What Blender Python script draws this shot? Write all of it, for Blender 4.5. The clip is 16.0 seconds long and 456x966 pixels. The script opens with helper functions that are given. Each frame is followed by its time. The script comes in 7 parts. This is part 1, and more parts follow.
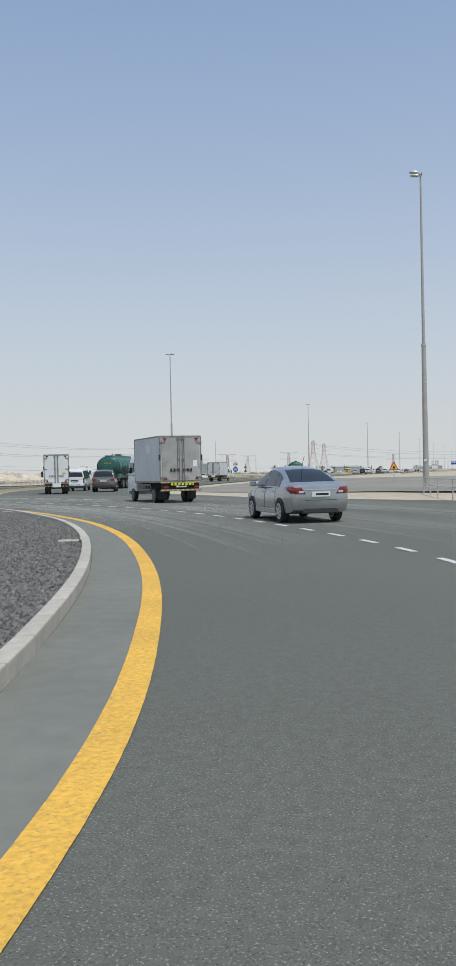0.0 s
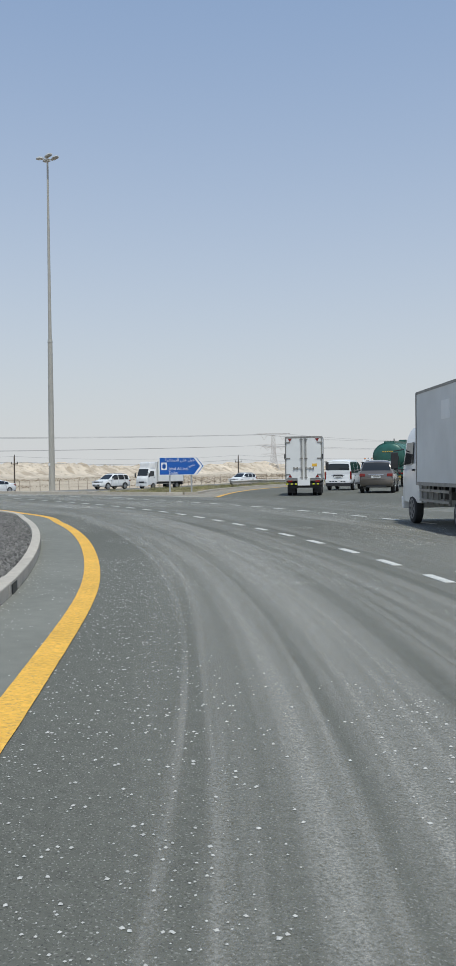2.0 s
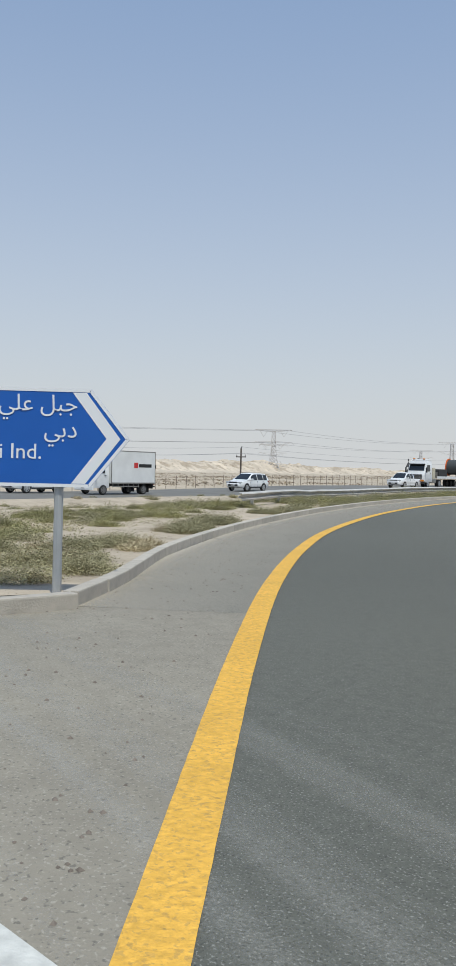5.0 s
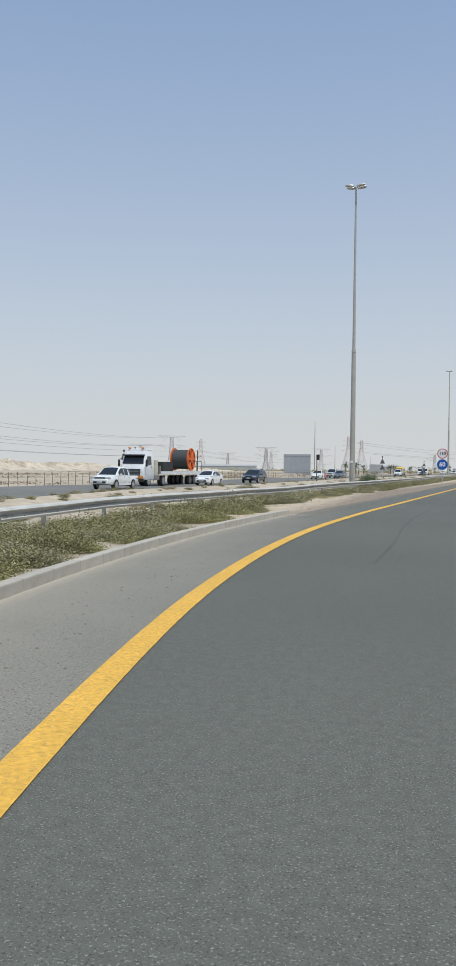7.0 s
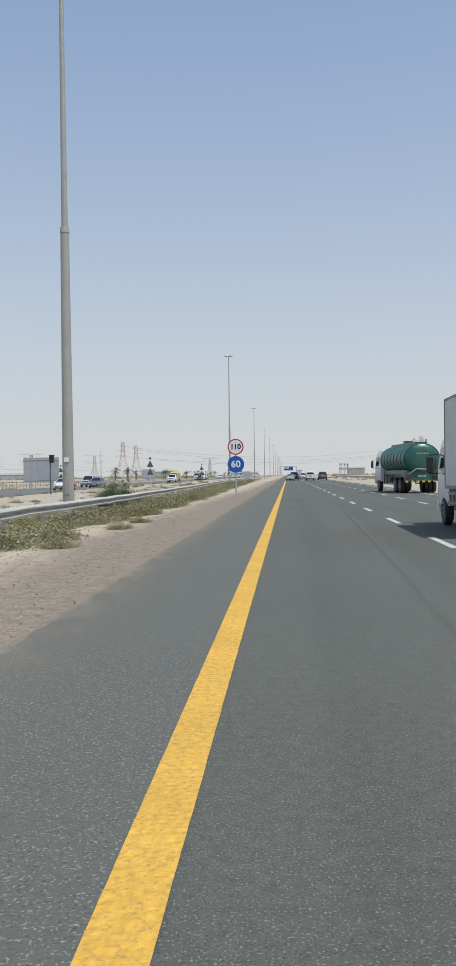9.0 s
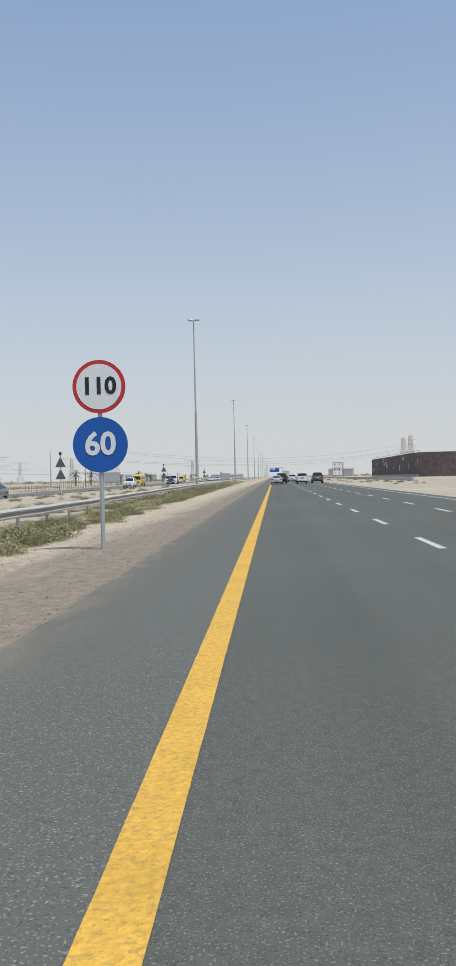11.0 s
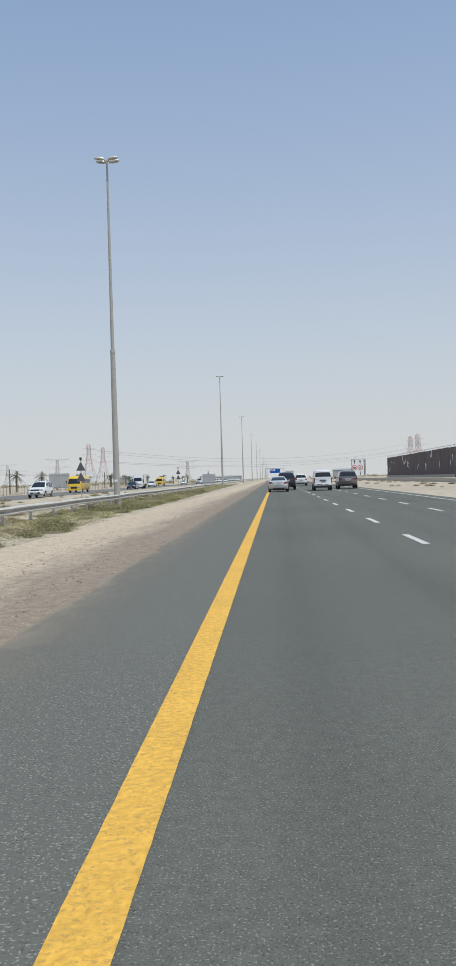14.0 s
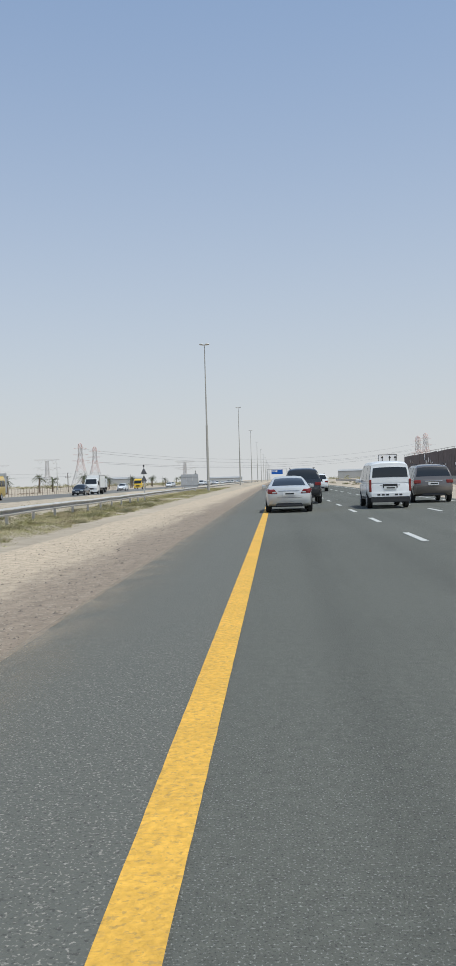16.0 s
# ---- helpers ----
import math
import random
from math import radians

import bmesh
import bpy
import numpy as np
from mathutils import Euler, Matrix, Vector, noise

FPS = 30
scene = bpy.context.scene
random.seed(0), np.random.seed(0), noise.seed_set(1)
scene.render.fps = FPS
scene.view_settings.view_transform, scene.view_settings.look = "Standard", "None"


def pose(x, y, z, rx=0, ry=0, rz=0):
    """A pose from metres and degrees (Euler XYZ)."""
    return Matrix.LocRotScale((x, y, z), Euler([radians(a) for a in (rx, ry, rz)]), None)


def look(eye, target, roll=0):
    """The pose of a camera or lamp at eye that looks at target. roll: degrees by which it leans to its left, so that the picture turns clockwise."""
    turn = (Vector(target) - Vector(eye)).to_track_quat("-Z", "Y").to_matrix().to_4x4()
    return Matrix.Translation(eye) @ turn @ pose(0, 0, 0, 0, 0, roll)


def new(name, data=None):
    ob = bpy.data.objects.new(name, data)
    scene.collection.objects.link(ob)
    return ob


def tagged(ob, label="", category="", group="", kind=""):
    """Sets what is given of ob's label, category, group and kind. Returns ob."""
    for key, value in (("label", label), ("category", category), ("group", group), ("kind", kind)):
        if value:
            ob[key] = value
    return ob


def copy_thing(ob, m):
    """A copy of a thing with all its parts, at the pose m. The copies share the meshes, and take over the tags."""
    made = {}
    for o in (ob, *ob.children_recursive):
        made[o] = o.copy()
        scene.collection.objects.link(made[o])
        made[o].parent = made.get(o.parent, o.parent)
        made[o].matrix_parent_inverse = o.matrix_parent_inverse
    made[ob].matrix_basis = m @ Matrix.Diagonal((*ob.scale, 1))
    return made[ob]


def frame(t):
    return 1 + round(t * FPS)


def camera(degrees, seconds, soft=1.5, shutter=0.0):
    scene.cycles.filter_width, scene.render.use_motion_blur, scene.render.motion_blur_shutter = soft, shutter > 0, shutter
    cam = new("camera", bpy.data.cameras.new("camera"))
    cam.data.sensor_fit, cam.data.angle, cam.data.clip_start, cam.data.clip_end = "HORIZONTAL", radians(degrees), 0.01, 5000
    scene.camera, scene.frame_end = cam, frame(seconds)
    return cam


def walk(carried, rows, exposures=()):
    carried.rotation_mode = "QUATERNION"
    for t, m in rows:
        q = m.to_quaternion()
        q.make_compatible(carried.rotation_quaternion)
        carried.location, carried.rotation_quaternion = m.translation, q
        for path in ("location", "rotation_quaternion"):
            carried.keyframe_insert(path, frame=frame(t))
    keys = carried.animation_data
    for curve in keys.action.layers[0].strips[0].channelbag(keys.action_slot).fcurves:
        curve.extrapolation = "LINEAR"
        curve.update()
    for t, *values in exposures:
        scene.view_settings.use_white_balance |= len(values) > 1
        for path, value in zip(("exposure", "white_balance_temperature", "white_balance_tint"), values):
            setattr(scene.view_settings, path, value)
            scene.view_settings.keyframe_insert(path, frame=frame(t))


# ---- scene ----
cam = camera(29.6, 16.0, soft=1.25)
EYE = 1.36
# seconds, x, y, yaw, pitch, roll of a camera that rides at one height above the road
RIDE = [
    (0.0, 52.18, -117.82, 18.10, -0.67, 1.25),
    (0.5, 50.55, -112.35, 22.55, -0.65, 1.15),
    (1.0, 48.69, -107.24, 27.32, -0.77, 1.09),
    (1.5, 46.42, -102.18, 32.42, -0.73, 0.99),
    (2.0, 42.83, -96.27, 37.44, -0.83, 0.65),
    (2.5, 38.44, -90.43, 40.44, -0.88, 0.15),
    (3.0, 33.79, -84.54, 41.96, -0.87, -0.39),
    (3.5, 29.32, -79.07, 42.17, -0.92, -0.76),
    (4.0, 25.03, -73.96, 41.40, -0.95, -1.07),
    (4.5, 20.96, -68.85, 39.74, -0.96, -1.30),
    (5.0, 17.13, -63.37, 37.02, -0.94, -1.39),
    (5.5, 13.58, -57.16, 32.40, -0.88, -1.30),
    (6.0, 10.18, -50.46, 27.58, -0.81, -1.08),
    (6.5, 7.23, -43.26, 23.18, -0.85, -0.86),
    (7.0, 4.73, -35.53, 18.69, -0.94, -0.66),
    (7.5, 2.80, -27.22, 13.76, -0.88, -0.43),
    (8.0, 1.49, -18.44, 9.51, -0.82, -0.09),
    (8.5, 0.78, -9.33, 5.74, -0.69, 0.32),
    (9.0, 0.51, 0.00, 3.98, -0.52, 0.76),
    (9.5, 0.43, 9.55, 3.28, -0.40, 1.03),
    (10.0, 0.43, 19.29, 2.86, -0.40, 1.19),
    (10.5, 0.48, 29.14, 2.76, -0.40, 1.30),
    (11.0, 0.51, 39.05, 3.05, -0.38, 1.38),
    (11.5, 0.51, 48.99, 3.09, -0.36, 1.43),
    (12.0, 0.52, 58.98, 2.89, -0.34, 1.48),
    (12.5, 0.55, 69.05, 2.95, -0.30, 1.52),
    (13.0, 0.57, 79.23, 2.95, -0.32, 1.57),
    (13.5, 0.60, 89.57, 2.95, -0.29, 1.64),
    (14.0, 0.61, 100.10, 3.09, -0.27, 1.71),
    (14.5, 0.60, 110.88, 3.15, -0.23, 1.74),
    (15.0, 0.57, 122.01, 3.30, -0.18, 1.77),
    (15.5, 0.52, 133.57, 3.33, -0.20, 1.75),
    (16.0, 0.47, 145.60, 3.22, -0.17, 1.70),
]
walk(cam, [(t, pose(x, y, EYE, 90 + pitch, roll, yaw)) for t, x, y, yaw, pitch, roll in RIDE],
     exposures=((0.0, 0.0, 6300, 4), (16.0, 0.0, 6300, 4)))

# ---- light ----
SUN_EL, SUN_AZ = 66.0, 128.0        # height and compass bearing (from +y towards +x) of the sun
world = bpy.data.worlds.new("sky")
scene.world = world
world.use_nodes = True
wn = world.node_tree.nodes
sky = wn.new("ShaderNodeTexSky")
sky.sky_type = "NISHITA"
sky.sun_disc = False
sky.sun_elevation, sky.sun_rotation = radians(SUN_EL), radians(SUN_AZ)
sky.altitude, sky.air_density, sky.dust_density, sky.ozone_density = 0, 1.0, 1.0, 2.5
wn["Background"].inputs["Strength"].default_value = 0.14
# dusty air: the sky pales towards the horizon all round
wt = wn.new("ShaderNodeTexCoord")
ws = wn.new("ShaderNodeSeparateXYZ")
wr = wn.new("ShaderNodeMapRange")
wr.inputs["From Min"].default_value, wr.inputs["From Max"].default_value = 0.0, 0.80
wr.inputs["To Min"].default_value, wr.inputs["To Max"].default_value = 1.0, 0.0
wp = wn.new("ShaderNodeMath")
wp.operation, wp.inputs[1].default_value = "POWER", 2.0
wm = wn.new("ShaderNodeMix")
wm.data_type = "RGBA"
wm.inputs["B"].default_value = (4.66, 4.53, 4.58, 1)
# thin high haze whitens the blue overhead
wh = wn.new("ShaderNodeMix")
wh.data_type = "RGBA"
wh.inputs["Factor"].default_value = 0.42
wh.inputs["B"].default_value = (2.05, 3.0, 5.0, 1)
wl = world.node_tree.links.new
wl(wt.outputs["Generated"], ws.inputs[0])
wl(ws.outputs["Z"], wr.inputs["Value"])
wl(wr.outputs[0], wp.inputs[0])
wl(wp.outputs[0], wm.inputs["Factor"])
wl(sky.outputs[0], wh.inputs["A"])
wl(wh.outputs["Result"], wm.inputs["A"])
wl(wm.outputs["Result"], wn["Background"].inputs["Color"])
sun_lamp = bpy.data.lights.new("sun", "SUN")
sun_lamp.energy, sun_lamp.angle, sun_lamp.color = 3.0, radians(0.6), (1.0, 0.955, 0.88)
sun = new("sun", sun_lamp)
_el, _az = radians(SUN_EL), radians(SUN_AZ)
sun.matrix_world = look((Vector((math.sin(_az) * math.cos(_el), math.cos(_az) * math.cos(_el), math.sin(_el))) * 80), (0, 0, 0))


# ---- materials ----
def mat(name, color, rough=0.6, metal=0.0, var=0.0, scale=3.0, bump=0.0, bscale=60.0, var2=0.0, scale2=0.25, rand=0.0, spec=0.5, coat=0.0, island=0.0):
    """A surface with stains at two sizes, fine relief, and a small difference from object to object."""
    m = bpy.data.materials.new(name)
    m.use_nodes = True
    nt = m.node_tree
    b = nt.nodes["Principled BSDF"]
    b.inputs["Base Color"].default_value = (*color, 1)
    b.inputs["Roughness"].default_value = rough
    b.inputs["Metallic"].default_value = metal
    b.inputs["Specular IOR Level"].default_value = spec
    b.inputs["Coat Weight"].default_value = coat
    geo = nt.nodes.new("ShaderNodeNewGeometry")
    tc = nt.nodes.new("ShaderNodeTexCoord")
    src = None
    def stain(sc, amount, prev):
        tx = nt.nodes.new("ShaderNodeTexNoise")
        tx.inputs["Scale"].default_value = sc
        tx.inputs["Detail"].default_value = 6
        nt.links.new(tc.outputs["Object"], tx.inputs["Vector"])
        mr = nt.nodes.new("ShaderNodeMapRange")
        mr.inputs["From Min"].default_value, mr.inputs["From Max"].default_value = 0.3, 0.7
        mr.inputs["To Min"].default_value, mr.inputs["To Max"].default_value = 1 - amount, 1 + amount
        nt.links.new(tx.outputs["Fac"], mr.inputs["Value"])
        hs = nt.nodes.new("ShaderNodeHueSaturation")
        nt.links.new(mr.outputs[0], hs.inputs["Value"])
        if prev is None:
            hs.inputs["Color"].default_value = (*color, 1)
        else:
            nt.links.new(prev, hs.inputs["Color"])
        return hs.outputs[0]
    if var:
        src = stain(scale, var, src)
    if var2:
        src = stain(scale2, var2, src)
    if rand:
        oi = nt.nodes.new("ShaderNodeObjectInfo")
        mr = nt.nodes.new("ShaderNodeMapRange")
        mr.inputs["To Min"].default_value, mr.inputs["To Max"].default_value = 1 - rand, 1 + rand
        nt.links.new(oi.outputs["Random"], mr.inputs["Value"])
        hs = nt.nodes.new("ShaderNodeHueSaturation")
        nt.links.new(mr.outputs[0], hs.inputs["Value"])
        if src is None:
            hs.inputs["Color"].default_value = (*color, 1)
        else:
            nt.links.new(src, hs.inputs["Color"])
        src = hs.outputs[0]
    if island:
        mr = nt.nodes.new("ShaderNodeMapRange")
        mr.inputs["To Min"].default_value, mr.inputs["To Max"].default_value = 1 - island, 1 + island
        nt.links.new(geo.outputs["Random Per Island"], mr.inputs["Value"])
        hs = nt.nodes.new("ShaderNodeHueSaturation")
        nt.links.new(mr.outputs[0], hs.inputs["Value"])
        if src is None:
            hs.inputs["Color"].default_value = (*color, 1)
        else:
            nt.links.new(src, hs.inputs["Color"])
        src = hs.outputs[0]
    if src is not None:
        nt.links.new(src, b.inputs["Base Color"])
    if bump:
        tx = nt.nodes.new("ShaderNodeTexNoise")
        tx.inputs["Scale"].default_value = bscale
        tx.inputs["Detail"].default_value = 4
        nt.links.new(tc.outputs["Object"], tx.inputs["Vector"])
        bp = nt.nodes.new("ShaderNodeBump")
        bp.inputs["Strength"].default_value = bump
        bp.inputs["Distance"].default_value = 0.02
        nt.links.new(tx.outputs["Fac"], bp.inputs["Height"])
        nt.links.new(bp.outputs[0], b.inputs["Normal"])
    return m


def speckle(m, color, scale, thresh, mix=0.8, stretch=(1, 1, 1)):
    """Scatters flecks of another colour over a material."""
    nt = m.node_tree
    b = nt.nodes["Principled BSDF"]
    tc = nt.nodes.new("ShaderNodeTexCoord")
    mp = nt.nodes.new("ShaderNodeMapping")
    mp.inputs["Scale"].default_value = stretch
    tx = nt.nodes.new("ShaderNodeTexNoise")
    tx.inputs["Scale"].default_value, tx.inputs["Detail"].default_value = scale, 3
    mr = nt.nodes.new("ShaderNodeMapRange")
    mr.inputs["From Min"].default_value, mr.inputs["From Max"].default_value = thresh, thresh + 0.08
    mr.inputs["To Max"].default_value = mix
    mx = nt.nodes.new("ShaderNodeMix")
    mx.data_type = "RGBA"
    nt.links.new(tc.outputs["Object"], mp.inputs[0])
    nt.links.new(mp.outputs[0], tx.inputs["Vector"])
    nt.links.new(tx.outputs["Fac"], mr.inputs["Value"])
    nt.links.new(mr.outputs[0], mx.inputs["Factor"])
    old = b.inputs["Base Color"].links
    if old:
        nt.links.new(old[0].from_socket, mx.inputs["A"])
    else:
        mx.inputs["A"].default_value = b.inputs["Base Color"].default_value
    mx.inputs["B"].default_value = (*color, 1)
    nt.links.new(mx.outputs["Result"], b.inputs["Base Color"])
    return m


ASPHALT = speckle(speckle(mat("asphalt", (0.125, 0.125, 0.105), 0.9, var=0.12, scale=14, var2=0.10, scale2=0.12, bump=0.6, bscale=95, spec=0.3), (0.36, 0.355, 0.32), 88, 0.585, 0.66), (0.030, 0.031, 0.028), 92, 0.575, 0.58)
SHOULDER = speckle(speckle(mat("dusty_asphalt", (0.262, 0.234, 0.184), 0.9, var=0.10, scale=6, var2=0.14, scale2=0.35, bump=0.35, bscale=70), (0.42, 0.385, 0.32), 60, 0.58, 0.6), (0.10, 0.09, 0.075), 42, 0.59, 0.6)
def shoulder_material():
    """Asphalt under dust that lies thickest by the kerb and thins out where the kerb ends."""
    m = speckle(speckle(mat("dusty_shoulder", (0.2, 0.2, 0.2), 0.9, bump=0.6, bscale=60), (0.44, 0.40, 0.34), 76, 0.585, 0.6), (0.06, 0.056, 0.05), 58, 0.585, 0.7)
    nt = m.node_tree
    first = [n for n in nt.nodes if n.type == "MIX"][0]
    uv = nt.nodes.new("ShaderNodeUVMap")
    uv.uv_map = "band"
    sp = nt.nodes.new("ShaderNodeSeparateXYZ")
    nt.links.new(uv.outputs[0], sp.inputs[0])
    tc = nt.nodes.new("ShaderNodeTexCoord")
    cloud = nt.nodes.new("ShaderNodeTexNoise")
    cloud.inputs["Scale"].default_value, cloud.inputs["Detail"].default_value = 0.8, 8
    nt.links.new(tc.outputs["Object"], cloud.inputs["Vector"])
    end = nt.nodes.new("ShaderNodeMapRange")
    end.interpolation_type = "SMOOTHSTEP"
    end.inputs["From Min"].default_value, end.inputs["From Max"].default_value = 28.0, 66.0
    end.inputs["To Min"].default_value, end.inputs["To Max"].default_value = 0.62, -0.42
    nt.links.new(sp.outputs["Y"], end.inputs["Value"])
    acr = nt.nodes.new("ShaderNodeMath")
    acr.operation, acr.inputs[1].default_value = "MULTIPLY_ADD", 0.42
    nt.links.new(sp.outputs["X"], acr.inputs[0])
    nt.links.new(end.outputs[0], acr.inputs[2])
    add = nt.nodes.new("ShaderNodeMath")
    add.operation, add.inputs[1].default_value, add.use_clamp = "MULTIPLY_ADD", 0.5, True
    low = nt.nodes.new("ShaderNodeMath")
    low.inputs[1].default_value = -0.25
    nt.links.new(cloud.outputs["Fac"], add.inputs[0])
    nt.links.new(acr.outputs[0], low.inputs[0])
    nt.links.new(low.outputs[0], add.inputs[2])
    mx = nt.nodes.new("ShaderNodeMix")
    mx.data_type = "RGBA"
    mx.inputs["A"].default_value, mx.inputs["B"].default_value = (0.125, 0.125, 0.105, 1), (0.285, 0.256, 0.205, 1)
    nt.links.new(add.outputs[0], mx.inputs["Factor"])
    nt.links.new(mx.outputs["Result"], first.inputs["A"])
    return m


DUSTYSHOULDER = shoulder_material()
GUTTER = mat("gutter_concrete", (0.180, 0.178, 0.150), 0.85, var=0.08, scale=5, var2=0.10, scale2=0.4, bump=0.15, bscale=60)
DUST = mat("white_grit", (0.50, 0.49, 0.46), 0.95, var=0.2, scale=20)
YELLOW = speckle(speckle(mat("yellow_paint", (0.74, 0.415, 0.062), 0.8, var=0.14, scale=24, var2=0.10, scale2=1.2, bump=1.0, bscale=26), (0.40, 0.255, 0.08), 40, 0.575, 0.55), (0.46, 0.28, 0.08), 24.0, 0.60, 0.5, (1, 1.5, 1))
WHITE_PAINT = mat("white_road_paint", (0.56, 0.55, 0.505), 0.75, var=0.2, scale=12, bump=0.3, bscale=60)
SAND = speckle(speckle(mat("sand", (0.465, 0.385, 0.285), 0.95, var=0.12, scale=1.2, var2=0.14, scale2=0.05, bump=0.5, bscale=8), (0.30, 0.25, 0.18), 0.9, 0.56, 0.5), (0.33, 0.27, 0.19), 14, 0.58, 0.6)
SPOIL = speckle(speckle(mat("pale_spoil", (0.56, 0.475, 0.37), 0.95, var=0.16, scale=0.25, var2=0.12, scale2=0.05, bump=1.0, bscale=0.9), (0.33, 0.265, 0.19), 0.16, 0.54, 0.7), (0.27, 0.22, 0.16), 0.7, 0.58, 0.6)
def verge_material():
    """Brown dirt that breaks up into pale sand away from the asphalt, with pebbly flecks."""
    m = speckle(speckle(mat("verge_dirt", (0.5, 0.4, 0.3), 0.95, bump=1.0, bscale=30), (0.15, 0.118, 0.09), 17, 0.585, 0.65), (0.56, 0.48, 0.38), 26, 0.60, 0.6)
    nt = m.node_tree
    first = [n for n in nt.nodes if n.type == "MIX"][0]
    tc = nt.nodes.new("ShaderNodeTexCoord")
    sp = nt.nodes.new("ShaderNodeSeparateXYZ")
    nt.links.new(tc.outputs["Object"], sp.inputs[0])
    mp = nt.nodes.new("ShaderNodeMapping")
    mp.inputs["Scale"].default_value = (1, 0.14, 1)
    nt.links.new(tc.outputs["Object"], mp.inputs[0])
    a = nt.nodes.new("ShaderNodeTexNoise")
    a.inputs["Scale"].default_value, a.inputs["Detail"].default_value = 1.7, 9
    a.inputs["Roughness"].default_value = 0.65
    nt.links.new(mp.outputs[0], a.inputs["Vector"])
    d = nt.nodes.new("ShaderNodeMath")
    d.operation, d.inputs[1].default_value = "MULTIPLY_ADD", 2.6
    nt.links.new(a.outputs["Fac"], d.inputs[0])
    nt.links.new(sp.outputs["X"], d.inputs[2])
    r = nt.nodes.new("ShaderNodeMapRange")
    r.interpolation_type = "SMOOTHSTEP"
    r.inputs["From Min"].default_value, r.inputs["From Max"].default_value = -0.95, -2.75
    # the dirt is trodden further out near the kerb's end
    ry = nt.nodes.new("ShaderNodeMapRange")
    ry.interpolation_type = "SMOOTHSTEP"
    ry.inputs["From Min"].default_value, ry.inputs["From Max"].default_value = 30.0, 85.0
    ry.inputs["To Min"].default_value, ry.inputs["To Max"].default_value = 0.75, 0.0
    nt.links.new(sp.outputs["Y"], ry.inputs["Value"])
    dy = nt.nodes.new("ShaderNodeMath")
    nt.links.new(d.outputs[0], dy.inputs[0])
    nt.links.new(ry.outputs[0], dy.inputs[1])
    # the kerb's end lies in loose pale sand
    rk = nt.nodes.new("ShaderNodeMapRange")
    rk.interpolation_type = "SMOOTHSTEP"
    rk.inputs["From Min"].default_value, rk.inputs["From Max"].default_value = -6.0, 16.0
    rk.inputs["To Min"].default_value, rk.inputs["To Max"].default_value = -1.6, 0.0
    nt.links.new(sp.outputs["Y"], rk.inputs["Value"])
    dk = nt.nodes.new("ShaderNodeMath")
    nt.links.new(dy.outputs[0], dk.inputs[0])
    nt.links.new(rk.outputs[0], dk.inputs[1])
    nt.links.new(dk.outputs[0], r.inputs["Value"])
    mx = nt.nodes.new("ShaderNodeMix")
    mx.data_type = "RGBA"
    mx.inputs["A"].default_value, mx.inputs["B"].default_value = (0.275, 0.215, 0.158, 1), (0.54, 0.432, 0.308, 1)
    nt.links.new(r.outputs[0], mx.inputs["Factor"])
    # mottling
    b = nt.nodes.new("ShaderNodeTexNoise")
    b.inputs["Scale"].default_value, b.inputs["Detail"].default_value = 5.0, 8
    nt.links.new(tc.outputs["Object"], b.inputs["Vector"])
    br = nt.nodes.new("ShaderNodeMapRange")
    br.inputs["From Min"].default_value, br.inputs["From Max"].default_value = 0.3, 0.7
    br.inputs["To Min"].default_value, br.inputs["To Max"].default_value = 0.8, 1.2
    nt.links.new(b.outputs["Fac"], br.inputs["Value"])
    hs = nt.nodes.new("ShaderNodeHueSaturation")
    nt.links.new(mx.outputs["Result"], hs.inputs["Color"])
    nt.links.new(br.outputs[0], hs.inputs["Value"])
    nt.links.new(hs.outputs[0], first.inputs["A"])
    return m


VERGE = verge_material()
FARROAD = mat("far_asphalt", (0.165, 0.158, 0.142), 0.9, var=0.1, scale=0.6, var2=0.12, scale2=0.07)
LOT = mat("lot_gravel", (0.245, 0.22, 0.183), 0.95, var=0.12, scale=1.5, var2=0.15, scale2=0.08, bump=0.5, bscale=12)
KERB = mat("kerb_concrete", (0.455, 0.41, 0.345), 0.9, var=0.10, scale=7, rand=0.08, bump=0.3, bscale=50)
GRAVEL = mat("gravel", (0.152, 0.144, 0.132), 0.9, var=0.35, scale=30, bump=1.0, bscale=45, island=0.5)
GALV = mat("galvanised_steel", (0.46, 0.47, 0.47), 0.55, 0.35, var=0.08, scale=3)
POLE = mat("grey_pole_paint", (0.40, 0.385, 0.345), 0.5, 0.15, var=0.06, scale=2)
LAMPHEAD = mat("lamp_head_grey", (0.50, 0.50, 0.49), 0.45, 0.1)
LAMPGLASS = mat("lamp_glass", (0.30, 0.28, 0.25), 0.2)
RAILMAT = mat("rail_steel", (0.52, 0.50, 0.46), 0.6, 0.05, var=0.14, scale=1.5)
SIGNBLUE = mat("sign_blue", (0.008, 0.10, 0.42), 0.5, var=0.05, scale=2)
SIGNWHITE = mat("sign_white", (0.80, 0.80, 0.80), 0.5)
WORKSYELLOW = mat("works_sign_yellow", (0.78, 0.50, 0.06), 0.5)
SIGNRED = mat("sign_red", (0.55, 0.03, 0.03), 0.5)
SIGNBLACK = mat("sign_black", (0.015, 0.015, 0.015), 0.5)
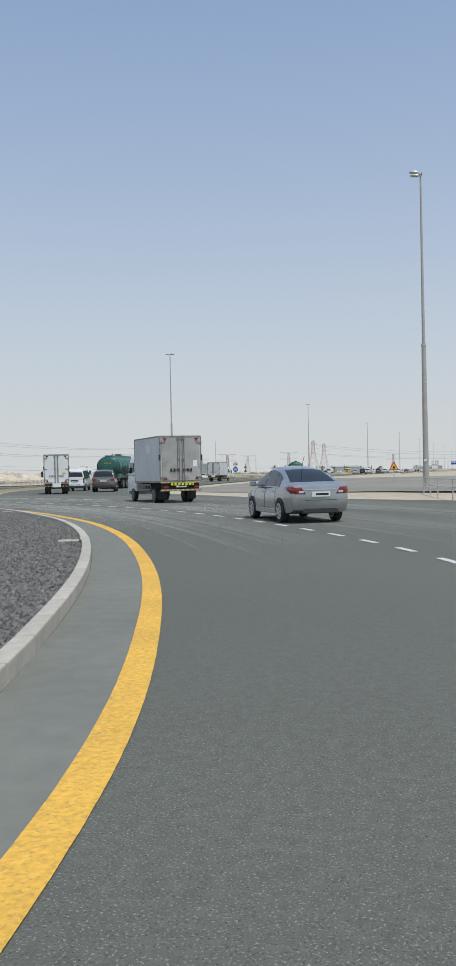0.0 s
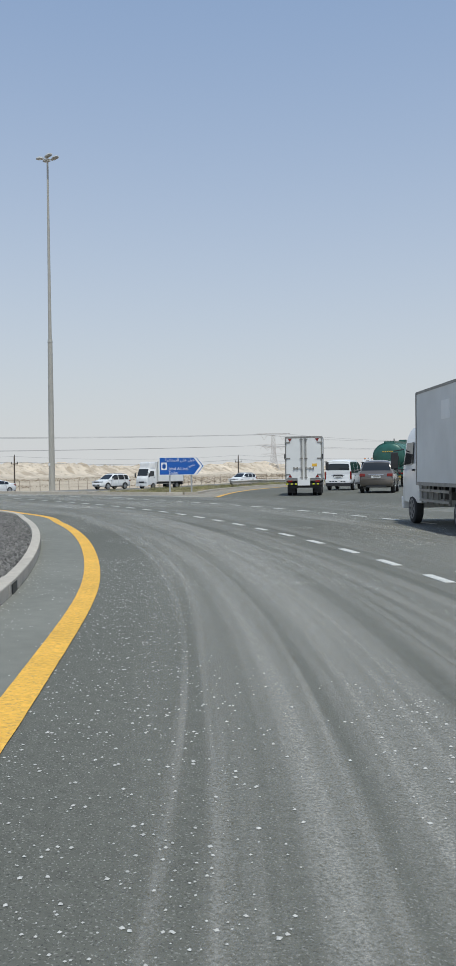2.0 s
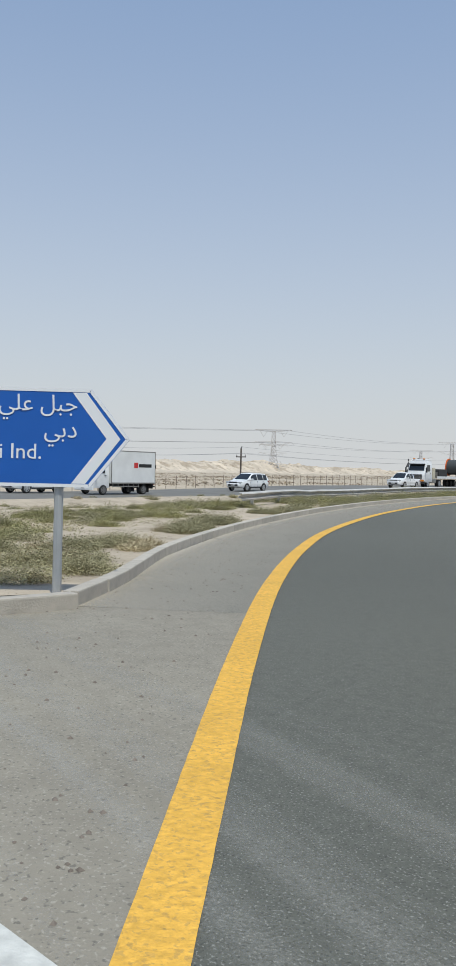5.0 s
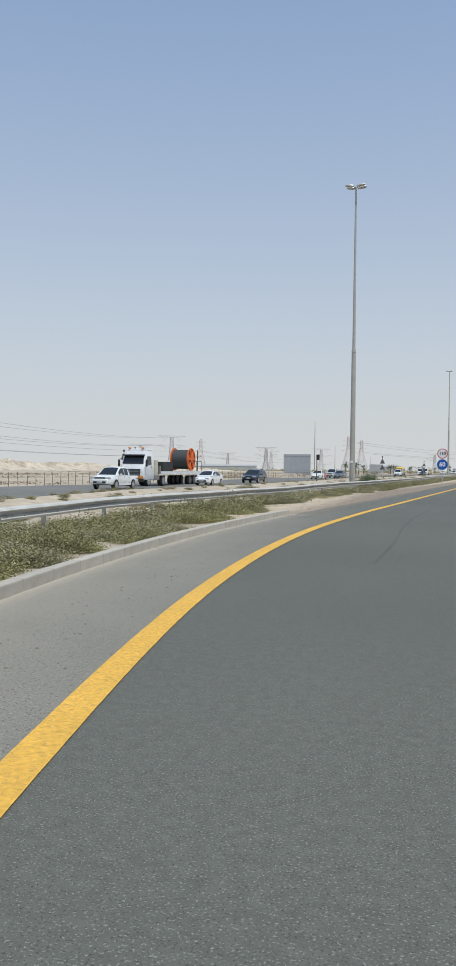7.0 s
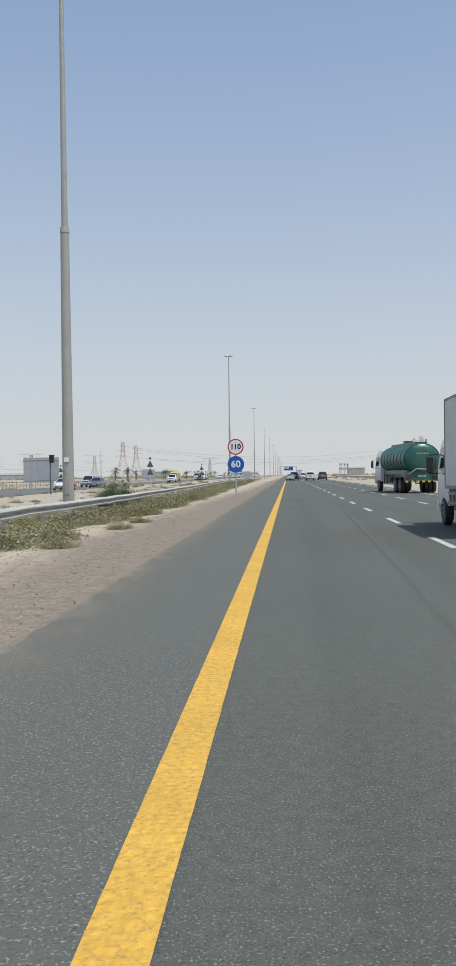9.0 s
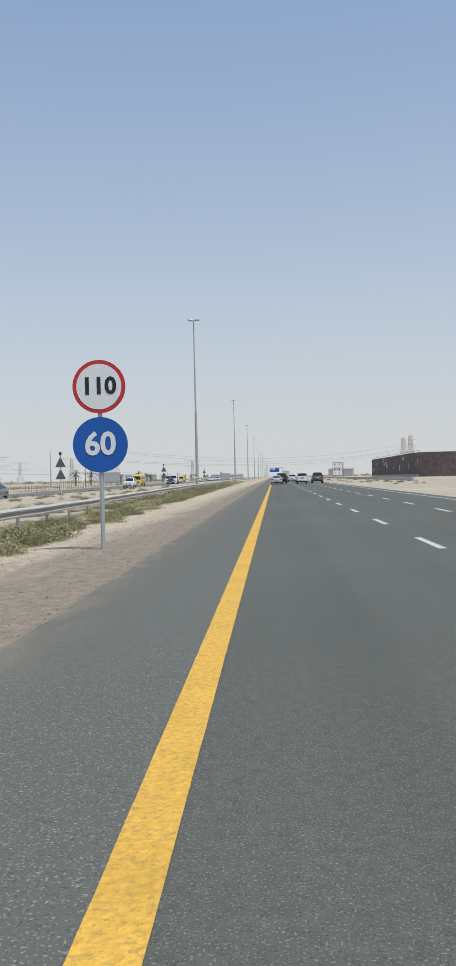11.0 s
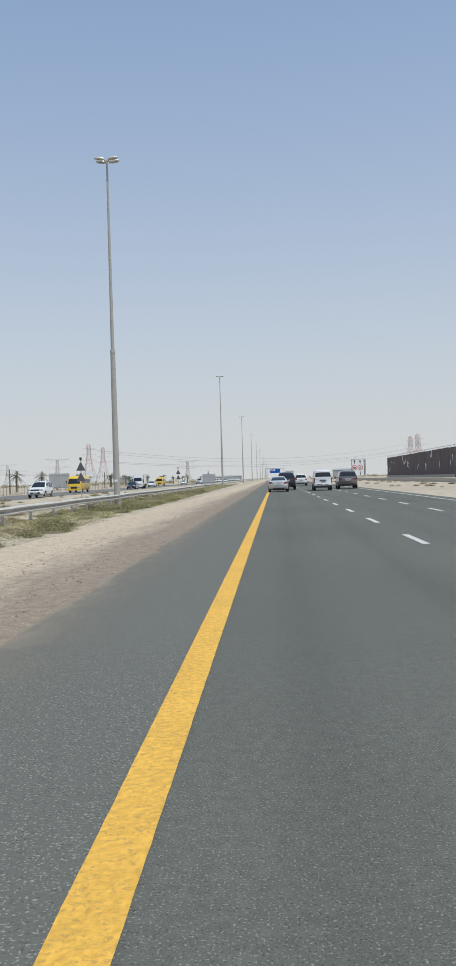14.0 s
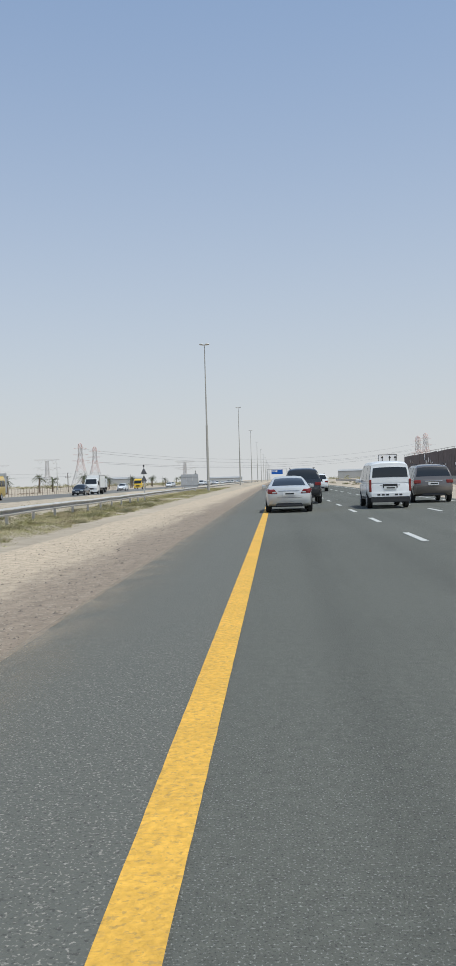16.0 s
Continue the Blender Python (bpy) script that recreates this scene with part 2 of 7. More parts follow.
SIGNBACK = mat("sign_back_grey", (0.40, 0.41, 0.42), 0.6, var=0.06, scale=1)
DARKBACK = mat("dark_sign_back", (0.10, 0.10, 0.105), 0.6)
# both pylon colours are paled: distance haze is put into the paint
HAZYPYLON = mat("hazy_pylon_steel", (0.50, 0.475, 0.46), 0.6, 0.1)
HAZYPYLONRED = mat("hazy_pylon_red", (0.62, 0.47, 0.44), 0.6)
CABLE = mat("cable", (0.28, 0.28, 0.29), 0.6)
WOOD = mat("dark_pole_wood", (0.09, 0.07, 0.055), 0.85, var=0.2, scale=4)

# ---- mesh helpers ----
def mesh_of(name, bm, material, smooth=False):
    me = bpy.data.meshes.new(name)
    bmesh.ops.recalc_face_normals(bm, faces=bm.faces)
    bm.to_mesh(me)
    bm.free()
    me.materials.append(material)
    if smooth:
        me.polygons.foreach_set("use_smooth", [True] * len(me.polygons))
        me.set_sharp_from_angle(angle=radians(38))
    return me


def part(name, bm, material, parent=None, label="", smooth=False):
    """Links a bmesh as one mesh object, under a thing or a part where one is given."""
    ob = new(name, mesh_of(name, bm, material, smooth))
    if parent:
        ob.parent = parent
    if label:
        ob["label"] = label
    return ob


def share(name, me, parent, m=None):
    ob = new(name, me)
    ob.parent = parent
    if m is not None:
        ob.matrix_basis = m
    return ob


def raw(name, verts, faces, material):
    me = bpy.data.meshes.new(name)
    me.from_pydata(verts, [], faces)
    me.materials.append(material)
    return me


def thing(name, label, category, m=None, group="", kind=""):
    ob = new(name)
    ob.empty_display_size = 0.2
    tagged(ob, label, category, group, kind)
    if m is not None:
        ob.matrix_basis = m
    return ob


def box(bm, x0, x1, y0, y1, z0, z1, bevel=0.0, taper=None):
    """Adds a box; taper = (x, y) scale of its top."""
    vs = []
    cx, cy = (x0 + x1) / 2, (y0 + y1) / 2
    for z, k in ((z0, None), (z1, taper)):
        for x, y in ((x0, y0), (x1, y0), (x1, y1), (x0, y1)):
            if k:
                x, y = cx + (x - cx) * k[0], cy + (y - cy) * k[1]
            vs.append(bm.verts.new((x, y, z)))
    fs = [bm.faces.new([vs[i] for i in q]) for q in ((3, 2, 1, 0), (4, 5, 6, 7), (0, 1, 5, 4), (1, 2, 6, 5), (2, 3, 7, 6), (3, 0, 4, 7))]
    if bevel:
        es = {e for f in fs for e in f.edges}
        bmesh.ops.bevel(bm, geom=list(es), offset=bevel, segments=2, affect="EDGES", profile=0.6)
    return bm


def boxes(*args, bevel=0.0):
    bm = bmesh.new()
    for a in args:
        box(bm, *a, bevel=bevel)
    return bm


def tube(bm, a, b, r0, r1=None, n=8, caps=True):
    a, b = Vector(a), Vector(b)
    r1 = r0 if r1 is None else r1
    d = (b - a).normalized()
    u = d.orthogonal().normalized()
    v = d.cross(u)
    ra = [bm.verts.new(a + (u * math.cos(2 * math.pi * i / n) + v * math.sin(2 * math.pi * i / n)) * r0) for i in range(n)]
    rb = [bm.verts.new(b + (u * math.cos(2 * math.pi * i / n) + v * math.sin(2 * math.pi * i / n)) * r1) for i in range(n)]
    for i in range(n):
        bm.faces.new((ra[i], ra[(i + 1) % n], rb[(i + 1) % n], rb[i]))
    if caps:
        bm.faces.new(ra[::-1])
        bm.faces.new(rb)
    return bm


def tubes(*args, n=8):
    bm = bmesh.new()
    for a in args:
        tube(bm, *a, n=n)
    return bm


def disc(bm, c, r, axis, depth, n=20):
    c, axis = Vector(c), Vector(axis).normalized()
    return tube(bm, c - axis * depth / 2, c + axis * depth / 2, r, r, n)


def loft(bm, rings, cap=True, closed=True):
    """Skins a row of rings of equal length."""
    vs = [[bm.verts.new(p) for p in r] for r in rings]
    n = len(vs[0])
    for a, b in zip(vs, vs[1:]):
        for i in range(n if closed else n - 1):
            j = (i + 1) % n
            bm.faces.new((a[i], a[j], b[j], b[i]))
    if cap:
        bm.faces.new(vs[0][::-1])
        bm.faces.new(vs[-1])
    return bm


def curve(pts, step=1.0):
    """A smooth line through points, in equal steps: a list of (x, y, heading)."""
    P = [Vector((*p, 0)) for p in pts]
    P = [2 * P[0] - P[1]] + P + [2 * P[-1] - P[-2]]
    fine = []
    for a, b, c, d in zip(P, P[1:], P[2:], P[3:]):
        n = max(2, int((c - b).length / 0.25))
        n = min(n, 400)
        for i in range(n):
            u = i / n
            fine.append(0.5 * ((2 * b) + (c - a) * u + (2 * a - 5 * b + 4 * c - d) * u * u + (3 * b - a - 3 * c + d) * u ** 3))
    fine.append(P[-2])
    out, acc, at = [], 0.0, 0.0
    for a, b in zip(fine, fine[1:]):
        L = (b - a).length
        while at <= acc + L:
            q = a.lerp(b, (at - acc) / L)
            out.append((q.x, q.y, math.atan2(b.y - a.y, b.x - a.x)))
            at += step
        acc += L
    return out


def beside(line, off):
    """The line moved by off metres to its left."""
    return [(x - math.sin(h) * off, y + math.cos(h) * off, h) for x, y, h in line]


def strip(name, line, a, b, z, material, parent=None, ragged=0.0):
    """A flat band along a line, from a to b metres to its left."""
    rnd = random.Random(len(line))
    L, R = beside(line, b), beside(line, a)
    verts, faces = [], []
    for (x0, y0, h), (x1, y1, _) in zip(L, R):
        j0, j1 = rnd.uniform(-ragged, ragged), rnd.uniform(-ragged, ragged)
        verts += [(x0 - math.sin(h) * j0, y0 + math.cos(h) * j0, z), (x1 - math.sin(h) * j1, y1 + math.cos(h) * j1, z)]
    for i in range(len(line) - 1):
        faces.append((2 * i, 2 * i + 1, 2 * i + 3, 2 * i + 2))
    me = raw(name, verts, faces, material)
    # across the band 0 to 1, along it in metres
    along = [0.0]
    for (xa, ya, _), (xb, yb, _) in zip(line, line[1:]):
        along.append(along[-1] + math.hypot(xb - xa, yb - ya))
    uv = me.uv_layers.new(name="band")
    for i in range(len(line) - 1):
        for k, (u, j) in enumerate(((1, i), (0, i), (0, i + 1), (1, i + 1))):
            uv.data[4 * i + k].uv = (u, along[j])
    ob = new(name, me)
    if parent:
        ob.parent = parent
    return ob


def smoothstep(a, b, x):
    u = min(1, max(0, (x - a) / (b - a)))
    return u * u * (3 - 2 * u)


def turned(x, y, z, way):
    """The pose of a thing that stands at x, y, z and faces the compass direction way=(dx, dy) with its +y."""
    return pose(x, y, z, 0, 0, math.degrees(math.atan2(-way[0], way[1])))


# ---- the plan ----
# the yellow edge line of the slip road, which straightens into the highway
EDGE_B = [(15.7, -61.8), (13.45, -58.25), (11.3, -54.65), (9.15, -50.6), (7.05, -46), (4.72, -39.6), (2.9, -33.3), (1.35, -26.2), (0.38, -18.2), (0.02, -9), (0, 4), (0, 40), (0, 120), (0, 400), (0, 1000), (0, 2600)]
# the yellow edge line round the gravelled island
EDGE_A = [(51.3, -160), (51.2, -140), (50.89, -123.5), (51.08, -119.09), (50.47, -114.83), (48.99, -110.5), (46.92, -105.82), (44.12, -100.59), (41.08, -95.95), (38.12, -92.3), (34.68, -88.54), (30.0, -84.33), (25.35, -80.79), (20.7, -77.92), (10, -74.3), (-10, -72.6), (-80, -72)]
GUIDE_1 = [(53.45, -110.05), (50.53, -103.19), (46.62, -96.57), (42.03, -90.27), (36.84, -84.75), (31.01, -79.8), (24.85, -75.49), (18.56, -71.98), (11.9, -68.97), (10.16, -68.32), (4.5, -66.6), (-10.0, -64.9)]
GUIDE_2 = [(36.8, -78.57), (30.7, -74.22), (24.36, -70.32), (17.73, -67.01), (12.62, -64.75), (8.0, -63.4), (-10.0, -62.9)]
edge_b = curve(EDGE_B, 1.0)
edge_a = curve(EDGE_A, 1.0)


def ground_z(x, y):
    """The desert floor: level with the road near it, lower beside the far carriageway."""
    low = smoothstep(-3.6, -13, x) * (0.40 - 0.27 * smoothstep(40, 130, y) + 0.45 * smoothstep(25, -15, y)) * smoothstep(-90, -58, y)
    near = smoothstep(-40, -16, x) * smoothstep(70, 30, x)
    bumpy = noise.noise((x * 0.13, y * 0.13, 0)) * 0.05 + noise.noise((x * 0.5, y * 0.5, 3)) * 0.03
    far = noise.noise((x * 0.011, y * 0.011, 7)) * 0.5 * (1 - near)
    return -0.07 - low + 0.34 * math.exp(-((x + 21) / 1.7) ** 2) * smoothstep(-62, -50, y) + bumpy * smoothstep(-2.3, -4.5, x) + min(0, far)


def build_ground():
    def axis(a, b, step, reach):
        v = [a + i * step for i in range(int((b - a) / step) + 1)]
        s, lo, hi = step, a, b
        while hi < reach:
            s *= 1.35
            lo, hi = lo - s, hi + s
            v = [lo] + v + [hi]
        return v
    xs, ys = axis(-64, 64, 1.6, 4000), axis(-150, 330, 2.5, 4200)
    verts = [(x, y, ground_z(x, y)) for y in ys for x in xs]
    n = len(xs)
    faces = [(j * n + i, j * n + i + 1, (j + 1) * n + i + 1, (j + 1) * n + i) for j in range(len(ys) - 1) for i in range(n - 1)]
    g = tagged(new("ground", raw("ground", verts, faces, SAND)), "pale dry desert sand with sparse scrub", "ground", kind="structure")
    g.data.polygons.foreach_set("use_smooth", [True] * len(faces))


build_ground()


def verge_z(x, y):
    u = (-1.72 - x) / 4.08
    z = 0.010 + (ground_z(x, y) + 0.035 - 0.010) * smoothstep(0.25, 0.9, u)
    z = (ground_z(x, y) - 0.05) + (z - ground_z(x, y) + 0.05) * smoothstep(-15.0, -11.6, y)
    return z + (noise.noise((x * 1.3, y * 0.9, 1)) * 0.020 + noise.noise((x * 2.6, y * 1.4, 4)) * 0.006) * smoothstep(0.0, 0.3, u)


def build_verge():
    """Bumpy dirt beside the asphalt, brown and trodden at its edge, pale and loose further out."""
    ys = []
    y = -15.0
    while y < 900:
        ys.append(y)
        y += 0.35 if y < 190 else (1.5 if y < 300 else 12.0)
    xs = [-1.72 - 0.34 * i for i in range(13)]
    verts, faces = [], []
    for y in ys:
        for i, x in enumerate(xs):
            u = i / (len(xs) - 1)
            z = verge_z(x, y)
            x2 = x
            if i == 0:
                x2 = x + 0.07 * noise.noise((0, y * 0.3, 2)) + 0.05 * noise.noise((0, y * 2.2, 8)) + 0.03 * noise.noise((0, y * 7, 8)) - 0.25 * smoothstep(-10.1, -11.2, y)
                z = 0.0065 + (verge_z(x, y) - 0.0065) * smoothstep(-10.6, -12.0, y)
            if i == len(xs) - 1:
                z = ground_z(x, y) - 0.05
            verts.append((x2, y, z))
    n = len(xs)
    faces = [(j * n + i + 1, j * n + i, (j + 1) * n + i, (j + 1) * n + i + 1) for j in range(len(ys) - 1) for i in range(n - 1)]
    me = raw("dirt_verge", verts, faces, VERGE)
    me.polygons.foreach_set("use_smooth", [True] * len(faces))
    tagged(new("dirt_verge", me), "brown dirt verge along the asphalt, turning to pale sand", "verge", kind="structure")


def build_road():
    """One sheet of asphalt for the junction, the slip road and the highway."""
    left_b = [(x, y) for x, y, h in beside(edge_b, 1.87) if y > -57.5]
    keep = [p for i, p in enumerate(left_b) if p[1] < 45 or i % 40 == 0]
    left_a = [(x, y) for x, y, h in beside(edge_a, 0.83)]
    rim = [(10.2, 2600), (10.2, 60), (11.5, 20), (15.5, -10), (19.5, -34), (22.0, -48), (24.3, -56), (29.1, -61.8), (34.2, -67.2), (39.5, -73.4), (42.5, -75.6), (49.9, -80.4), (57, -91), (65, -110), (71, -135), (73, -160)]
    pts = rim + left_a + [(-80, -60.0), (-10, -60.0), (2, -59.6), (7, -59.2), (11.0, -59.3)] + keep + [(-2.05, 2600)]
    bm = bmesh.new()
    vs = [bm.verts.new((x, y, 0.0)) for x, y in pts]
    f = bm.faces.new(vs)
    if f.normal.z < 0:
        f.normal_flip()
    bmesh.ops.triangulate(bm, faces=[f])
    road = part("road", bm, ASPHALT)
    tagged(road, "dark grey asphalt highway and slip road with faint tyre tracks", "road", kind="structure")
    # dusty hard shoulder and pale gutter
    for name, line, a, b, z, m, lab in (("hard_shoulder", [q for q in edge_b if -57 < q[1] < 420], 0.10, 1.86, 0.004, DUSTYSHOULDER, "dusty grey asphalt shoulder between kerb and yellow line"),
                                   ("gutter", curve(EDGE_A, 0.3), 0.10, 0.82, 0.004, GUTTER, "smooth pale grey gutter along the island kerb")):
        tagged(strip(name, line, a, b, z, m), lab, "shoulder", kind="structure")
    # dirt verge of the highway, brown beside the asphalt, paler further out
    build_verge()
    # the gore, where the slip road leaves the junction
    bm = bmesh.new()
    inner = [(x, y) for x, y, h in beside(edge_b, 0.10) if y < -56.5]
    f = bm.faces.new([bm.verts.new((x, y, 0.003)) for x, y in inner + [(10.7, -56.2), (10.9, -58.2), (9.3, -59.1), (6.5, -59.0), (-10, -59.8), (-40, -59.9), (-40, -61.35), (-10, -61.3), (5, -61.1), (11, -61.2)]])
    if f.normal.z < 0:
        f.normal_flip()
    bmesh.ops.triangulate(bm, faces=[f])
    tagged(part("gore", bm, SHOULDER), "dusty grey asphalt wedge between junction and slip road", "shoulder", kind="structure")
    # a gravelled lot beyond the sandy verge of the junction
    rim = [(x + 0.9 * noise.noise((x * 0.4, y * 0.4, 6)), y + 0.9 * noise.noise((x * 0.4, y * 0.4, 15))) for x, y, h in curve([(52, -66), (45, -61.5), (39, -60.6), (33, -59.4), (28, -53.5), (24.8, -45), (22.3, -34), (18.9, -10), (16, 20), (15, 40)], 1.0)]
    bm = bmesh.new()
    f = bm.faces.new([bm.verts.new((x, y, -0.055)) for x, y in rim] + [bm.verts.new(q) for q in ((75, 40, 0.05), (92, -40, 0.05), (80, -66, 0.0))])
    f.normal_update()
    if f.normal.z < 0:
        f.normal_flip()
    bmesh.ops.triangulate(bm, faces=[f])
    tagged(part("gravel_lot", bm, LOT), "flat grey-brown gravelled lot beyond the junction", "lot", kind="structure")
    # markings
    mk = thing("road_marking", "yellow edge lines and white lane dashes, worn thermoplastic", "road marking", kind="structure")
    strip("edge_line", [q for q in curve(EDGE_B, 0.12) if q[1] < 230] + curve([(0, 230), (0, 600), (0, 2600)], 4.0)[1:], -0.11, 0.11, 0.008, YELLOW, mk, ragged=0.0014)
    strip("edge_line", curve(EDGE_A, 0.12), -0.11, 0.11, 0.008, YELLOW, mk, ragged=0.0014)
    strip("edge_line", curve([(15.45, -61.85), (11, -61.3), (5, -61.2), (-10, -61.4), (-80, -61.6)]), -0.06, 0.06, 0.006, WHITE_PAINT, mk)
    strip("edge_line", [(9.3, y, math.pi / 2) for y in range(40, 1500, 5)], -0.07, 0.07, 0.008, WHITE_PAINT, mk)
    dash = mesh_of("dash", boxes((-0.075, 0.075, -1.35, 1.35, 0.0, 0.008)), WHITE_PAINT)
    short = mesh_of("short_dash", boxes((-0.065, 0.065, -0.39, 0.39, 0.0, 0.008)), WHITE_PAINT)
    for X, y0 in ((3.47, 1.42), (6.5, 39.1)):
        for k in range(70):
            share("dash", dash, mk, pose(X, y0 + 7.78 * k, 0.002))
    for g in (GUIDE_1, GUIDE_2):
        for x, y, h in curve(g, 1.886):
            share("short_dash", short, mk, pose(x, y, 0.002, 0, 0, math.degrees(h) - 90))
    return road


build_road()


def build_kerbs():
    bm = bmesh.new()
    box(bm, -0.47, 0.47, -0.08, 0.08, -0.1, 0.15, bevel=0.018)
    stone = mesh_of("kerb_stone", bm, KERB)
    k = thing("kerb", "weathered concrete kerb stones along the slip road", "kerb", kind="structure")
    line = [(6.5, -59.0), (9.3, -59.1), (10.9, -58.2), (10.4, -56.6)] + [(x, y) for x, y, h in beside(edge_b, 1.95)[7::4] if -56 < y < -14] + [(x, y) for x, y, h in beside(edge_b, 1.95) if -13 < y < -9.9]
    for x, y, h in curve(line, 0.955):
        share("kerb_stone", stone, k, pose(x, y, 0, 0, 0, math.degrees(h)))
    for x, y, h in curve([(-40, -59.9), (-10, -59.8), (6.5, -59.0)], 0.955):
        share("kerb_stone", stone, k, pose(x, y, 0, 0, 0, math.degrees(h)))
    k2 = thing("kerb", "pale concrete kerb stones round the gravel island", "kerb", kind="structure")
    for x, y, h in curve([(x, y) for x, y, h in beside(edge_a, 0.91)[20::3] if x > -30], 0.955):
        share("kerb_stone", stone, k2, pose(x, y, 0, 0, 0, math.degrees(h)))


build_kerbs()


def kerb_inlet(px, py):
    """A drain slot let into the island kerb, with its cover slab in the gravel."""
    x, y, h = min(beside(edge_a, 0.91), key=lambda q: math.hypot(q[0] - px, q[1] - py))
    d = thing("kerb_inlet", "concrete drain inlet with a dark slot in the kerb", "drain", pose(x, y, 0, 0, 0, math.degrees(h)), "kerb drains")
    # no hole is cut: a black block paints in the opening's shade
    part("slot", boxes((-0.20, 0.20, -0.088, -0.05, 0.012, 0.115)), SIGNBLACK, d, "black block in place of the shaded opening")
    part("lintel", boxes((-0.26, 0.26, -0.086, 0.10, 0.118, 0.156), bevel=0.008), KERB, d)
    part("cover_slab", boxes((-0.22, 0.22, 0.12, 0.52, 0.05, 0.118), bevel=0.01), KERB, d, "pale concrete cover slab")


for q in ((44.1, -102.3), (34.7, -89.9)):
    kerb_inlet(*q)


def build_island():
    """The gravelled island inside the curve, with loose stones on it."""
    rim = [(x, y) for x, y, h in beside(edge_a, 0.98) if x > -79]
    bm = bmesh.new()
    f = bm.faces.new([bm.verts.new((x, y, 0.09)) for x, y in rim + [(-79, -160)]])
    bmesh.ops.triangulate(bm, faces=[f])
    isl = part("gravel_island", bm, GRAVEL)
    tagged(isl, "traffic island covered with dark grey crushed stone", "island", kind="structure")
    rnd = random.Random(5)
    verts, faces = [], []
    inner = [q for q in edge_a if q[0] > 16 and q[1] > -135]
    for _ in range(95000):
        x, y, h = rnd.choice(inner)
        off = 1.02 + abs(rnd.gauss(0, 1)) * 3.2
        t = rnd.uniform(-0.6, 0.6)
        px, py = x - math.sin(h) * off + math.cos(h) * t, y + math.cos(h) * off + math.sin(h) * t
        s = rnd.uniform(0.016, 0.05)
        n0 = len(verts)
        a = rnd.uniform(0, 6.3)
        for i in range(4):
            verts.append((px + math.cos(a + i * 1.57) * s * rnd.uniform(0.6, 1.1), py + math.sin(a + i * 1.57) * s * rnd.uniform(0.6, 1.1), 0.088 + rnd.uniform(0, 0.25) * s))
        verts.append((px + rnd.uniform(-0.3, 0.3) * s, py + rnd.uniform(-0.3, 0.3) * s, 0.088 + s * rnd.uniform(0.6, 1.1)))
        faces += [(n0 + i, n0 + (i + 1) % 4, n0 + 4) for i in range(4)]
    g = new("gravel", raw("gravel", verts, faces, GRAVEL))
    tagged(g, "loose dark grey crushed stones on the island", "gravel", kind="stuff")


build_island()


def build_far_carriageway():
    """The opposite carriageway, lower than the slip road."""
    verts, faces = [], []
    ys = [-150 + 4 * i for i in range(140)] + [450, 600, 900, 1500, 2600]
    for y in ys:
        z = far_z(y)
        verts += [(-37.5, y, z - 0.6), (-36.2, y, z), (-24.3, y, z), (-23.4, y, z - 0.6)]
    faces = [(4 * i + k, 4 * i + k + 1, 4 * i + k + 5, 4 * i + k + 4) for i in range(len(ys) - 1) for k in range(3)]
    tagged(new("far_road", raw("far_road", verts, faces, FARROAD)), "asphalt carriageway of the opposite direction", "road", kind="structure")


def far_z(y):
    return max(ground_z(-27, y), ground_z(-31, y), ground_z(-36, y)) + 0.10


build_far_carriageway()


# ---- lamp posts ----
def lamp_head(parent, x, y, z, way):
    bm = bmesh.new()
    rings = []
    for s, w, hgt in ((0.0, 0.08, 0.04), (0.08, 0.14, 0.08), (0.3, 0.18, 0.11), (0.56, 0.16, 0.08), (0.68, 0.07, 0.03)):
        rings.append([(s, -w, 0), (s, -w * 0.7, hgt), (s, w * 0.7, hgt), (s, w, 0), (s, w * 0.6, -0.06), (s, -w * 0.6, -0.06)])
    loft(bm, rings)
    h = part("lamp_head", bm, LAMPHEAD, parent, smooth=True)
    h.matrix_basis = pose(x, y, z, 0, -8, way)
    bm = bmesh.new()
    box(bm, 0.14, 0.58, -0.10, 0.10, -0.085, -0.058, bevel=0.01)
    part("lens", bm, LAMPGLASS, h, "dull glass lens")


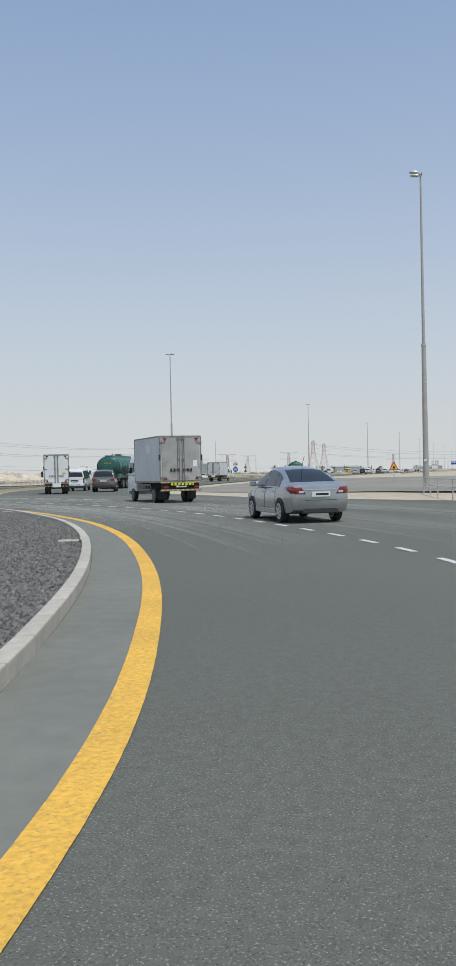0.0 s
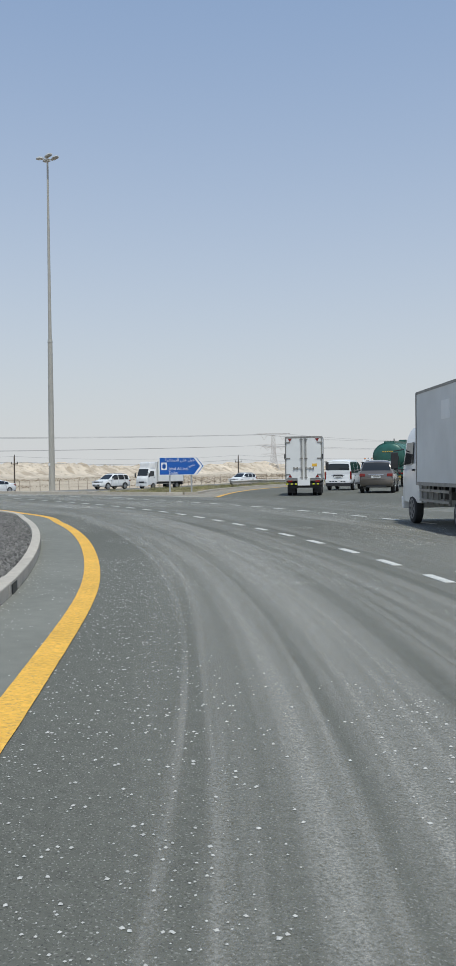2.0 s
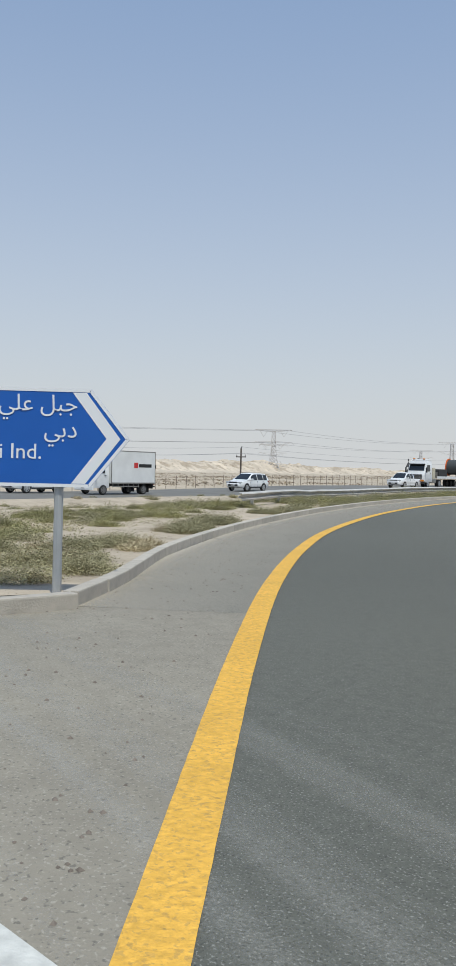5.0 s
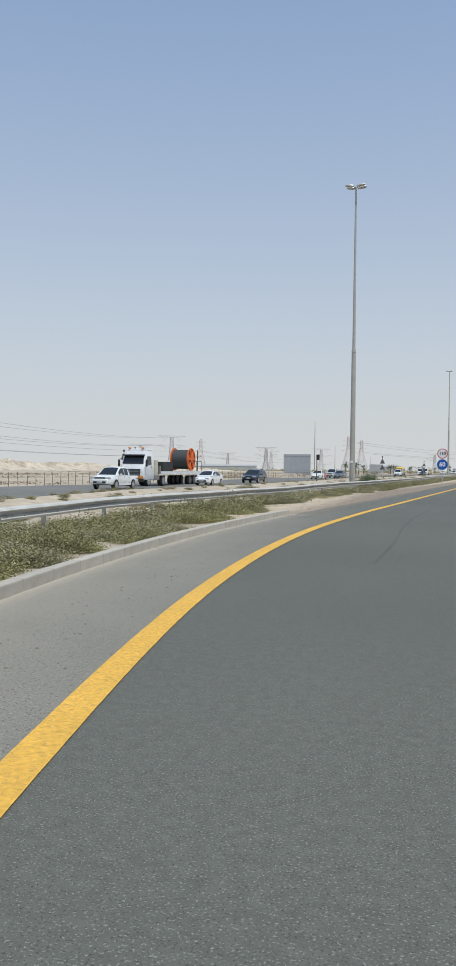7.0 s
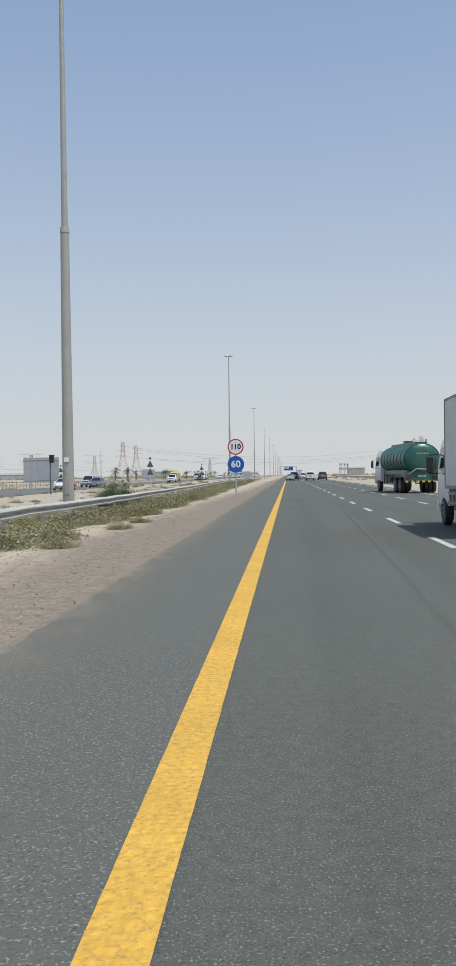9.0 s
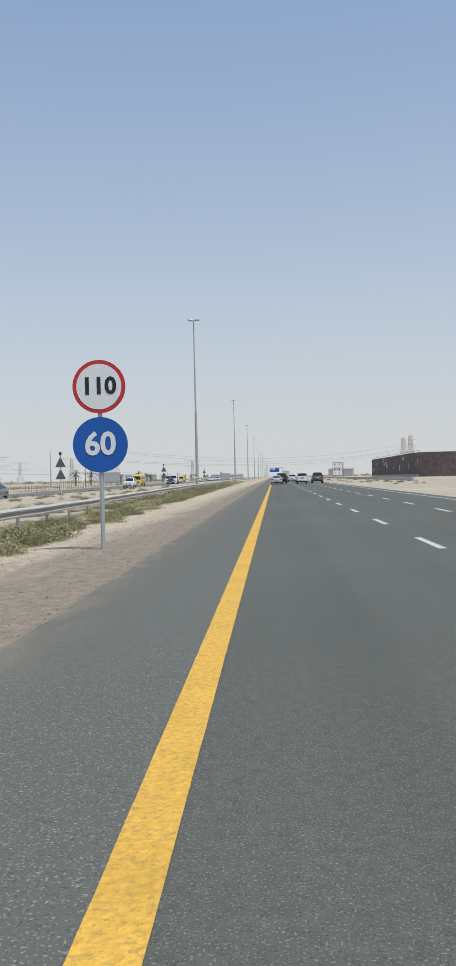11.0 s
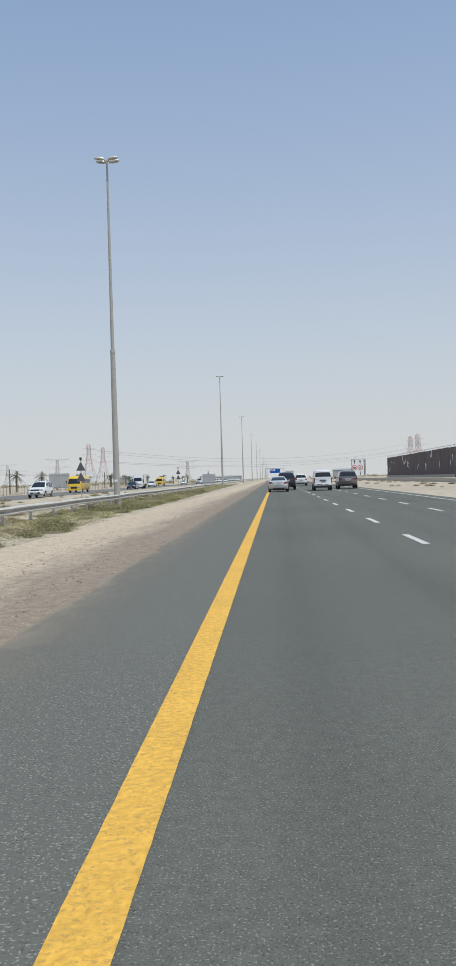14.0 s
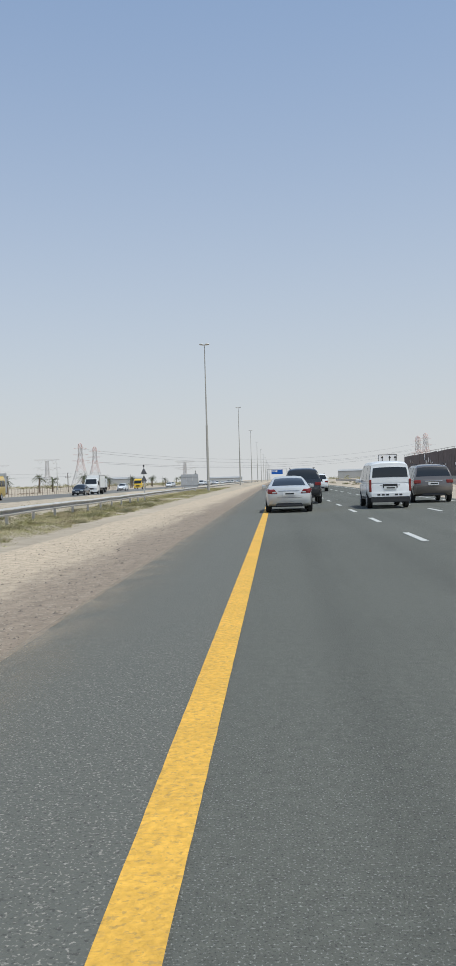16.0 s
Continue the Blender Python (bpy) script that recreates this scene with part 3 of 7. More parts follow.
def lamp_post(x, y, z, H, ways, group="highway lamp posts"):
    p = thing("street_lamp", "tall grey steel lamp post with flat twin lamp heads", "street lamp", pose(x, y, z), group)
    low = H * 0.455
    part("base_plate", boxes((-0.3, 0.3, -0.3, 0.3, -0.3, 0.06)), KERB, p, "concrete footing")
    part("lower_shaft", tubes(((0, 0, 0), (0, 0, low), 0.225, 0.165), n=12), POLE, p, smooth=True)
    part("joint_collar", tubes(((0, 0, low - 0.1), (0, 0, low + 0.12), 0.185, 0.16), n=12), POLE, p, smooth=True)
    part("upper_shaft", tubes(((0, 0, low), (0, 0, H), 0.125, 0.065), n=12), POLE, p, smooth=True)
    part("access_door", boxes((-0.09, 0.09, -0.232, -0.20, 0.7, 1.35), bevel=0.01), POLE, p)
    part("number_plate", boxes((-0.10, 0.10, -0.238, -0.222, 1.95, 2.12)), SIGNWHITE, p, "small pale number plate")
    part("cross_arm", tubes(((-0.13, -0.36, H - 0.06), (-0.13 if len(ways) > 2 else 0.02, 0.36, H - 0.06), 0.035), ((0.13, -0.36, H - 0.06), (0.13 if len(ways) > 2 else 0.02, 0.36, H - 0.06), 0.035), ((-0.13, 0, H - 0.06), (0.13, 0, H - 0.06), 0.05)), POLE, p)
    for w, oy in ways:
        dx = 0.12 * math.cos(radians(w))
        lamp_head(p, dx, oy, H - 0.02, w)
    return p


FOUR = ((0, -0.3), (0, 0.3), (180, -0.3), (180, 0.3))
first = lamp_post(-7.9, 32.6, 0.0, 23.75, FOUR)
for x, y in [(-4.6, -55.0), (-10.1, 158.2)] + [(-10.4, 283 + 122 * i) for i in range(12)]:
    copy_thing(first, pose(x, y, ground_z(x, y) - (0.0 if y < 0 else 0.4)))
lamp_post(46.2, -51.8, -0.05, 23.4, ((180, -0.4), (180, 0.4)), "junction lamp posts")


# ---- guard rail ----
def rail_x(y):
    """Roughly where the guard rail runs."""
    return -6.95 - 0.35 * smoothstep(-12, 0, y) - 0.006 * max(0, y) - 0.0125 * max(0, y - 60)


def rail_lift(y):
    return 0.08 * smoothstep(8, -4, y) - 0.22 * smoothstep(-9, -26, y)


def guard_rail():
    pts = [(-1.7, -37.7), (-3.9, -31), (-5.3, -25), (-6.3, -19), (-6.95, -12), (-7.2, -4), (-7.35, 15), (-7.5, 40), (-8.1, 70), (-9.0, 110), (-9.6, 140), (-10.2, 172), (-11.3, 300), (-11.3, 700)]
    line = curve(pts, 2.0)
    g = thing("guard_rail", "galvanised steel guard rail on steel posts", "guard rail", kind="")
    prof = [(0.0, 0.33), (0.11, 0.305), (0.15, 0.262), (0.03, 0.20), (-0.03, 0.145), (0.03, 0.115), (0.145, 0.075), (0.125, 0.02), (0.0, 0.0)]
    verts, faces = [], []
    n = len(prof)
    for x, y, h in line:
        z = ground_z(x, y) + 0.38 + rail_lift(y)
        for back in (0, -0.006):
            for o, pz in prof:
                verts.append((x + math.sin(h) * (o + back), y - math.cos(h) * (o + back), z + pz))
    for i in range(len(line) - 1):
        a, b = i * 2 * n, (i + 1) * 2 * n
        for k in range(n - 1):
            faces.append((a + k, a + k + 1, b + k + 1, b + k))
            faces.append((a + n + k + 1, a + n + k, b + n + k, b + n + k + 1))
        faces += [(a, b, b + n, a + n), (a + n - 1, a + 2 * n - 1, b + 2 * n - 1, b + n - 1)]
    faces += [tuple(range(n)) + tuple(range(2 * n - 1, n - 1, -1))]
    share("rail", raw("rail", verts, faces, RAILMAT), g)
    post = mesh_of("post", boxes((-0.14, -0.02, -0.03, 0.03, -0.7, 0.64), (-0.02, 0.0, -0.05, 0.05, 0.42, 0.66)), RAILMAT)
    for x, y, h in line[1:130:2]:
        share("post", post, g, pose(x, y, ground_z(x, y) + 0.02 + rail_lift(y), 0, 0, math.degrees(h) - 90))


guard_rail()


def lamp_guard(y0, y1, off):
    """A short second rail of two beams on stout posts, behind a lamp post."""
    g = thing("lamp_guard", "short steel guard rail on stout posts behind a lamp post", "guard rail", group="rails behind lamp posts")
    n = int((y1 - y0) / 2)
    xs = [rail_x(y0 + 2 * i) - off for i in range(n + 1)]
    for z in (0.20, 0.46):
        bm = bmesh.new()
        loft(bm, [[(xs[i] + a, y0 + 2 * i, ground_z(xs[i], y0 + 2 * i) + z + b) for a, b in ((0, 0), (0.05, 0.02), (0.02, 0.08), (0.05, 0.14), (0, 0.16), (-0.02, 0.08))] for i in range(n + 1)])
        part("beam", bm, RAILMAT, g)
    post = mesh_of("post", boxes((-0.22, -0.02, -0.10, 0.10, -0.4, 0.70), bevel=0.015), KERB)
    for i in range(0, n + 1, 2):
        share("post", post, g, pose(xs[i], y0 + 2 * i, ground_z(xs[i], y0 + 2 * i)))


for ly in (32.6, 158.2, 283.0):
    lamp_guard(ly - 6, ly + 18, 2.1)


def camera_post(x, y):
    """A dark pole with a black box at its top."""
    p = thing("camera_post", "dark steel pole with a black traffic box on top", "post", pose(x, y, ground_z(x, y)))
    part("pole", tubes(((0, 0, -0.3), (0, 0, 3.3), 0.075, 0.06)), DARKBACK, p, smooth=True)
    part("box", boxes((-0.05, 0.33, -0.16, 0.16, 2.75, 3.4), bevel=0.03), SIGNBLACK, p)
    part("hood", boxes((-0.09, 0.37, -0.2, 0.2, 3.4, 3.46)), DARKBACK, p)


camera_post(-20.3, 74.5)

# ---- vehicles ----
def paint(name, color, rough=0.28, metal=0.0, dirt=0.06):
    return mat(name, color, rough, metal, var=dirt, scale=2.2, var2=dirt, scale2=0.7, coat=0.6)


GLASS = mat("tinted_glass", (0.018, 0.021, 0.023), 0.06, spec=0.6)
TYRE = mat("tyre_rubber", (0.022, 0.022, 0.022), 0.85, var=0.15, scale=8)
RIM = mat("wheel_silver", (0.50, 0.51, 0.52), 0.35, 0.6)
TRUCKRIM = mat("truck_wheel_steel", (0.17, 0.165, 0.16), 0.6, 0.2, var=0.15, scale=6)
TRIM = mat("black_plastic", (0.028, 0.028, 0.03), 0.6, var=0.1, scale=6)
TAIL = mat("tail_lamp_red", (0.20, 0.010, 0.010), 0.18, coat=0.5)
CLEAR = mat("head_lamp", (0.55, 0.57, 0.58), 0.08, 0.2, coat=0.5)
AMBER = mat("amber_lamp", (0.75, 0.25, 0.02), 0.2)
CHROME = mat("chrome", (0.72, 0.73, 0.74), 0.12, 1.0)
PLATE = mat("number_plate", (0.72, 0.72, 0.70), 0.5)
SILVER = paint("silver_paint", (0.37, 0.385, 0.385), 0.27, 0.6)
PALESILVER = paint("pale_silver_paint", (0.62, 0.62, 0.60), 0.30, 0.3)
WHITEP = paint("white_paint", (0.78, 0.78, 0.77), 0.30)
BLACKP = paint("black_paint", (0.02, 0.022, 0.026), 0.2)
NAVYP = paint("dark_blue_grey_paint", (0.035, 0.042, 0.055), 0.22, 0.3)
BROWNP = paint("taupe_paint", (0.17, 0.152, 0.138), 0.25, 0.45)
GREYP = paint("grey_paint", (0.20, 0.215, 0.235), 0.28, 0.5)
BUSYELLOW = paint("bus_yellow_paint", (0.78, 0.50, 0.02), 0.35)
TANKGREEN = mat("tank_green_paint", (0.035, 0.125, 0.098), 0.34, 0.1, var=0.18, scale=1.6, var2=0.14, scale2=0.4)
BOXPANEL = mat("worn_aluminium_panel", (0.62, 0.625, 0.61), 0.5, 0.1, var=0.07, scale=1.2, var2=0.08, scale2=0.35)
BOXDIRTY = speckle(mat("stained_aluminium_door", (0.43, 0.415, 0.385), 0.55, 0.25, var=0.14, scale=1.6, var2=0.14, scale2=0.5), (0.27, 0.23, 0.19), 1.4, 0.56, 0.6)
BOXWHITE = mat("white_panel", (0.74, 0.74, 0.72), 0.45, var=0.05, scale=1.2, var2=0.05, scale2=0.4)
BOXFRAME = mat("dull_steel_frame", (0.27, 0.26, 0.24), 0.55, 0.4, var=0.2, scale=5)
CHASSIS = mat("chassis_black", (0.035, 0.034, 0.033), 0.75, var=0.25, scale=6)
HAZYELLOW = mat("hazard_yellow", (0.70, 0.72, 0.03), 0.5)
HAZORANGE = mat("hazard_amber", (0.72, 0.42, 0.05), 0.5, var=0.1, scale=8)
DRUMORANGE = mat("drum_orange", (0.62, 0.13, 0.025), 0.5, var=0.1, scale=2)
WOUND = mat("wound_cable", (0.05, 0.055, 0.055), 0.6, var=0.1, scale=5)

_wheel_cache = {}


def wheel_meshes(r, w, rim_mat):
    key = (r, w, rim_mat.name)
    if key not in _wheel_cache:
        bm = bmesh.new()
        n = 28
        rings = []
        for x, rr in ((-w / 2, r * 0.66), (-w / 2 - 0.004, r * 0.82), (-w / 2 + 0.02, r * 0.965), (-w * 0.25, r), (w * 0.25, r), (w / 2 - 0.02, r * 0.965), (w / 2 + 0.004, r * 0.82), (w / 2, r * 0.66)):
            rings.append([(x, math.cos(2 * math.pi * i / n) * rr, math.sin(2 * math.pi * i / n) * rr) for i in range(n)])
        loft(bm, rings)
        tyre = mesh_of("tyre", bm, TYRE, True)
        bm = bmesh.new()
        for s in (-1, 1):
            x = s * (w / 2 + 0.002)
            disc(bm, (x - s * 0.015, 0, 0), r * 0.69, (1, 0, 0), 0.03, 28)
            disc(bm, (x, 0, 0), r * 0.15, (1, 0, 0), 0.035, 12)
        solid = len(bm.faces)
        for s in (-1, 1):
            x = s * (w / 2 + 0.002)
            for k in range(7):
                a = 2 * math.pi * k / 7
                disc(bm, (x - s * 0.013, math.cos(a) * r * 0.46, math.sin(a) * r * 0.46), r * 0.12, (1, 0, 0), 0.03, 8)
        bm.faces.ensure_lookup_table()
        for f in bm.faces[solid:]:
            f.material_index = 1
        rim = mesh_of("rim", bm, rim_mat)
        rim.materials.append(TYRE)
        _wheel_cache[key] = (tyre, rim)
    return _wheel_cache[key]


def wheel(parent, x, y, r, w=0.22, rim_mat=None):
    tyre, rim = wheel_meshes(r, w, rim_mat or RIM)
    t = share("wheel", tyre, parent, pose(x, y, r))
    share("rim", rim, t)


def body_ring(y, zt, hw, zb):
    h = zt - zb
    half = [(0.55 * hw, zb), (0.94 * hw, zb + 0.03 * h), (hw * 0.99, zb + 0.22 * h), (hw, zb + 0.5 * h), (hw * 0.985, zb + 0.74 * h), (hw * 0.93, zt - 0.05 * h), (hw * 0.80, zt), (hw * 0.4, zt + 0.012)]
    return [(x, y, z) for x, z in half] + [(-x, y, z) for x, z in half[::-1]]


def pane(bm, a, b, c, d, out, th=0.008):
    """A thin plate on the quad a b c d, standing proud towards out."""
    out = Vector(out).normalized()
    q = [Vector(p) for p in (a, b, c, d)]
    lo = [bm.verts.new(p + out * 0.001) for p in q]
    hi = [bm.verts.new(p + out * th) for p in q]
    bm.faces.new(hi)
    bm.faces.new(lo[::-1])
    for i in range(4):
        j = (i + 1) % 4
        bm.faces.new((lo[i], lo[j], hi[j], hi[i]))
    return bm


def lerp3(a, b, u):
    return tuple(p + (q - p) * u for p, q in zip(a, b))


def cabin(v, paint_mat, belt, wb, wr, profile, sides, front, rear, rear_w=0.86, glass=None):
    """The upper shell with its panes. profile: (y, roof height) from tail to cowl; sides, front and rear: stretches of y that are glazed."""
    glass = glass or GLASS
    P = [profile[0]] + list(profile) + [profile[-1]]
    line = []
    for a, b, c, d in zip(P, P[1:], P[2:], P[3:]):
        for i in range(5):
            u = i / 5
            line.append(tuple(0.5 * (2 * q + (r_ - p) * u + (2 * p - 5 * q + 4 * r_ - s_) * u * u + (3 * q - p - 3 * r_ + s_) * u ** 3) for p, q, r_, s_ in zip(a, b, c, d)))
    line.append(profile[-1])
    zmax = max(z for _, z in line)
    ys = [y for y, _ in line]
    zs = [z for _, z in line]
    def section(y):
        z = float(np.interp(y, ys, zs))
        f = max(0.0, (z - belt) / (zmax - belt))
        wt = wb + (wr - wb) * f
        h = z - belt
        return [(wb, belt), (wb + (wt - wb) * 0.45, belt + h * 0.5), (wt, belt + h * 0.88), (wt * 0.90, belt + h * 0.965), (wt * 0.5, z + 0.012 * f), (0, z + 0.018 * f)]
    bm = bmesh.new()
    rings = []
    for y in ys:
        half = section(y)
        rings.append([(x, y, z) for x, z in half] + [(-x, y, z) for x, z in half[-2::-1]])
    loft(bm, rings)
    part("cabin", bm, paint_mat, v, smooth=True)
    def sheet(name, grid, out):
        """A pane on a grid of points, lifted off the shell by a little."""
        bm = bmesh.new()
        o = Vector(out)
        vs = [[bm.verts.new(Vector(p) + o) for p in row] for row in grid]
        back = [[bm.verts.new(Vector(p) - o * 0.5) for p in row] for row in grid]
        R, C = len(vs), len(vs[0])
        for i in range(R - 1):
            for j in range(C - 1):
                bm.faces.new((vs[i][j], vs[i][j + 1], vs[i + 1][j + 1], vs[i + 1][j]))
        edge = [(0, j) for j in range(C)] + [(i, C - 1) for i in range(1, R)] + [(R - 1, j) for j in range(C - 2, -1, -1)] + [(i, 0) for i in range(R - 2, 0, -1)]
        for (i, j), (k, l) in zip(edge, edge[1:] + edge[:1]):
            bm.faces.new((vs[i][j], back[i][j], back[k][l], vs[k][l]))
        part(name, bm, glass, v, smooth=True)
    for s in (1, -1):
        for y0, y1 in sides:
            g = []
            for i in range(9):
                y = y0 + (y1 - y0) * i / 8
                (x0, z0), (x1, z1), (x2, z2) = section(y)[:3]
                col = []
                for t in (0.06, 0.35, 0.65, 0.93):
                    q = (x0 + (x1 - x0) * t / 0.5, z0 + (z1 - z0) * t / 0.5) if t < 0.5 else (x1 + (x2 - x1) * (t - 0.5) / 0.5, z1 + (z2 - z1) * (t - 0.5) / 0.5)
                    col.append((s * q[0], y, q[1]))
                g.append(col)
            sheet("side_window", g, (s * 0.008, 0, 0.003))
    for name, (y0, y1), k, out in (("windscreen", front, 0.88, (0, 0.006, 0.006)), ("rear_window", rear, rear_w, (0, -0.008, 0.005))):
        g = []
        for i in range(7):
            y = y0 + (y1 - y0) * i / 6
            c = section(y)
            wt, z, f = c[3][0] * k / 0.9 * 0.98, c[5][1], 1
            g.append([(x * wt, y, z - (z - c[3][1]) * abs(x) ** 2.2) for x in (-1, -0.6, 0, 0.6, 1)])
        sheet(name, g, out)


def lamp_block(v, name, x0, x1, y0, y1, z0, z1, m, bevel=0.02):
    bm = bmesh.new()
    box(bm, x0, x1, y0, y1, z0, z1, bevel=bevel)
    return part(name, bm, m, v)


def plate_at(v, y, z, out, w=0.5, h=0.13):
    bm = bmesh.new()
    box(bm, -w / 2, w / 2, y - 0.01, y + 0.01, z - h / 2, z + h / 2)
    p = part("number_plate", bm, PLATE, v)
    bm = bmesh.new()
    box(bm, -w * 0.30, w * 0.40, y + out * 0.011, y + out * 0.014, z - h * 0.2, z + h * 0.2)
    part("plate_bar", bm, SIGNBLACK, p)


def car(name, label, m, paint_mat, L, W, H, wb, r, st, top, tail=None, head=None, spare=False, group="", ride=0.0, tall_tail=False, dark_low=True):
    """A passenger car from a side table: st = (y, top, half width, underside) from tail to nose."""
    v = thing(name, label, "car", m, group)
    bm = bmesh.new()
    loft(bm, [body_ring(*s) for s in st])
    part("body", bm, paint_mat, v, smooth=True)
    cabin(v, paint_mat, **top)
    hw = W / 2
    yr, yf = st[0][0], st[-1][0]
    for y in (-wb / 2, wb / 2):
        for s in (-1, 1):
            wheel(v, s * (hw - 0.095), y, r)
            # body is uncut; a black ring stands in for the shaded wheel well
            bm = bmesh.new()
            n = 14
            ra = [bm.verts.new((s * (hw + 0.006), y + math.cos(math.pi * i / n) * r * 1.17, r + math.sin(math.pi * i / n) * r * 1.17)) for i in range(n + 1)]
            rb = [bm.verts.new((s * (hw + 0.006), y + math.cos(math.pi * i / n) * r * 0.93, r + math.sin(math.pi * i / n) * r * 0.93)) for i in range(n + 1)]
            rc = [bm.verts.new((s * (hw - 0.2), q.co.y, q.co.z)) for q in rb]
            for i in range(n):
                bm.faces.new((ra[i], ra[i + 1], rb[i + 1], rb[i]))
                bm.faces.new((rb[i], rb[i + 1], rc[i + 1], rc[i]))
            part("wheel_arch", bm, TRIM, v)
    zt = st[1][1]
    tz0, tz1 = tail or (zt - 0.30, zt - 0.08)
    hwt = st[1][2]
    for s in (-1, 1):
        if tall_tail:
            a, b = sorted((s * hwt * (0.90 if name == "van" else 0.66), s * (hwt + 0.012)))
            lamp_block(v, "tail_lamp", a, b, yr - 0.012, yr + 0.26, tz0, tz1, TAIL, 0.03)
        else:
            # a wedge that wraps round the corner
            bm = bmesh.new()
            rings = []
            for dy, xi, zl, zh in ((-0.012, 0.50, 0.02, 0.14), (0.0, 0.50, 0.0, 0.17), (0.07, 0.55, 0.0, 0.20), (0.16, 0.60, 0.02, 0.215), (0.28, 0.65, 0.07, 0.22), (0.42, 0.70, 0.15, 0.215)):
                xo = float(np.interp(yr + dy, [q[0] for q in st], [q[2] for q in st])) + 0.008
                xi *= hw
                rings.append([(s * xi, yr + dy, tz0 + zl), (s * xo * 0.985, yr + dy, tz0 + zl + 0.01), (s * xo, yr + dy, tz0 + (zl + zh) / 2), (s * xo * 0.975, yr + dy, tz0 + zh - 0.01), (s * (xi + 0.10), yr + dy, tz0 + zh)])
            loft(bm, rings)
            lamp = part("tail_lamp", bm, TAIL, v)
            bm = bmesh.new()
            box(bm, *sorted((s * hw * 0.56, s * hw * 0.72)), yr - 0.016, yr + 0.02, tz0 + 0.03, tz0 + 0.09, bevel=0.008)
            part("reversing_lamp", bm, CLEAR, lamp)
        hz = head or (st[-3][1] - 0.22, st[-3][1] - 0.06)
        a, b = sorted((s * st[-2][2] * 0.52, s * (st[-2][2] + 0.01)))
        lamp_block(v, "head_lamp", a, b, st[-2][0] - 0.22, st[-2][0] + 0.08, hz[0], hz[1], CLEAR, 0.03)
        # mirror
        bz = top["belt"]
        my = top["front"][1] - 0.42
        bm = bmesh.new()
        box(bm, *sorted((s * (hw + 0.02), s * (hw + 0.20))), my - 0.06, my + 0.06, bz + 0.02, bz + 0.17, bevel=0.03)
        box(bm, *sorted((s * (hw - 0.06), s * (hw + 0.04))), my - 0.02, my + 0.04, bz + 0.03, bz + 0.08)
        part("mirror", bm, paint_mat, v)
        for y in [q[0] + 0.42 for q in top["sides"][-2:]]:
            bm = bmesh.new()
            box(bm, *sorted((s * (hw - 0.005), s * (hw + 0.025))), y - 0.45, y - 0.27, bz - 0.13, bz - 0.095, bevel=0.008)
            part("door_handle", bm, CHROME, v)
    zb = st[2][3]
    bm = bmesh.new()
    box(bm, -hw * 0.60, hw * 0.60, yr + 0.03, yr + 0.3, zb + 0.0, zb + 0.19, bevel=0.03, taper=(0.82, 0.9))
    part("bumper_insert", bm, TRIM, v)
    # gaps round the doors, sill and boot lid
    def shell(y, k):
        q = [float(np.interp(y, [c[0] for c in st], [c[j] for c in st])) for j in (1, 2, 3)]
        return Vector(body_ring(y, *q)[k])
    ends = sorted({round(q, 3) for a in top["sides"][-2:] for q in a})
    ends = [ends[0] - 0.16, (ends[1] + ends[2]) / 2 if len(ends) > 3 else ends[1], ends[-1] + 0.16]
    for s in (-1, 1):
        for y in ends:
            bm = bmesh.new()
            rows = []
            for k in (1, 2, 3, 4, 5):
                p = shell(y, k)
                rows.append([bm.verts.new((s * (p.x + 0.003), y + d, p.z)) for d in (-0.008, 0.008)] + [bm.verts.new((s * (p.x - 0.02), y + d, p.z)) for d in (0.008, -0.008)])
            for a, b in zip(rows, rows[1:]):
                for i in range(4):
                    bm.faces.new((a[i], a[(i + 1) % 4], b[(i + 1) % 4], b[i]))
            part("door_gap", bm, TRIM, v)
        part("sill", boxes((*sorted((s * (hw - 0.10), s * (hw - 0.005))), -wb / 2 + r * 1.15, wb / 2 - r * 1.15, zb - 0.02, zb + 0.10), bevel=0.012), TRIM if tall_tail else paint_mat, v)
    part("boot_gap", boxes((-hw * 0.52, hw * 0.52, yr - 0.003, yr + 0.02, tz0 - 0.16, tz0 - 0.148)), TRIM, v)
    bm = bmesh.new()
    box(bm, -hw * 0.6, hw * 0.6, yf - 0.18, yf + 0.01, st[-1][3] + 0.02, st[-1][3] + 0.20, bevel=0.03)
    part("grille", bm, TRIM, v)
    if tall_tail or name == "pickup_truck":
        bm = bmesh.new()
        box(bm, -hw * 0.50, hw * 0.50, st[-2][0] - 0.12, st[-2][0] + 0.09, hz[0] - 0.05, hz[1] - 0.01, bevel=0.03)
        part("upper_grille", bm, TRIM, v)
    plate_at(v, yr - 0.012, (tz0 + tz1) / 2 - 0.10, -1)
    plate_at(v, yf + 0.012, st[-1][3] + 0.14, 1, 0.42)
    bm = bmesh.new()
    box(bm, -0.42, 0.42, yr - 0.006, yr + 0.03, (tz0 + tz1) / 2 + 0.0, (tz0 + tz1) / 2 + 0.035, bevel=0.008)
    part("trunk_trim", bm, CHROME, v)
    part("exhaust", tubes(((hw * 0.55, yr + 0.02, zb + 0.03), (hw * 0.55, yr + 0.3, zb + 0.03), 0.03)), TRIM, v)
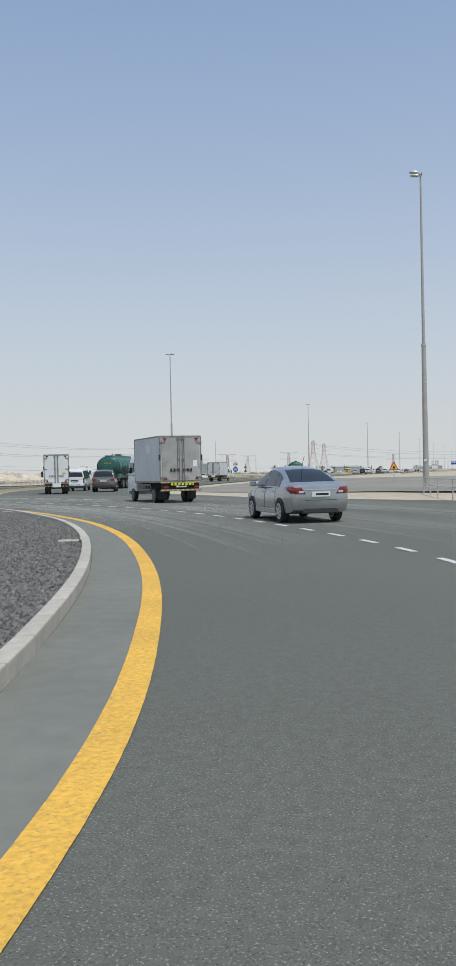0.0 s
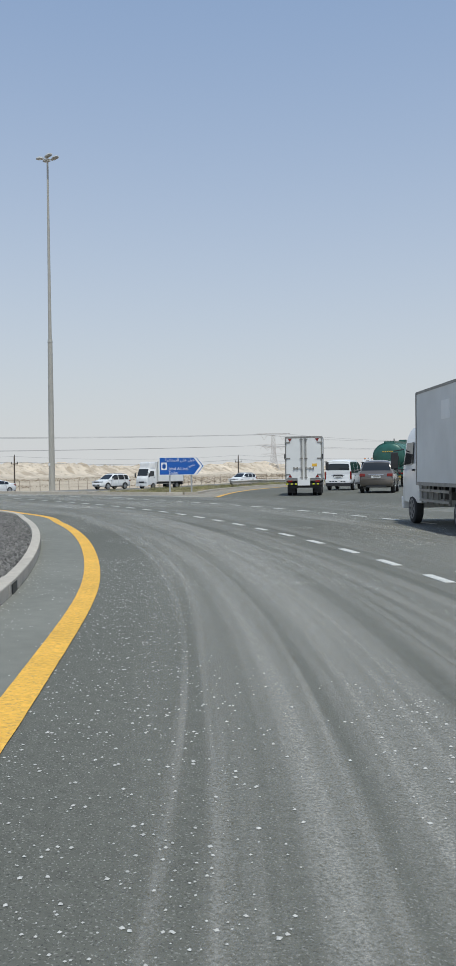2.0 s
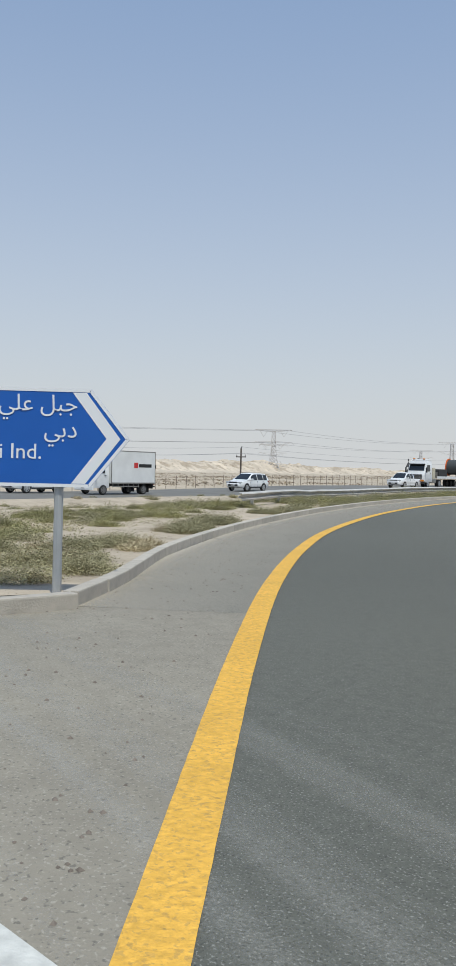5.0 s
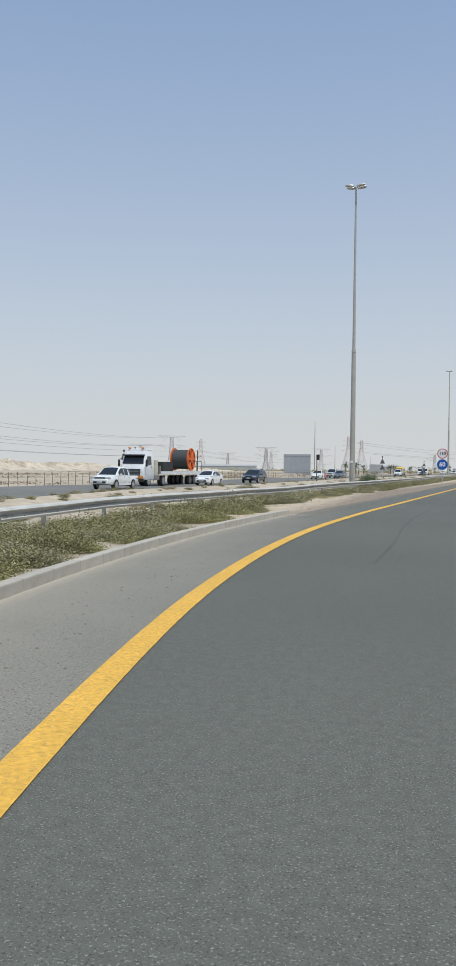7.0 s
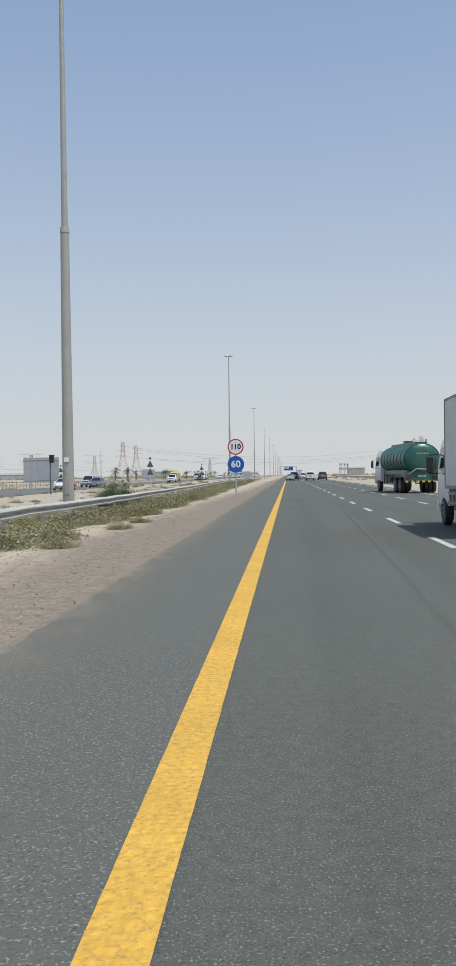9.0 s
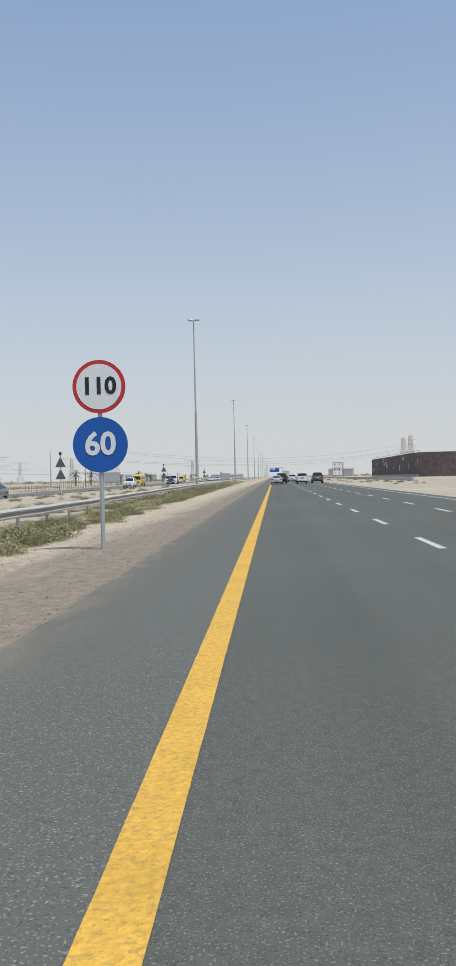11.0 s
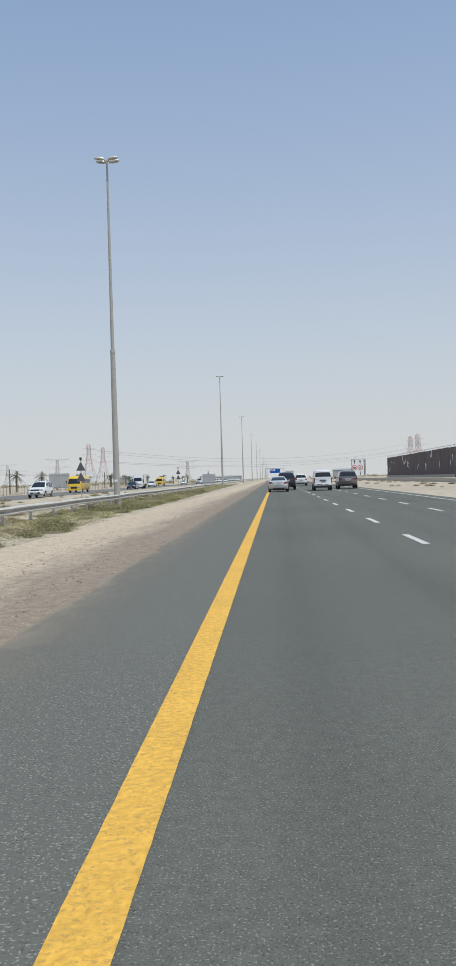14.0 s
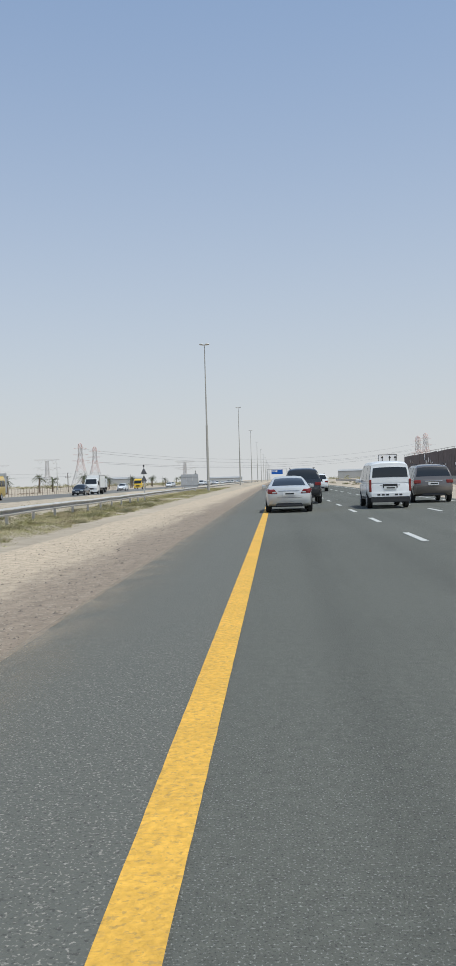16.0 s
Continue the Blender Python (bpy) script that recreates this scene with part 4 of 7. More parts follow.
    if spare:
        bm = bmesh.new()
        disc(bm, (0.05, yr - 0.13, 1.05), 0.37, (0, 1, 0), 0.22, 24)
        sp = part("spare_wheel", bm, TYRE, v)
        bm = bmesh.new()
        disc(bm, (0.05, yr - 0.25, 1.05), 0.22, (0, 1, 0), 0.03, 20)
        part("spare_cover", bm, paint_mat, sp)
    return v


def sedan(label, m, p, L=4.5, W=1.72, H=1.48, group=""):
    k, w = L / 4.46, W / 2
    st = [(-2.23 * k, 0.86, w * 0.80, 0.46), (-2.17 * k, 1.00, w * 0.90, 0.34), (-1.98 * k, 1.07, w * 0.965, 0.26), (-1.3 * k, 1.03, w, 0.21), (-0.4 * k, 0.96, w, 0.20), (0.7 * k, 0.95, w, 0.20), (1.25 * k, 0.92, w * 0.995, 0.20),
          (1.8 * k, 0.82, w * 0.95, 0.22), (2.1 * k, 0.72, w * 0.84, 0.26), (2.22 * k, 0.60, w * 0.66, 0.32)]
    return car("sedan", label, m, p, L, W, H, 2.6 * k, 0.31, st, dict(belt=0.94, wb=w * 0.95, wr=w * 0.66, profile=[(-1.92 * k, 0.97), (-1.62 * k, 1.08), (-1.2 * k, 1.26), (-0.75 * k, H - 0.08), (-0.2 * k, H), (0.2 * k, H - 0.03), (0.62 * k, 1.30), (1.05 * k, 1.08), (1.38 * k, 0.93)],
                sides=((-1.22 * k, -0.80 * k), (-0.76 * k, 0.02 * k), (0.08 * k, 0.86 * k)), front=(0.36 * k, 1.20 * k), rear=(-1.62 * k, -0.80 * k)), (0.76, 0.96), group=group)


def suv(label, m, p, L=4.9, W=1.92, H=1.84, r=0.38, group="", spare=False):
    k, w, g = L / 4.9, W / 2, H / 1.84
    st = [(-2.40 * k, 0.98 * g, w * 0.86, 0.52), (-2.33 * k, 1.12 * g, w * 0.94, 0.42), (-2.1 * k, 1.17 * g, w * 0.985, 0.34), (-1.2 * k, 1.16 * g, w, 0.29), (0.6 * k, 1.14 * g, w, 0.28), (1.2 * k, 1.12 * g, w * 0.995, 0.29),
          (1.9 * k, 1.03 * g, w * 0.96, 0.32), (2.28 * k, 0.90 * g, w * 0.87, 0.38), (2.42 * k, 0.72 * g, w * 0.70, 0.44)]
    v = car("suv", label, m, p, L, W, H, 2.82 * k, r, st, dict(belt=1.10 * g, wb=w * 0.965, wr=w * 0.74, profile=[(-2.33 * k, 1.12 * g), (-2.26 * k, 1.32 * g), (-2.12 * k, 1.62 * g), (-1.9 * k, H - 0.06), (-1.2 * k, H), (-0.3 * k, H), (0.15 * k, H - 0.04), (0.55 * k, 1.58 * g), (0.95 * k, 1.30 * g), (1.28 * k, 1.10 * g)],
                 sides=((-2.02 * k, -1.42 * k), (-1.34 * k, -0.42 * k), (-0.34 * k, 0.66 * k)), front=(0.30 * k, 1.15 * k), rear=(-2.28 * k, -2.06 * k), rear_w=0.93), (0.93 * g, 1.10 * g), spare=spare, group=group, tall_tail=True)
    for s in (-1, 1):
        part("roof_rail", tubes(((s * w * 0.66, -1.6 * k, H + 0.02), (s * w * 0.66, 0.1 * k, H + 0.02), 0.018)), TRIM, v)
    return v


def van(label, m, p, group=""):
    w = 0.86
    st = [(-2.42, 0.98, w * 0.96, 0.50), (-2.38, 1.10, w * 0.985, 0.46), (-1.2, 1.12, w, 0.38), (1.2, 1.10, w, 0.34), (1.9, 1.05, w * 0.98, 0.30), (2.3, 0.92, w * 0.92, 0.34), (2.40, 0.72, w * 0.82, 0.38)]
    v = car("van", label, m, p, 4.84, 1.72, 1.98, 2.7, 0.33, st, dict(belt=1.06, wb=w * 0.985, wr=w * 0.84, profile=[(-2.41, 1.08), (-2.385, 1.4), (-2.33, 1.74), (-2.2, 1.92), (-1.2, 1.98), (0.4, 1.98), (0.95, 1.92), (1.35, 1.70), (1.75, 1.36), (2.08, 1.08)],
            sides=((-2.2, -1.1), (-1.0, 0.3), (0.42, 1.40)), front=(1.12, 1.95), rear=(-2.395, -2.34), rear_w=0.92), (0.70, 1.22), group=group, tall_tail=True)
    part("rear_bumper", boxes((-0.80, 0.80, -2.46, -2.30, 0.27, 0.47), bevel=0.02), TRIM, v, "black rear bumper")
    part("plate_recess", boxes((-0.30, 0.30, -2.437, -2.40, 0.86, 1.02), bevel=0.01), TRIM, v)
    bm = bmesh.new()
    box(bm, -0.78, 0.78, -2.47, -2.40, 0.49, 0.66, bevel=0.01)
    s = part("reflector_board", bm, p, v)
    bm = bmesh.new()
    for i in range(6):
        if i != 3:
            box(bm, -0.54 + i * 0.18, -0.42 + i * 0.18, -2.478, -2.47, 0.55, 0.61)
    part("reflector_arrow", bm, TRIM, s)
    return v


def pickup(label, m, p, group=""):
    w = 0.92
    st = [(-2.62, 0.95, w * 0.95, 0.50), (-2.58, 1.10, w * 0.97, 0.44), (-1.6, 1.10, w, 0.36), (0.9, 1.10, w, 0.33), (1.3, 1.10, w, 0.33), (2.0, 1.04, w * 0.97, 0.36), (2.5, 0.93, w * 0.88, 0.42), (2.64, 0.78, w * 0.74, 0.46)]
    v = car("pickup_truck", label, m, p, 5.3, 1.84, 1.80, 3.08, 0.37, st, dict(belt=1.08, wb=w * 0.95, wr=w * 0.74, profile=[(-0.98, 1.09), (-0.93, 1.35), (-0.82, 1.64), (-0.6, 1.77), (0.0, 1.80), (0.45, 1.76), (0.85, 1.52), (1.2, 1.26), (1.48, 1.08)],
               sides=((-0.72, -0.06), (0.02, 0.98)), front=(0.55, 1.36), rear=(-0.94, -0.80)), (0.72, 1.04), group=group)
    part("load_bed", boxes((-0.76, 0.76, -2.5, -1.05, 1.112, 1.118)), TRIM, v, "dark load bed")
    part("sports_bar", tubes(((-0.75, -1.15, 1.08), (-0.66, -1.25, 1.52), 0.035), ((-0.66, -1.25, 1.52), (0.66, -1.25, 1.52), 0.035), ((0.66, -1.25, 1.52), (0.75, -1.15, 1.08), 0.035)), CHROME, v)
    return v


def truck_cab(v, y0, W, paint_mat, z0=0.55, H=2.15, D=1.75):
    """A forward-control cab whose back is at y0."""
    w = W / 2
    st = [(y0, z0 + 0.02, z0 + H)]
    bm = bmesh.new()
    rings = []
    for y, zb, zt, k in ((y0, z0, z0 + H, 0.97), (y0 + D * 0.55, z0, z0 + H, 1.0), (y0 + D * 0.72, z0, z0 + H * 0.97, 1.0), (y0 + D * 0.90, z0, z0 + H * 0.52, 0.985), (y0 + D * 0.985, z0 + 0.05, z0 + H * 0.42, 0.95), (y0 + D, z0 + 0.1, z0 + H * 0.3, 0.9)):
        h = zt - zb
        half = [(w * k * 0.96, zb), (w * k, zb + 0.15), (w * k, zb + min(h * 0.5, H * 0.45)), (w * k * (0.99 if h < H * 0.7 else 0.95), zb + h * 0.86), (w * k * 0.84, zt)]
        rings.append([(x, y, z) for x, z in half] + [(-x, y, z) for x, z in half[::-1]])
    loft(bm, rings)
    part("cab", bm, paint_mat, v, smooth=True)
    yf1, yf0 = y0 + D * 0.74, y0 + D * 0.895
    part("windscreen", pane(bmesh.new(), (-w * 0.86, yf0, z0 + H * 0.54), (w * 0.86, yf0, z0 + H * 0.54), (w * 0.80, yf1 + (0.1 if H > 2.5 else 0), z0 + H * (0.82 if H > 2.5 else 0.92)), (-w * 0.80, yf1 + (0.1 if H > 2.5 else 0), z0 + H * (0.82 if H > 2.5 else 0.92)), (0, 1, 0.35), 0.03), GLASS, v)
    for s in (-1, 1):
        part("side_window", pane(bmesh.new(), (s * w * 1.0, y0 + D * 0.28, z0 + H * 0.52), (s * w * 1.0, y0 + D * 0.76, z0 + H * 0.50), (s * w * 0.955, y0 + D * 0.64, z0 + H * 0.80), (s * w * 0.955, y0 + D * 0.28, z0 + H * 0.80), (s, 0, 0.2), 0.02), GLASS, v)
        bm = bmesh.new()
        box(bm, *sorted((s * (w + 0.10), s * (w + 0.28))), y0 + D * 0.90, y0 + D * 0.95, z0 + H * 0.45, z0 + H * 0.68, bevel=0.02)
        tube(bm, (s * w * 0.97, y0 + D * 0.85, z0 + H * 0.72), (s * (w + 0.2), y0 + D * 0.93, z0 + H * 0.70), 0.015)
        tube(bm, (s * w * 0.97, y0 + D * 0.85, z0 + H * 0.44), (s * (w + 0.2), y0 + D * 0.93, z0 + H * 0.44), 0.015)
        part("mirror", bm, TRIM, v)
        lamp_block(v, "head_lamp", *sorted((s * w * 0.5, s * w * 0.86)), y0 + D - 0.1, y0 + D + 0.015, z0 + 0.18, z0 + 0.38, CLEAR)
        part("door_handle", boxes((*sorted((s * w * 0.99, s * (w + 0.02))), y0 + D * 0.2, y0 + D * 0.3, z0 + H * 0.42, z0 + H * 0.45)), TRIM, v)
    part("front_bumper", boxes((-w * 0.97, w * 0.97, y0 + D - 0.12, y0 + D + 0.06, z0 - 0.18, z0 + 0.12), bevel=0.03), paint_mat, v)
    part("grille", boxes((-w * 0.45, w * 0.45, y0 + D - 0.05, y0 + D + 0.02, z0 + 0.2, z0 + 0.42), bevel=0.02), TRIM, v)
    plate_at(v, y0 + D + 0.07, z0 - 0.02, 1)


def box_truck(label, m, W, box_len, z0, box_h, side_mat, door_mat, frame_mat, cab_mat, worn=True, marks=False, group=""):
    """A light box lorry; its origin is under the rear axle."""
    v = thing("box_truck", label, "truck", m, group)
    w = W / 2
    yb, yf = -1.25, box_len - 1.25
    z1 = z0 + box_h
    part("cargo_box", boxes((-w, w, yb, yf, z0, z1), bevel=0.012), side_mat, v)
    # corner rails
    bm = bmesh.new()
    e = 0.05
    for s in (-1, 1):
        for y in (yb, yf):
            box(bm, *sorted((s * (w - e), s * (w + 0.012))), y - 0.012 if y < 0 else y - e, y + e if y < 0 else y + 0.012, z0, z1)
        for z in (z0, z1):
            box(bm, *sorted((s * (w - e), s * (w + 0.010))), yb + e, yf - e, z - (0 if z == z0 else e), z + (e * 1.6 if z == z0 else 0.010))
    box(bm, -w + e, w - e, yb - 0.012, yb + e, z1 - 0.09, z1 + 0.012)
    box(bm, -w + e, w - e, yb - 0.012, yb + e, z0 - 0.03, z0 + 0.09)
    part("edge_frame", bm, frame_mat, v)
    for s in (-1, 1):
        bm = bmesh.new()
        box(bm, *sorted((s * 0.012, s * (w - 0.09))), yb - 0.03, yb + 0.0, z0 + 0.10, z1 - 0.10, bevel=0.006)
        d = part("rear_door", bm, door_mat, v)
        bm = bmesh.new()
        for x in (0.075, 0.16 if worn else 0.13):
            tube(bm, (s * x, yb - 0.055, z0 + 0.03), (s * x, yb - 0.055, z1 - 0.04), 0.017)
        for z in (z0 + 0.12, z0 + box_h * 0.5, z1 - 0.15):
            box(bm, *sorted((s * 0.04, s * 0.20)), yb - 0.07, yb - 0.028, z - 0.02, z + 0.02)
        part("lock_rod", bm, frame_mat, d, "steel lock rods")
        bm = bmesh.new()
        hz = z0 + box_h * 0.27
        for x in (0.12, 0.33, 0.5):
            box(bm, *sorted((s * (x - 0.03), s * (x + 0.03))), yb - 0.075, yb - 0.028, hz - 0.07, hz + 0.07)
        tube(bm, (s * 0.12, yb - 0.06, hz + 0.03), (s * 0.5, yb - 0.06, hz - 0.01), 0.016)
        part("door_latch", bm, TRIM if worn else frame_mat, d)
        bm = bmesh.new()
        for z in (z0 + 0.25, z0 + box_h * 0.86) if worn else (z0 + 0.3, z0 + box_h * 0.5, z1 - 0.3):
            box(bm, *sorted((s * (w - 0.26), s * (w + 0.02))), yb - 0.05, yb - 0.025, z - 0.03, z + 0.03)
        part("hinge", bm, frame_mat, d)
        # triangular reflectors
        for z, up in ((z1 - 0.26, -1), (z0 + 0.14, 1)):
            bm = bmesh.new()
            q = [(s * (w - 0.25) + a, z + b * (1 if up > 0 else -1) + (0 if up > 0 else 0.16)) for a, b in ((-0.10, 0), (0.10, 0), (0, 0.17))]
            lo = [bm.verts.new((x, yb - 0.034, zz)) for x, zz in q]
            hi = [bm.verts.new((x, yb - 0.046, zz)) for x, zz in q]
            bm.faces.new(hi), bm.faces.new(lo[::-1])
            for i in range(3):
                bm.faces.new((lo[i], lo[(i + 1) % 3], hi[(i + 1) % 3], hi[i]))
            part("red_reflector", bm, TAIL, v)
        # side lamps halfway up the rear posts
        part("side_marker", boxes((*sorted((s * (w - 0.02), s * (w + 0.05))), yb - 0.04, yb + 0.05, z0 + box_h * 0.48, z0 + box_h * 0.60), bevel=0.01), TRIM, v)
    # chassis and underrun
    part("chassis", boxes((-0.42, -0.34, yb + 0.1, yf + 1.6, 0.62, 0.82), (0.34, 0.42, yb + 0.1, yf + 1.6, 0.62, 0.82), (-0.42, 0.42, 0.4, 0.5, 0.62, 0.8), (-0.42, 0.42, 2.0, 2.1, 0.62, 0.8), (-w + 0.1, w - 0.1, yb + 0.12, yb + 0.2, z0 - 0.4, z0 - 0.02)), CHASSIS, v)
    part("cross_member", boxes(*[(-w + 0.03, w - 0.03, y, y + 0.07, z0 - 0.12, z0 - 0.005) for y in (yb + 0.3, yb + 1.3, yb + 2.3, yb + 3.2)]), CHASSIS, v)
    bz = 0.60 if worn else 0.62
    part("rear_bumper", boxes((-w * 0.98, w * 0.98, yb - 0.02, yb + 0.10, bz - 0.045, bz + 0.045), bevel=0.01), BOXFRAME if worn else CHASSIS, v)
    bm = bmesh.new()
    n = 16
    for i in range(n):
        if i % 2 == 0 and (worn or abs(i - n / 2 + 0.5) > 3):
            x = -w * 0.95 + i * (W * 0.95 / n)
            box(bm, x, x + W * 0.95 / n * 0.9, yb - 0.034, yb - 0.02, bz - 0.028, bz + 0.028)
    part("hazard_stripe", bm, HAZORANGE if worn else HAZYELLOW, v, "amber reflective stripes on the bumper" if worn else "fluorescent yellow stripes on the bumper")
    if worn:
        bm = boxes((-0.52, 0.62, yb - 0.05, yb - 0.02, z0 - 0.13, z0 - 0.01))
        s = part("chevron_board", bm, HAZYELLOW, v, "fluorescent yellow chevron board")
        bm = bmesh.new()
        for i in range(6):
            x = -0.44 + i * 0.18
            pane(bm, (x, yb - 0.05, z0 - 0.12), (x + 0.06, yb - 0.05, z0 - 0.12), (x + 0.11, yb - 0.05, z0 - 0.07), (x + 0.05, yb - 0.05, z0 - 0.07), (0, -1, 0))
            pane(bm, (x + 0.05, yb - 0.05, z0 - 0.07), (x + 0.11, yb - 0.05, z0 - 0.07), (x + 0.06, yb - 0.05, z0 - 0.02), (x, yb - 0.05, z0 - 0.02), (0, -1, 0))
        part("chevron", bm, SIGNBLACK, s)
        bm = bmesh.new()
        for i in range(13):
            x = -w + 0.05 + i * (W - 0.1) / 13
            if not -0.6 < x < 0.6:
                box(bm, x, x + 0.08, yb - 0.022, yb - 0.012, z0 - 0.02, z0 + 0.05)
        part("reflector_strip", bm, HAZORANGE, v)
    for s in (-1, 1):
        lamp_block(v, "tail_lamp", *sorted((s * w * 0.62, s * w * 0.86)), yb - 0.03, yb + 0.05, bz + 0.09, bz + 0.19, TAIL, 0.01)
        # side guard
        bm = bmesh.new()
        for z in (0.62, 0.85):
            box(bm, *sorted((s * (w - 0.06), s * (w - 0.03))), 0.55, yf - 0.15, z - 0.03, z + 0.03)
        for k in range(6):
            y = 0.6 + k * (yf - 0.85) / 5
            box(bm, *sorted((s * (w - 0.09), s * (w - 0.06))), y - 0.025, y + 0.025, 0.55, z0)
        part("side_guard", bm, BOXFRAME, v)
        part("mud_flap", boxes((*sorted((s * w * 0.50, s * w * 0.93)), -0.62, -0.60, 0.16, 0.62)), CHASSIS, v)
        for x in (w - 0.16, w - 0.42):
            wheel(v, s * x, 0, 0.37, 0.21, TRUCKRIM)
        wheel(v, s * (w - 0.18), yf + 0.72, 0.37, 0.21, TRUCKRIM)
    plate_at(v, yb - 0.03, bz + 0.20, -1)
    if worn:
        part("hatch_panel", boxes((-w - 0.008, -w, yb + 1.6, yb + 2.2, z1 - 0.75, z1 - 0.35)), BOXWHITE, v)
        part("sticker", boxes((w - 0.42, w - 0.22, yb - 0.034, yb - 0.03, z0 + 0.75, z0 + 1.05)), SIGNWHITE, v, "faded pink and white sticker")
    else:
        part("sticker", boxes((w - 0.52, w - 0.27, yb - 0.034, yb - 0.03, z0 + 0.7, z0 + 0.85)), HAZORANGE, v, "small yellow sticker")
        part("tail_lift_plate", boxes((-0.32, 0.32, yb - 0.06, yb - 0.02, z0 - 0.28, z0 + 0.12), bevel=0.01), BOXWHITE, v)
    if marks:
        # company mark: a red square and a dark bar
        part("red_mark", boxes((-w - 0.006, -w, yb + 2.0, yb + 2.45, z0 + 1.2, z0 + 1.62)), SIGNRED, v, "red square company mark")
        part("mark_bar", boxes((-w - 0.006, -w, yb + 0.45, yb + 1.9, z0 + 1.26, z0 + 1.52)), SIGNBLACK, v, "dark bar of lettering")
        part("wind_deflector", boxes((-w * 0.8, w * 0.8, yf + 0.15, yf + 1.2, 2.45, z1 - 0.05), bevel=0.15), cab_mat, v)
    truck_cab(v, yf + 0.08, min(W, 2.0) * 0.97, cab_mat, 0.52, 1.85 if W < 2.2 else 2.1, 1.70)
    return v


def tanker(label, m, group=""):
    """A rigid tank lorry; its origin is under the rear bogie."""
    v = thing("tanker_truck", label, "truck", m, group)
    z, rx, rz, y0, y1 = 2.30, 1.2, 0.98, -1.9, 5.1
    def ov(y, k):
        return [(math.cos(2 * math.pi * i / 32) * rx * k, y, z + math.sin(2 * math.pi * i / 32) * rz * k) for i in range(32)]
    bm = bmesh.new()
    loft(bm, [ov(y0 - 0.22, 0.55), ov(y0 - 0.14, 0.84), ov(y0, 1.0), ov(y1, 1.0), ov(y1 + 0.14, 0.84), ov(y1 + 0.22, 0.55)])
    part("tank", bm, TANKGREEN, v, smooth=True)
    for k in range(8):
        y = y0 + 0.12 + k * (y1 - y0 - 0.24) / 7
        bm = bmesh.new()
        loft(bm, [ov(y - 0.16, 1.0), ov(y - 0.11, 1.04), ov(y + 0.11, 1.04), ov(y + 0.16, 1.0)], cap=False)
        part("tank_band", bm, TANKGREEN, v)
    part("walkway", boxes((-0.4, 0.4, y0 + 0.1, y1 - 0.1, z + rz - 0.06, z + rz + 0.12), (-0.28, 0.28, 1.4, 1.9, z + rz + 0.1, z + rz + 0.3)), TANKGREEN, v)
    part("vent_pipe", tubes(((0.35, y0 + 0.2, z + rz), (0.35, y0 + 0.2, z + rz + 0.3), 0.04)), CHASSIS, v)
    part("saddle", boxes((-0.95, 0.95, y0 + 0.2, y1 - 0.1, z - rz - 0.12, z - rz + 0.22)), TANKGREEN, v)
    part("chassis", boxes((-0.45, -0.33, y0, y1 + 1.9, 0.75, 1.05), (0.33, 0.45, y0, y1 + 1.9, 0.75, 1.05)), CHASSIS, v)
    for s in (-1, 1):
        bm = bmesh.new()
        for k in range(7):
            y = 1.1 + k * 0.5
            box(bm, *sorted((s * 1.12, s * 1.16)), y, y + 0.04, 0.55, 1.25)
        box(bm, *sorted((s * 1.12, s * 1.17)), 1.0, 4.2, 0.55, 0.60)
        box(bm, *sorted((s * 1.12, s * 1.17)), 1.0, 4.2, 1.2, 1.26)
        part("side_rail", bm, CHASSIS, v)
        part("mudguard", boxes((*sorted((s * 0.62, s * 1.2)), -1.35, 1.25, 1.06, 1.10)), TANKGREEN, v)
        for y in (-0.66, 0.66):
            for x in (1.06, 0.76):
                wheel(v, s * x, y, 0.51, 0.27, TRUCKRIM)
        wheel(v, s * 1.06, 5.9, 0.51, 0.27, TRUCKRIM)
        lamp_block(v, "tail_lamp", *sorted((s * 0.75, s * 1.1)), y0 - 0.06, y0 + 0.02, 0.95, 1.07, TAIL, 0.01)
    part("rear_panel", boxes((-1.15, 1.15, y0 - 0.03, y0 + 0.15, 0.80, 1.45), bevel=0.02), TANKGREEN, v)
    bm = bmesh.new()
    for i in range(12):
        if i % 2 == 0:
            box(bm, -1.1 + i * 0.185, -1.1 + (i + 1) * 0.185, y0 - 0.05, y0 - 0.03, 0.72, 0.84)
    for i in range(5):
        box(bm, -0.4 + i * 0.17, -0.3 + i * 0.17, y0 - 0.24, y0 - 0.22, z + 0.28, z + 0.36)
    part("hazard_stripe", bm, HAZORANGE, v, "amber reflective stripes")
    part("ladder", tubes(((0.75, y0 - 0.12, 0.9), (0.62, y0 - 0.3, 2.3), 0.025), ((0.95, y0 - 0.12, 0.9), (0.82, y0 - 0.3, 2.3), 0.025), *[((0.75 - 0.02 * k, y0 - 0.13 - 0.025 * k, 1.1 + 0.2 * k), (0.95 - 0.02 * k, y0 - 0.13 - 0.025 * k, 1.1 + 0.2 * k), 0.018) for k in range(6)]), CHASSIS, v)
    part("hose_pipe", tubes(((-0.9, y0 - 0.1, 1.25), (-0.4, y0 - 0.16, 1.62), 0.06), ((-0.4, y0 - 0.16, 1.62), (0.3, y0 - 0.16, 1.55), 0.06)), BOXFRAME, v)
    plate_at(v, y0 - 0.05, 1.14, -1)
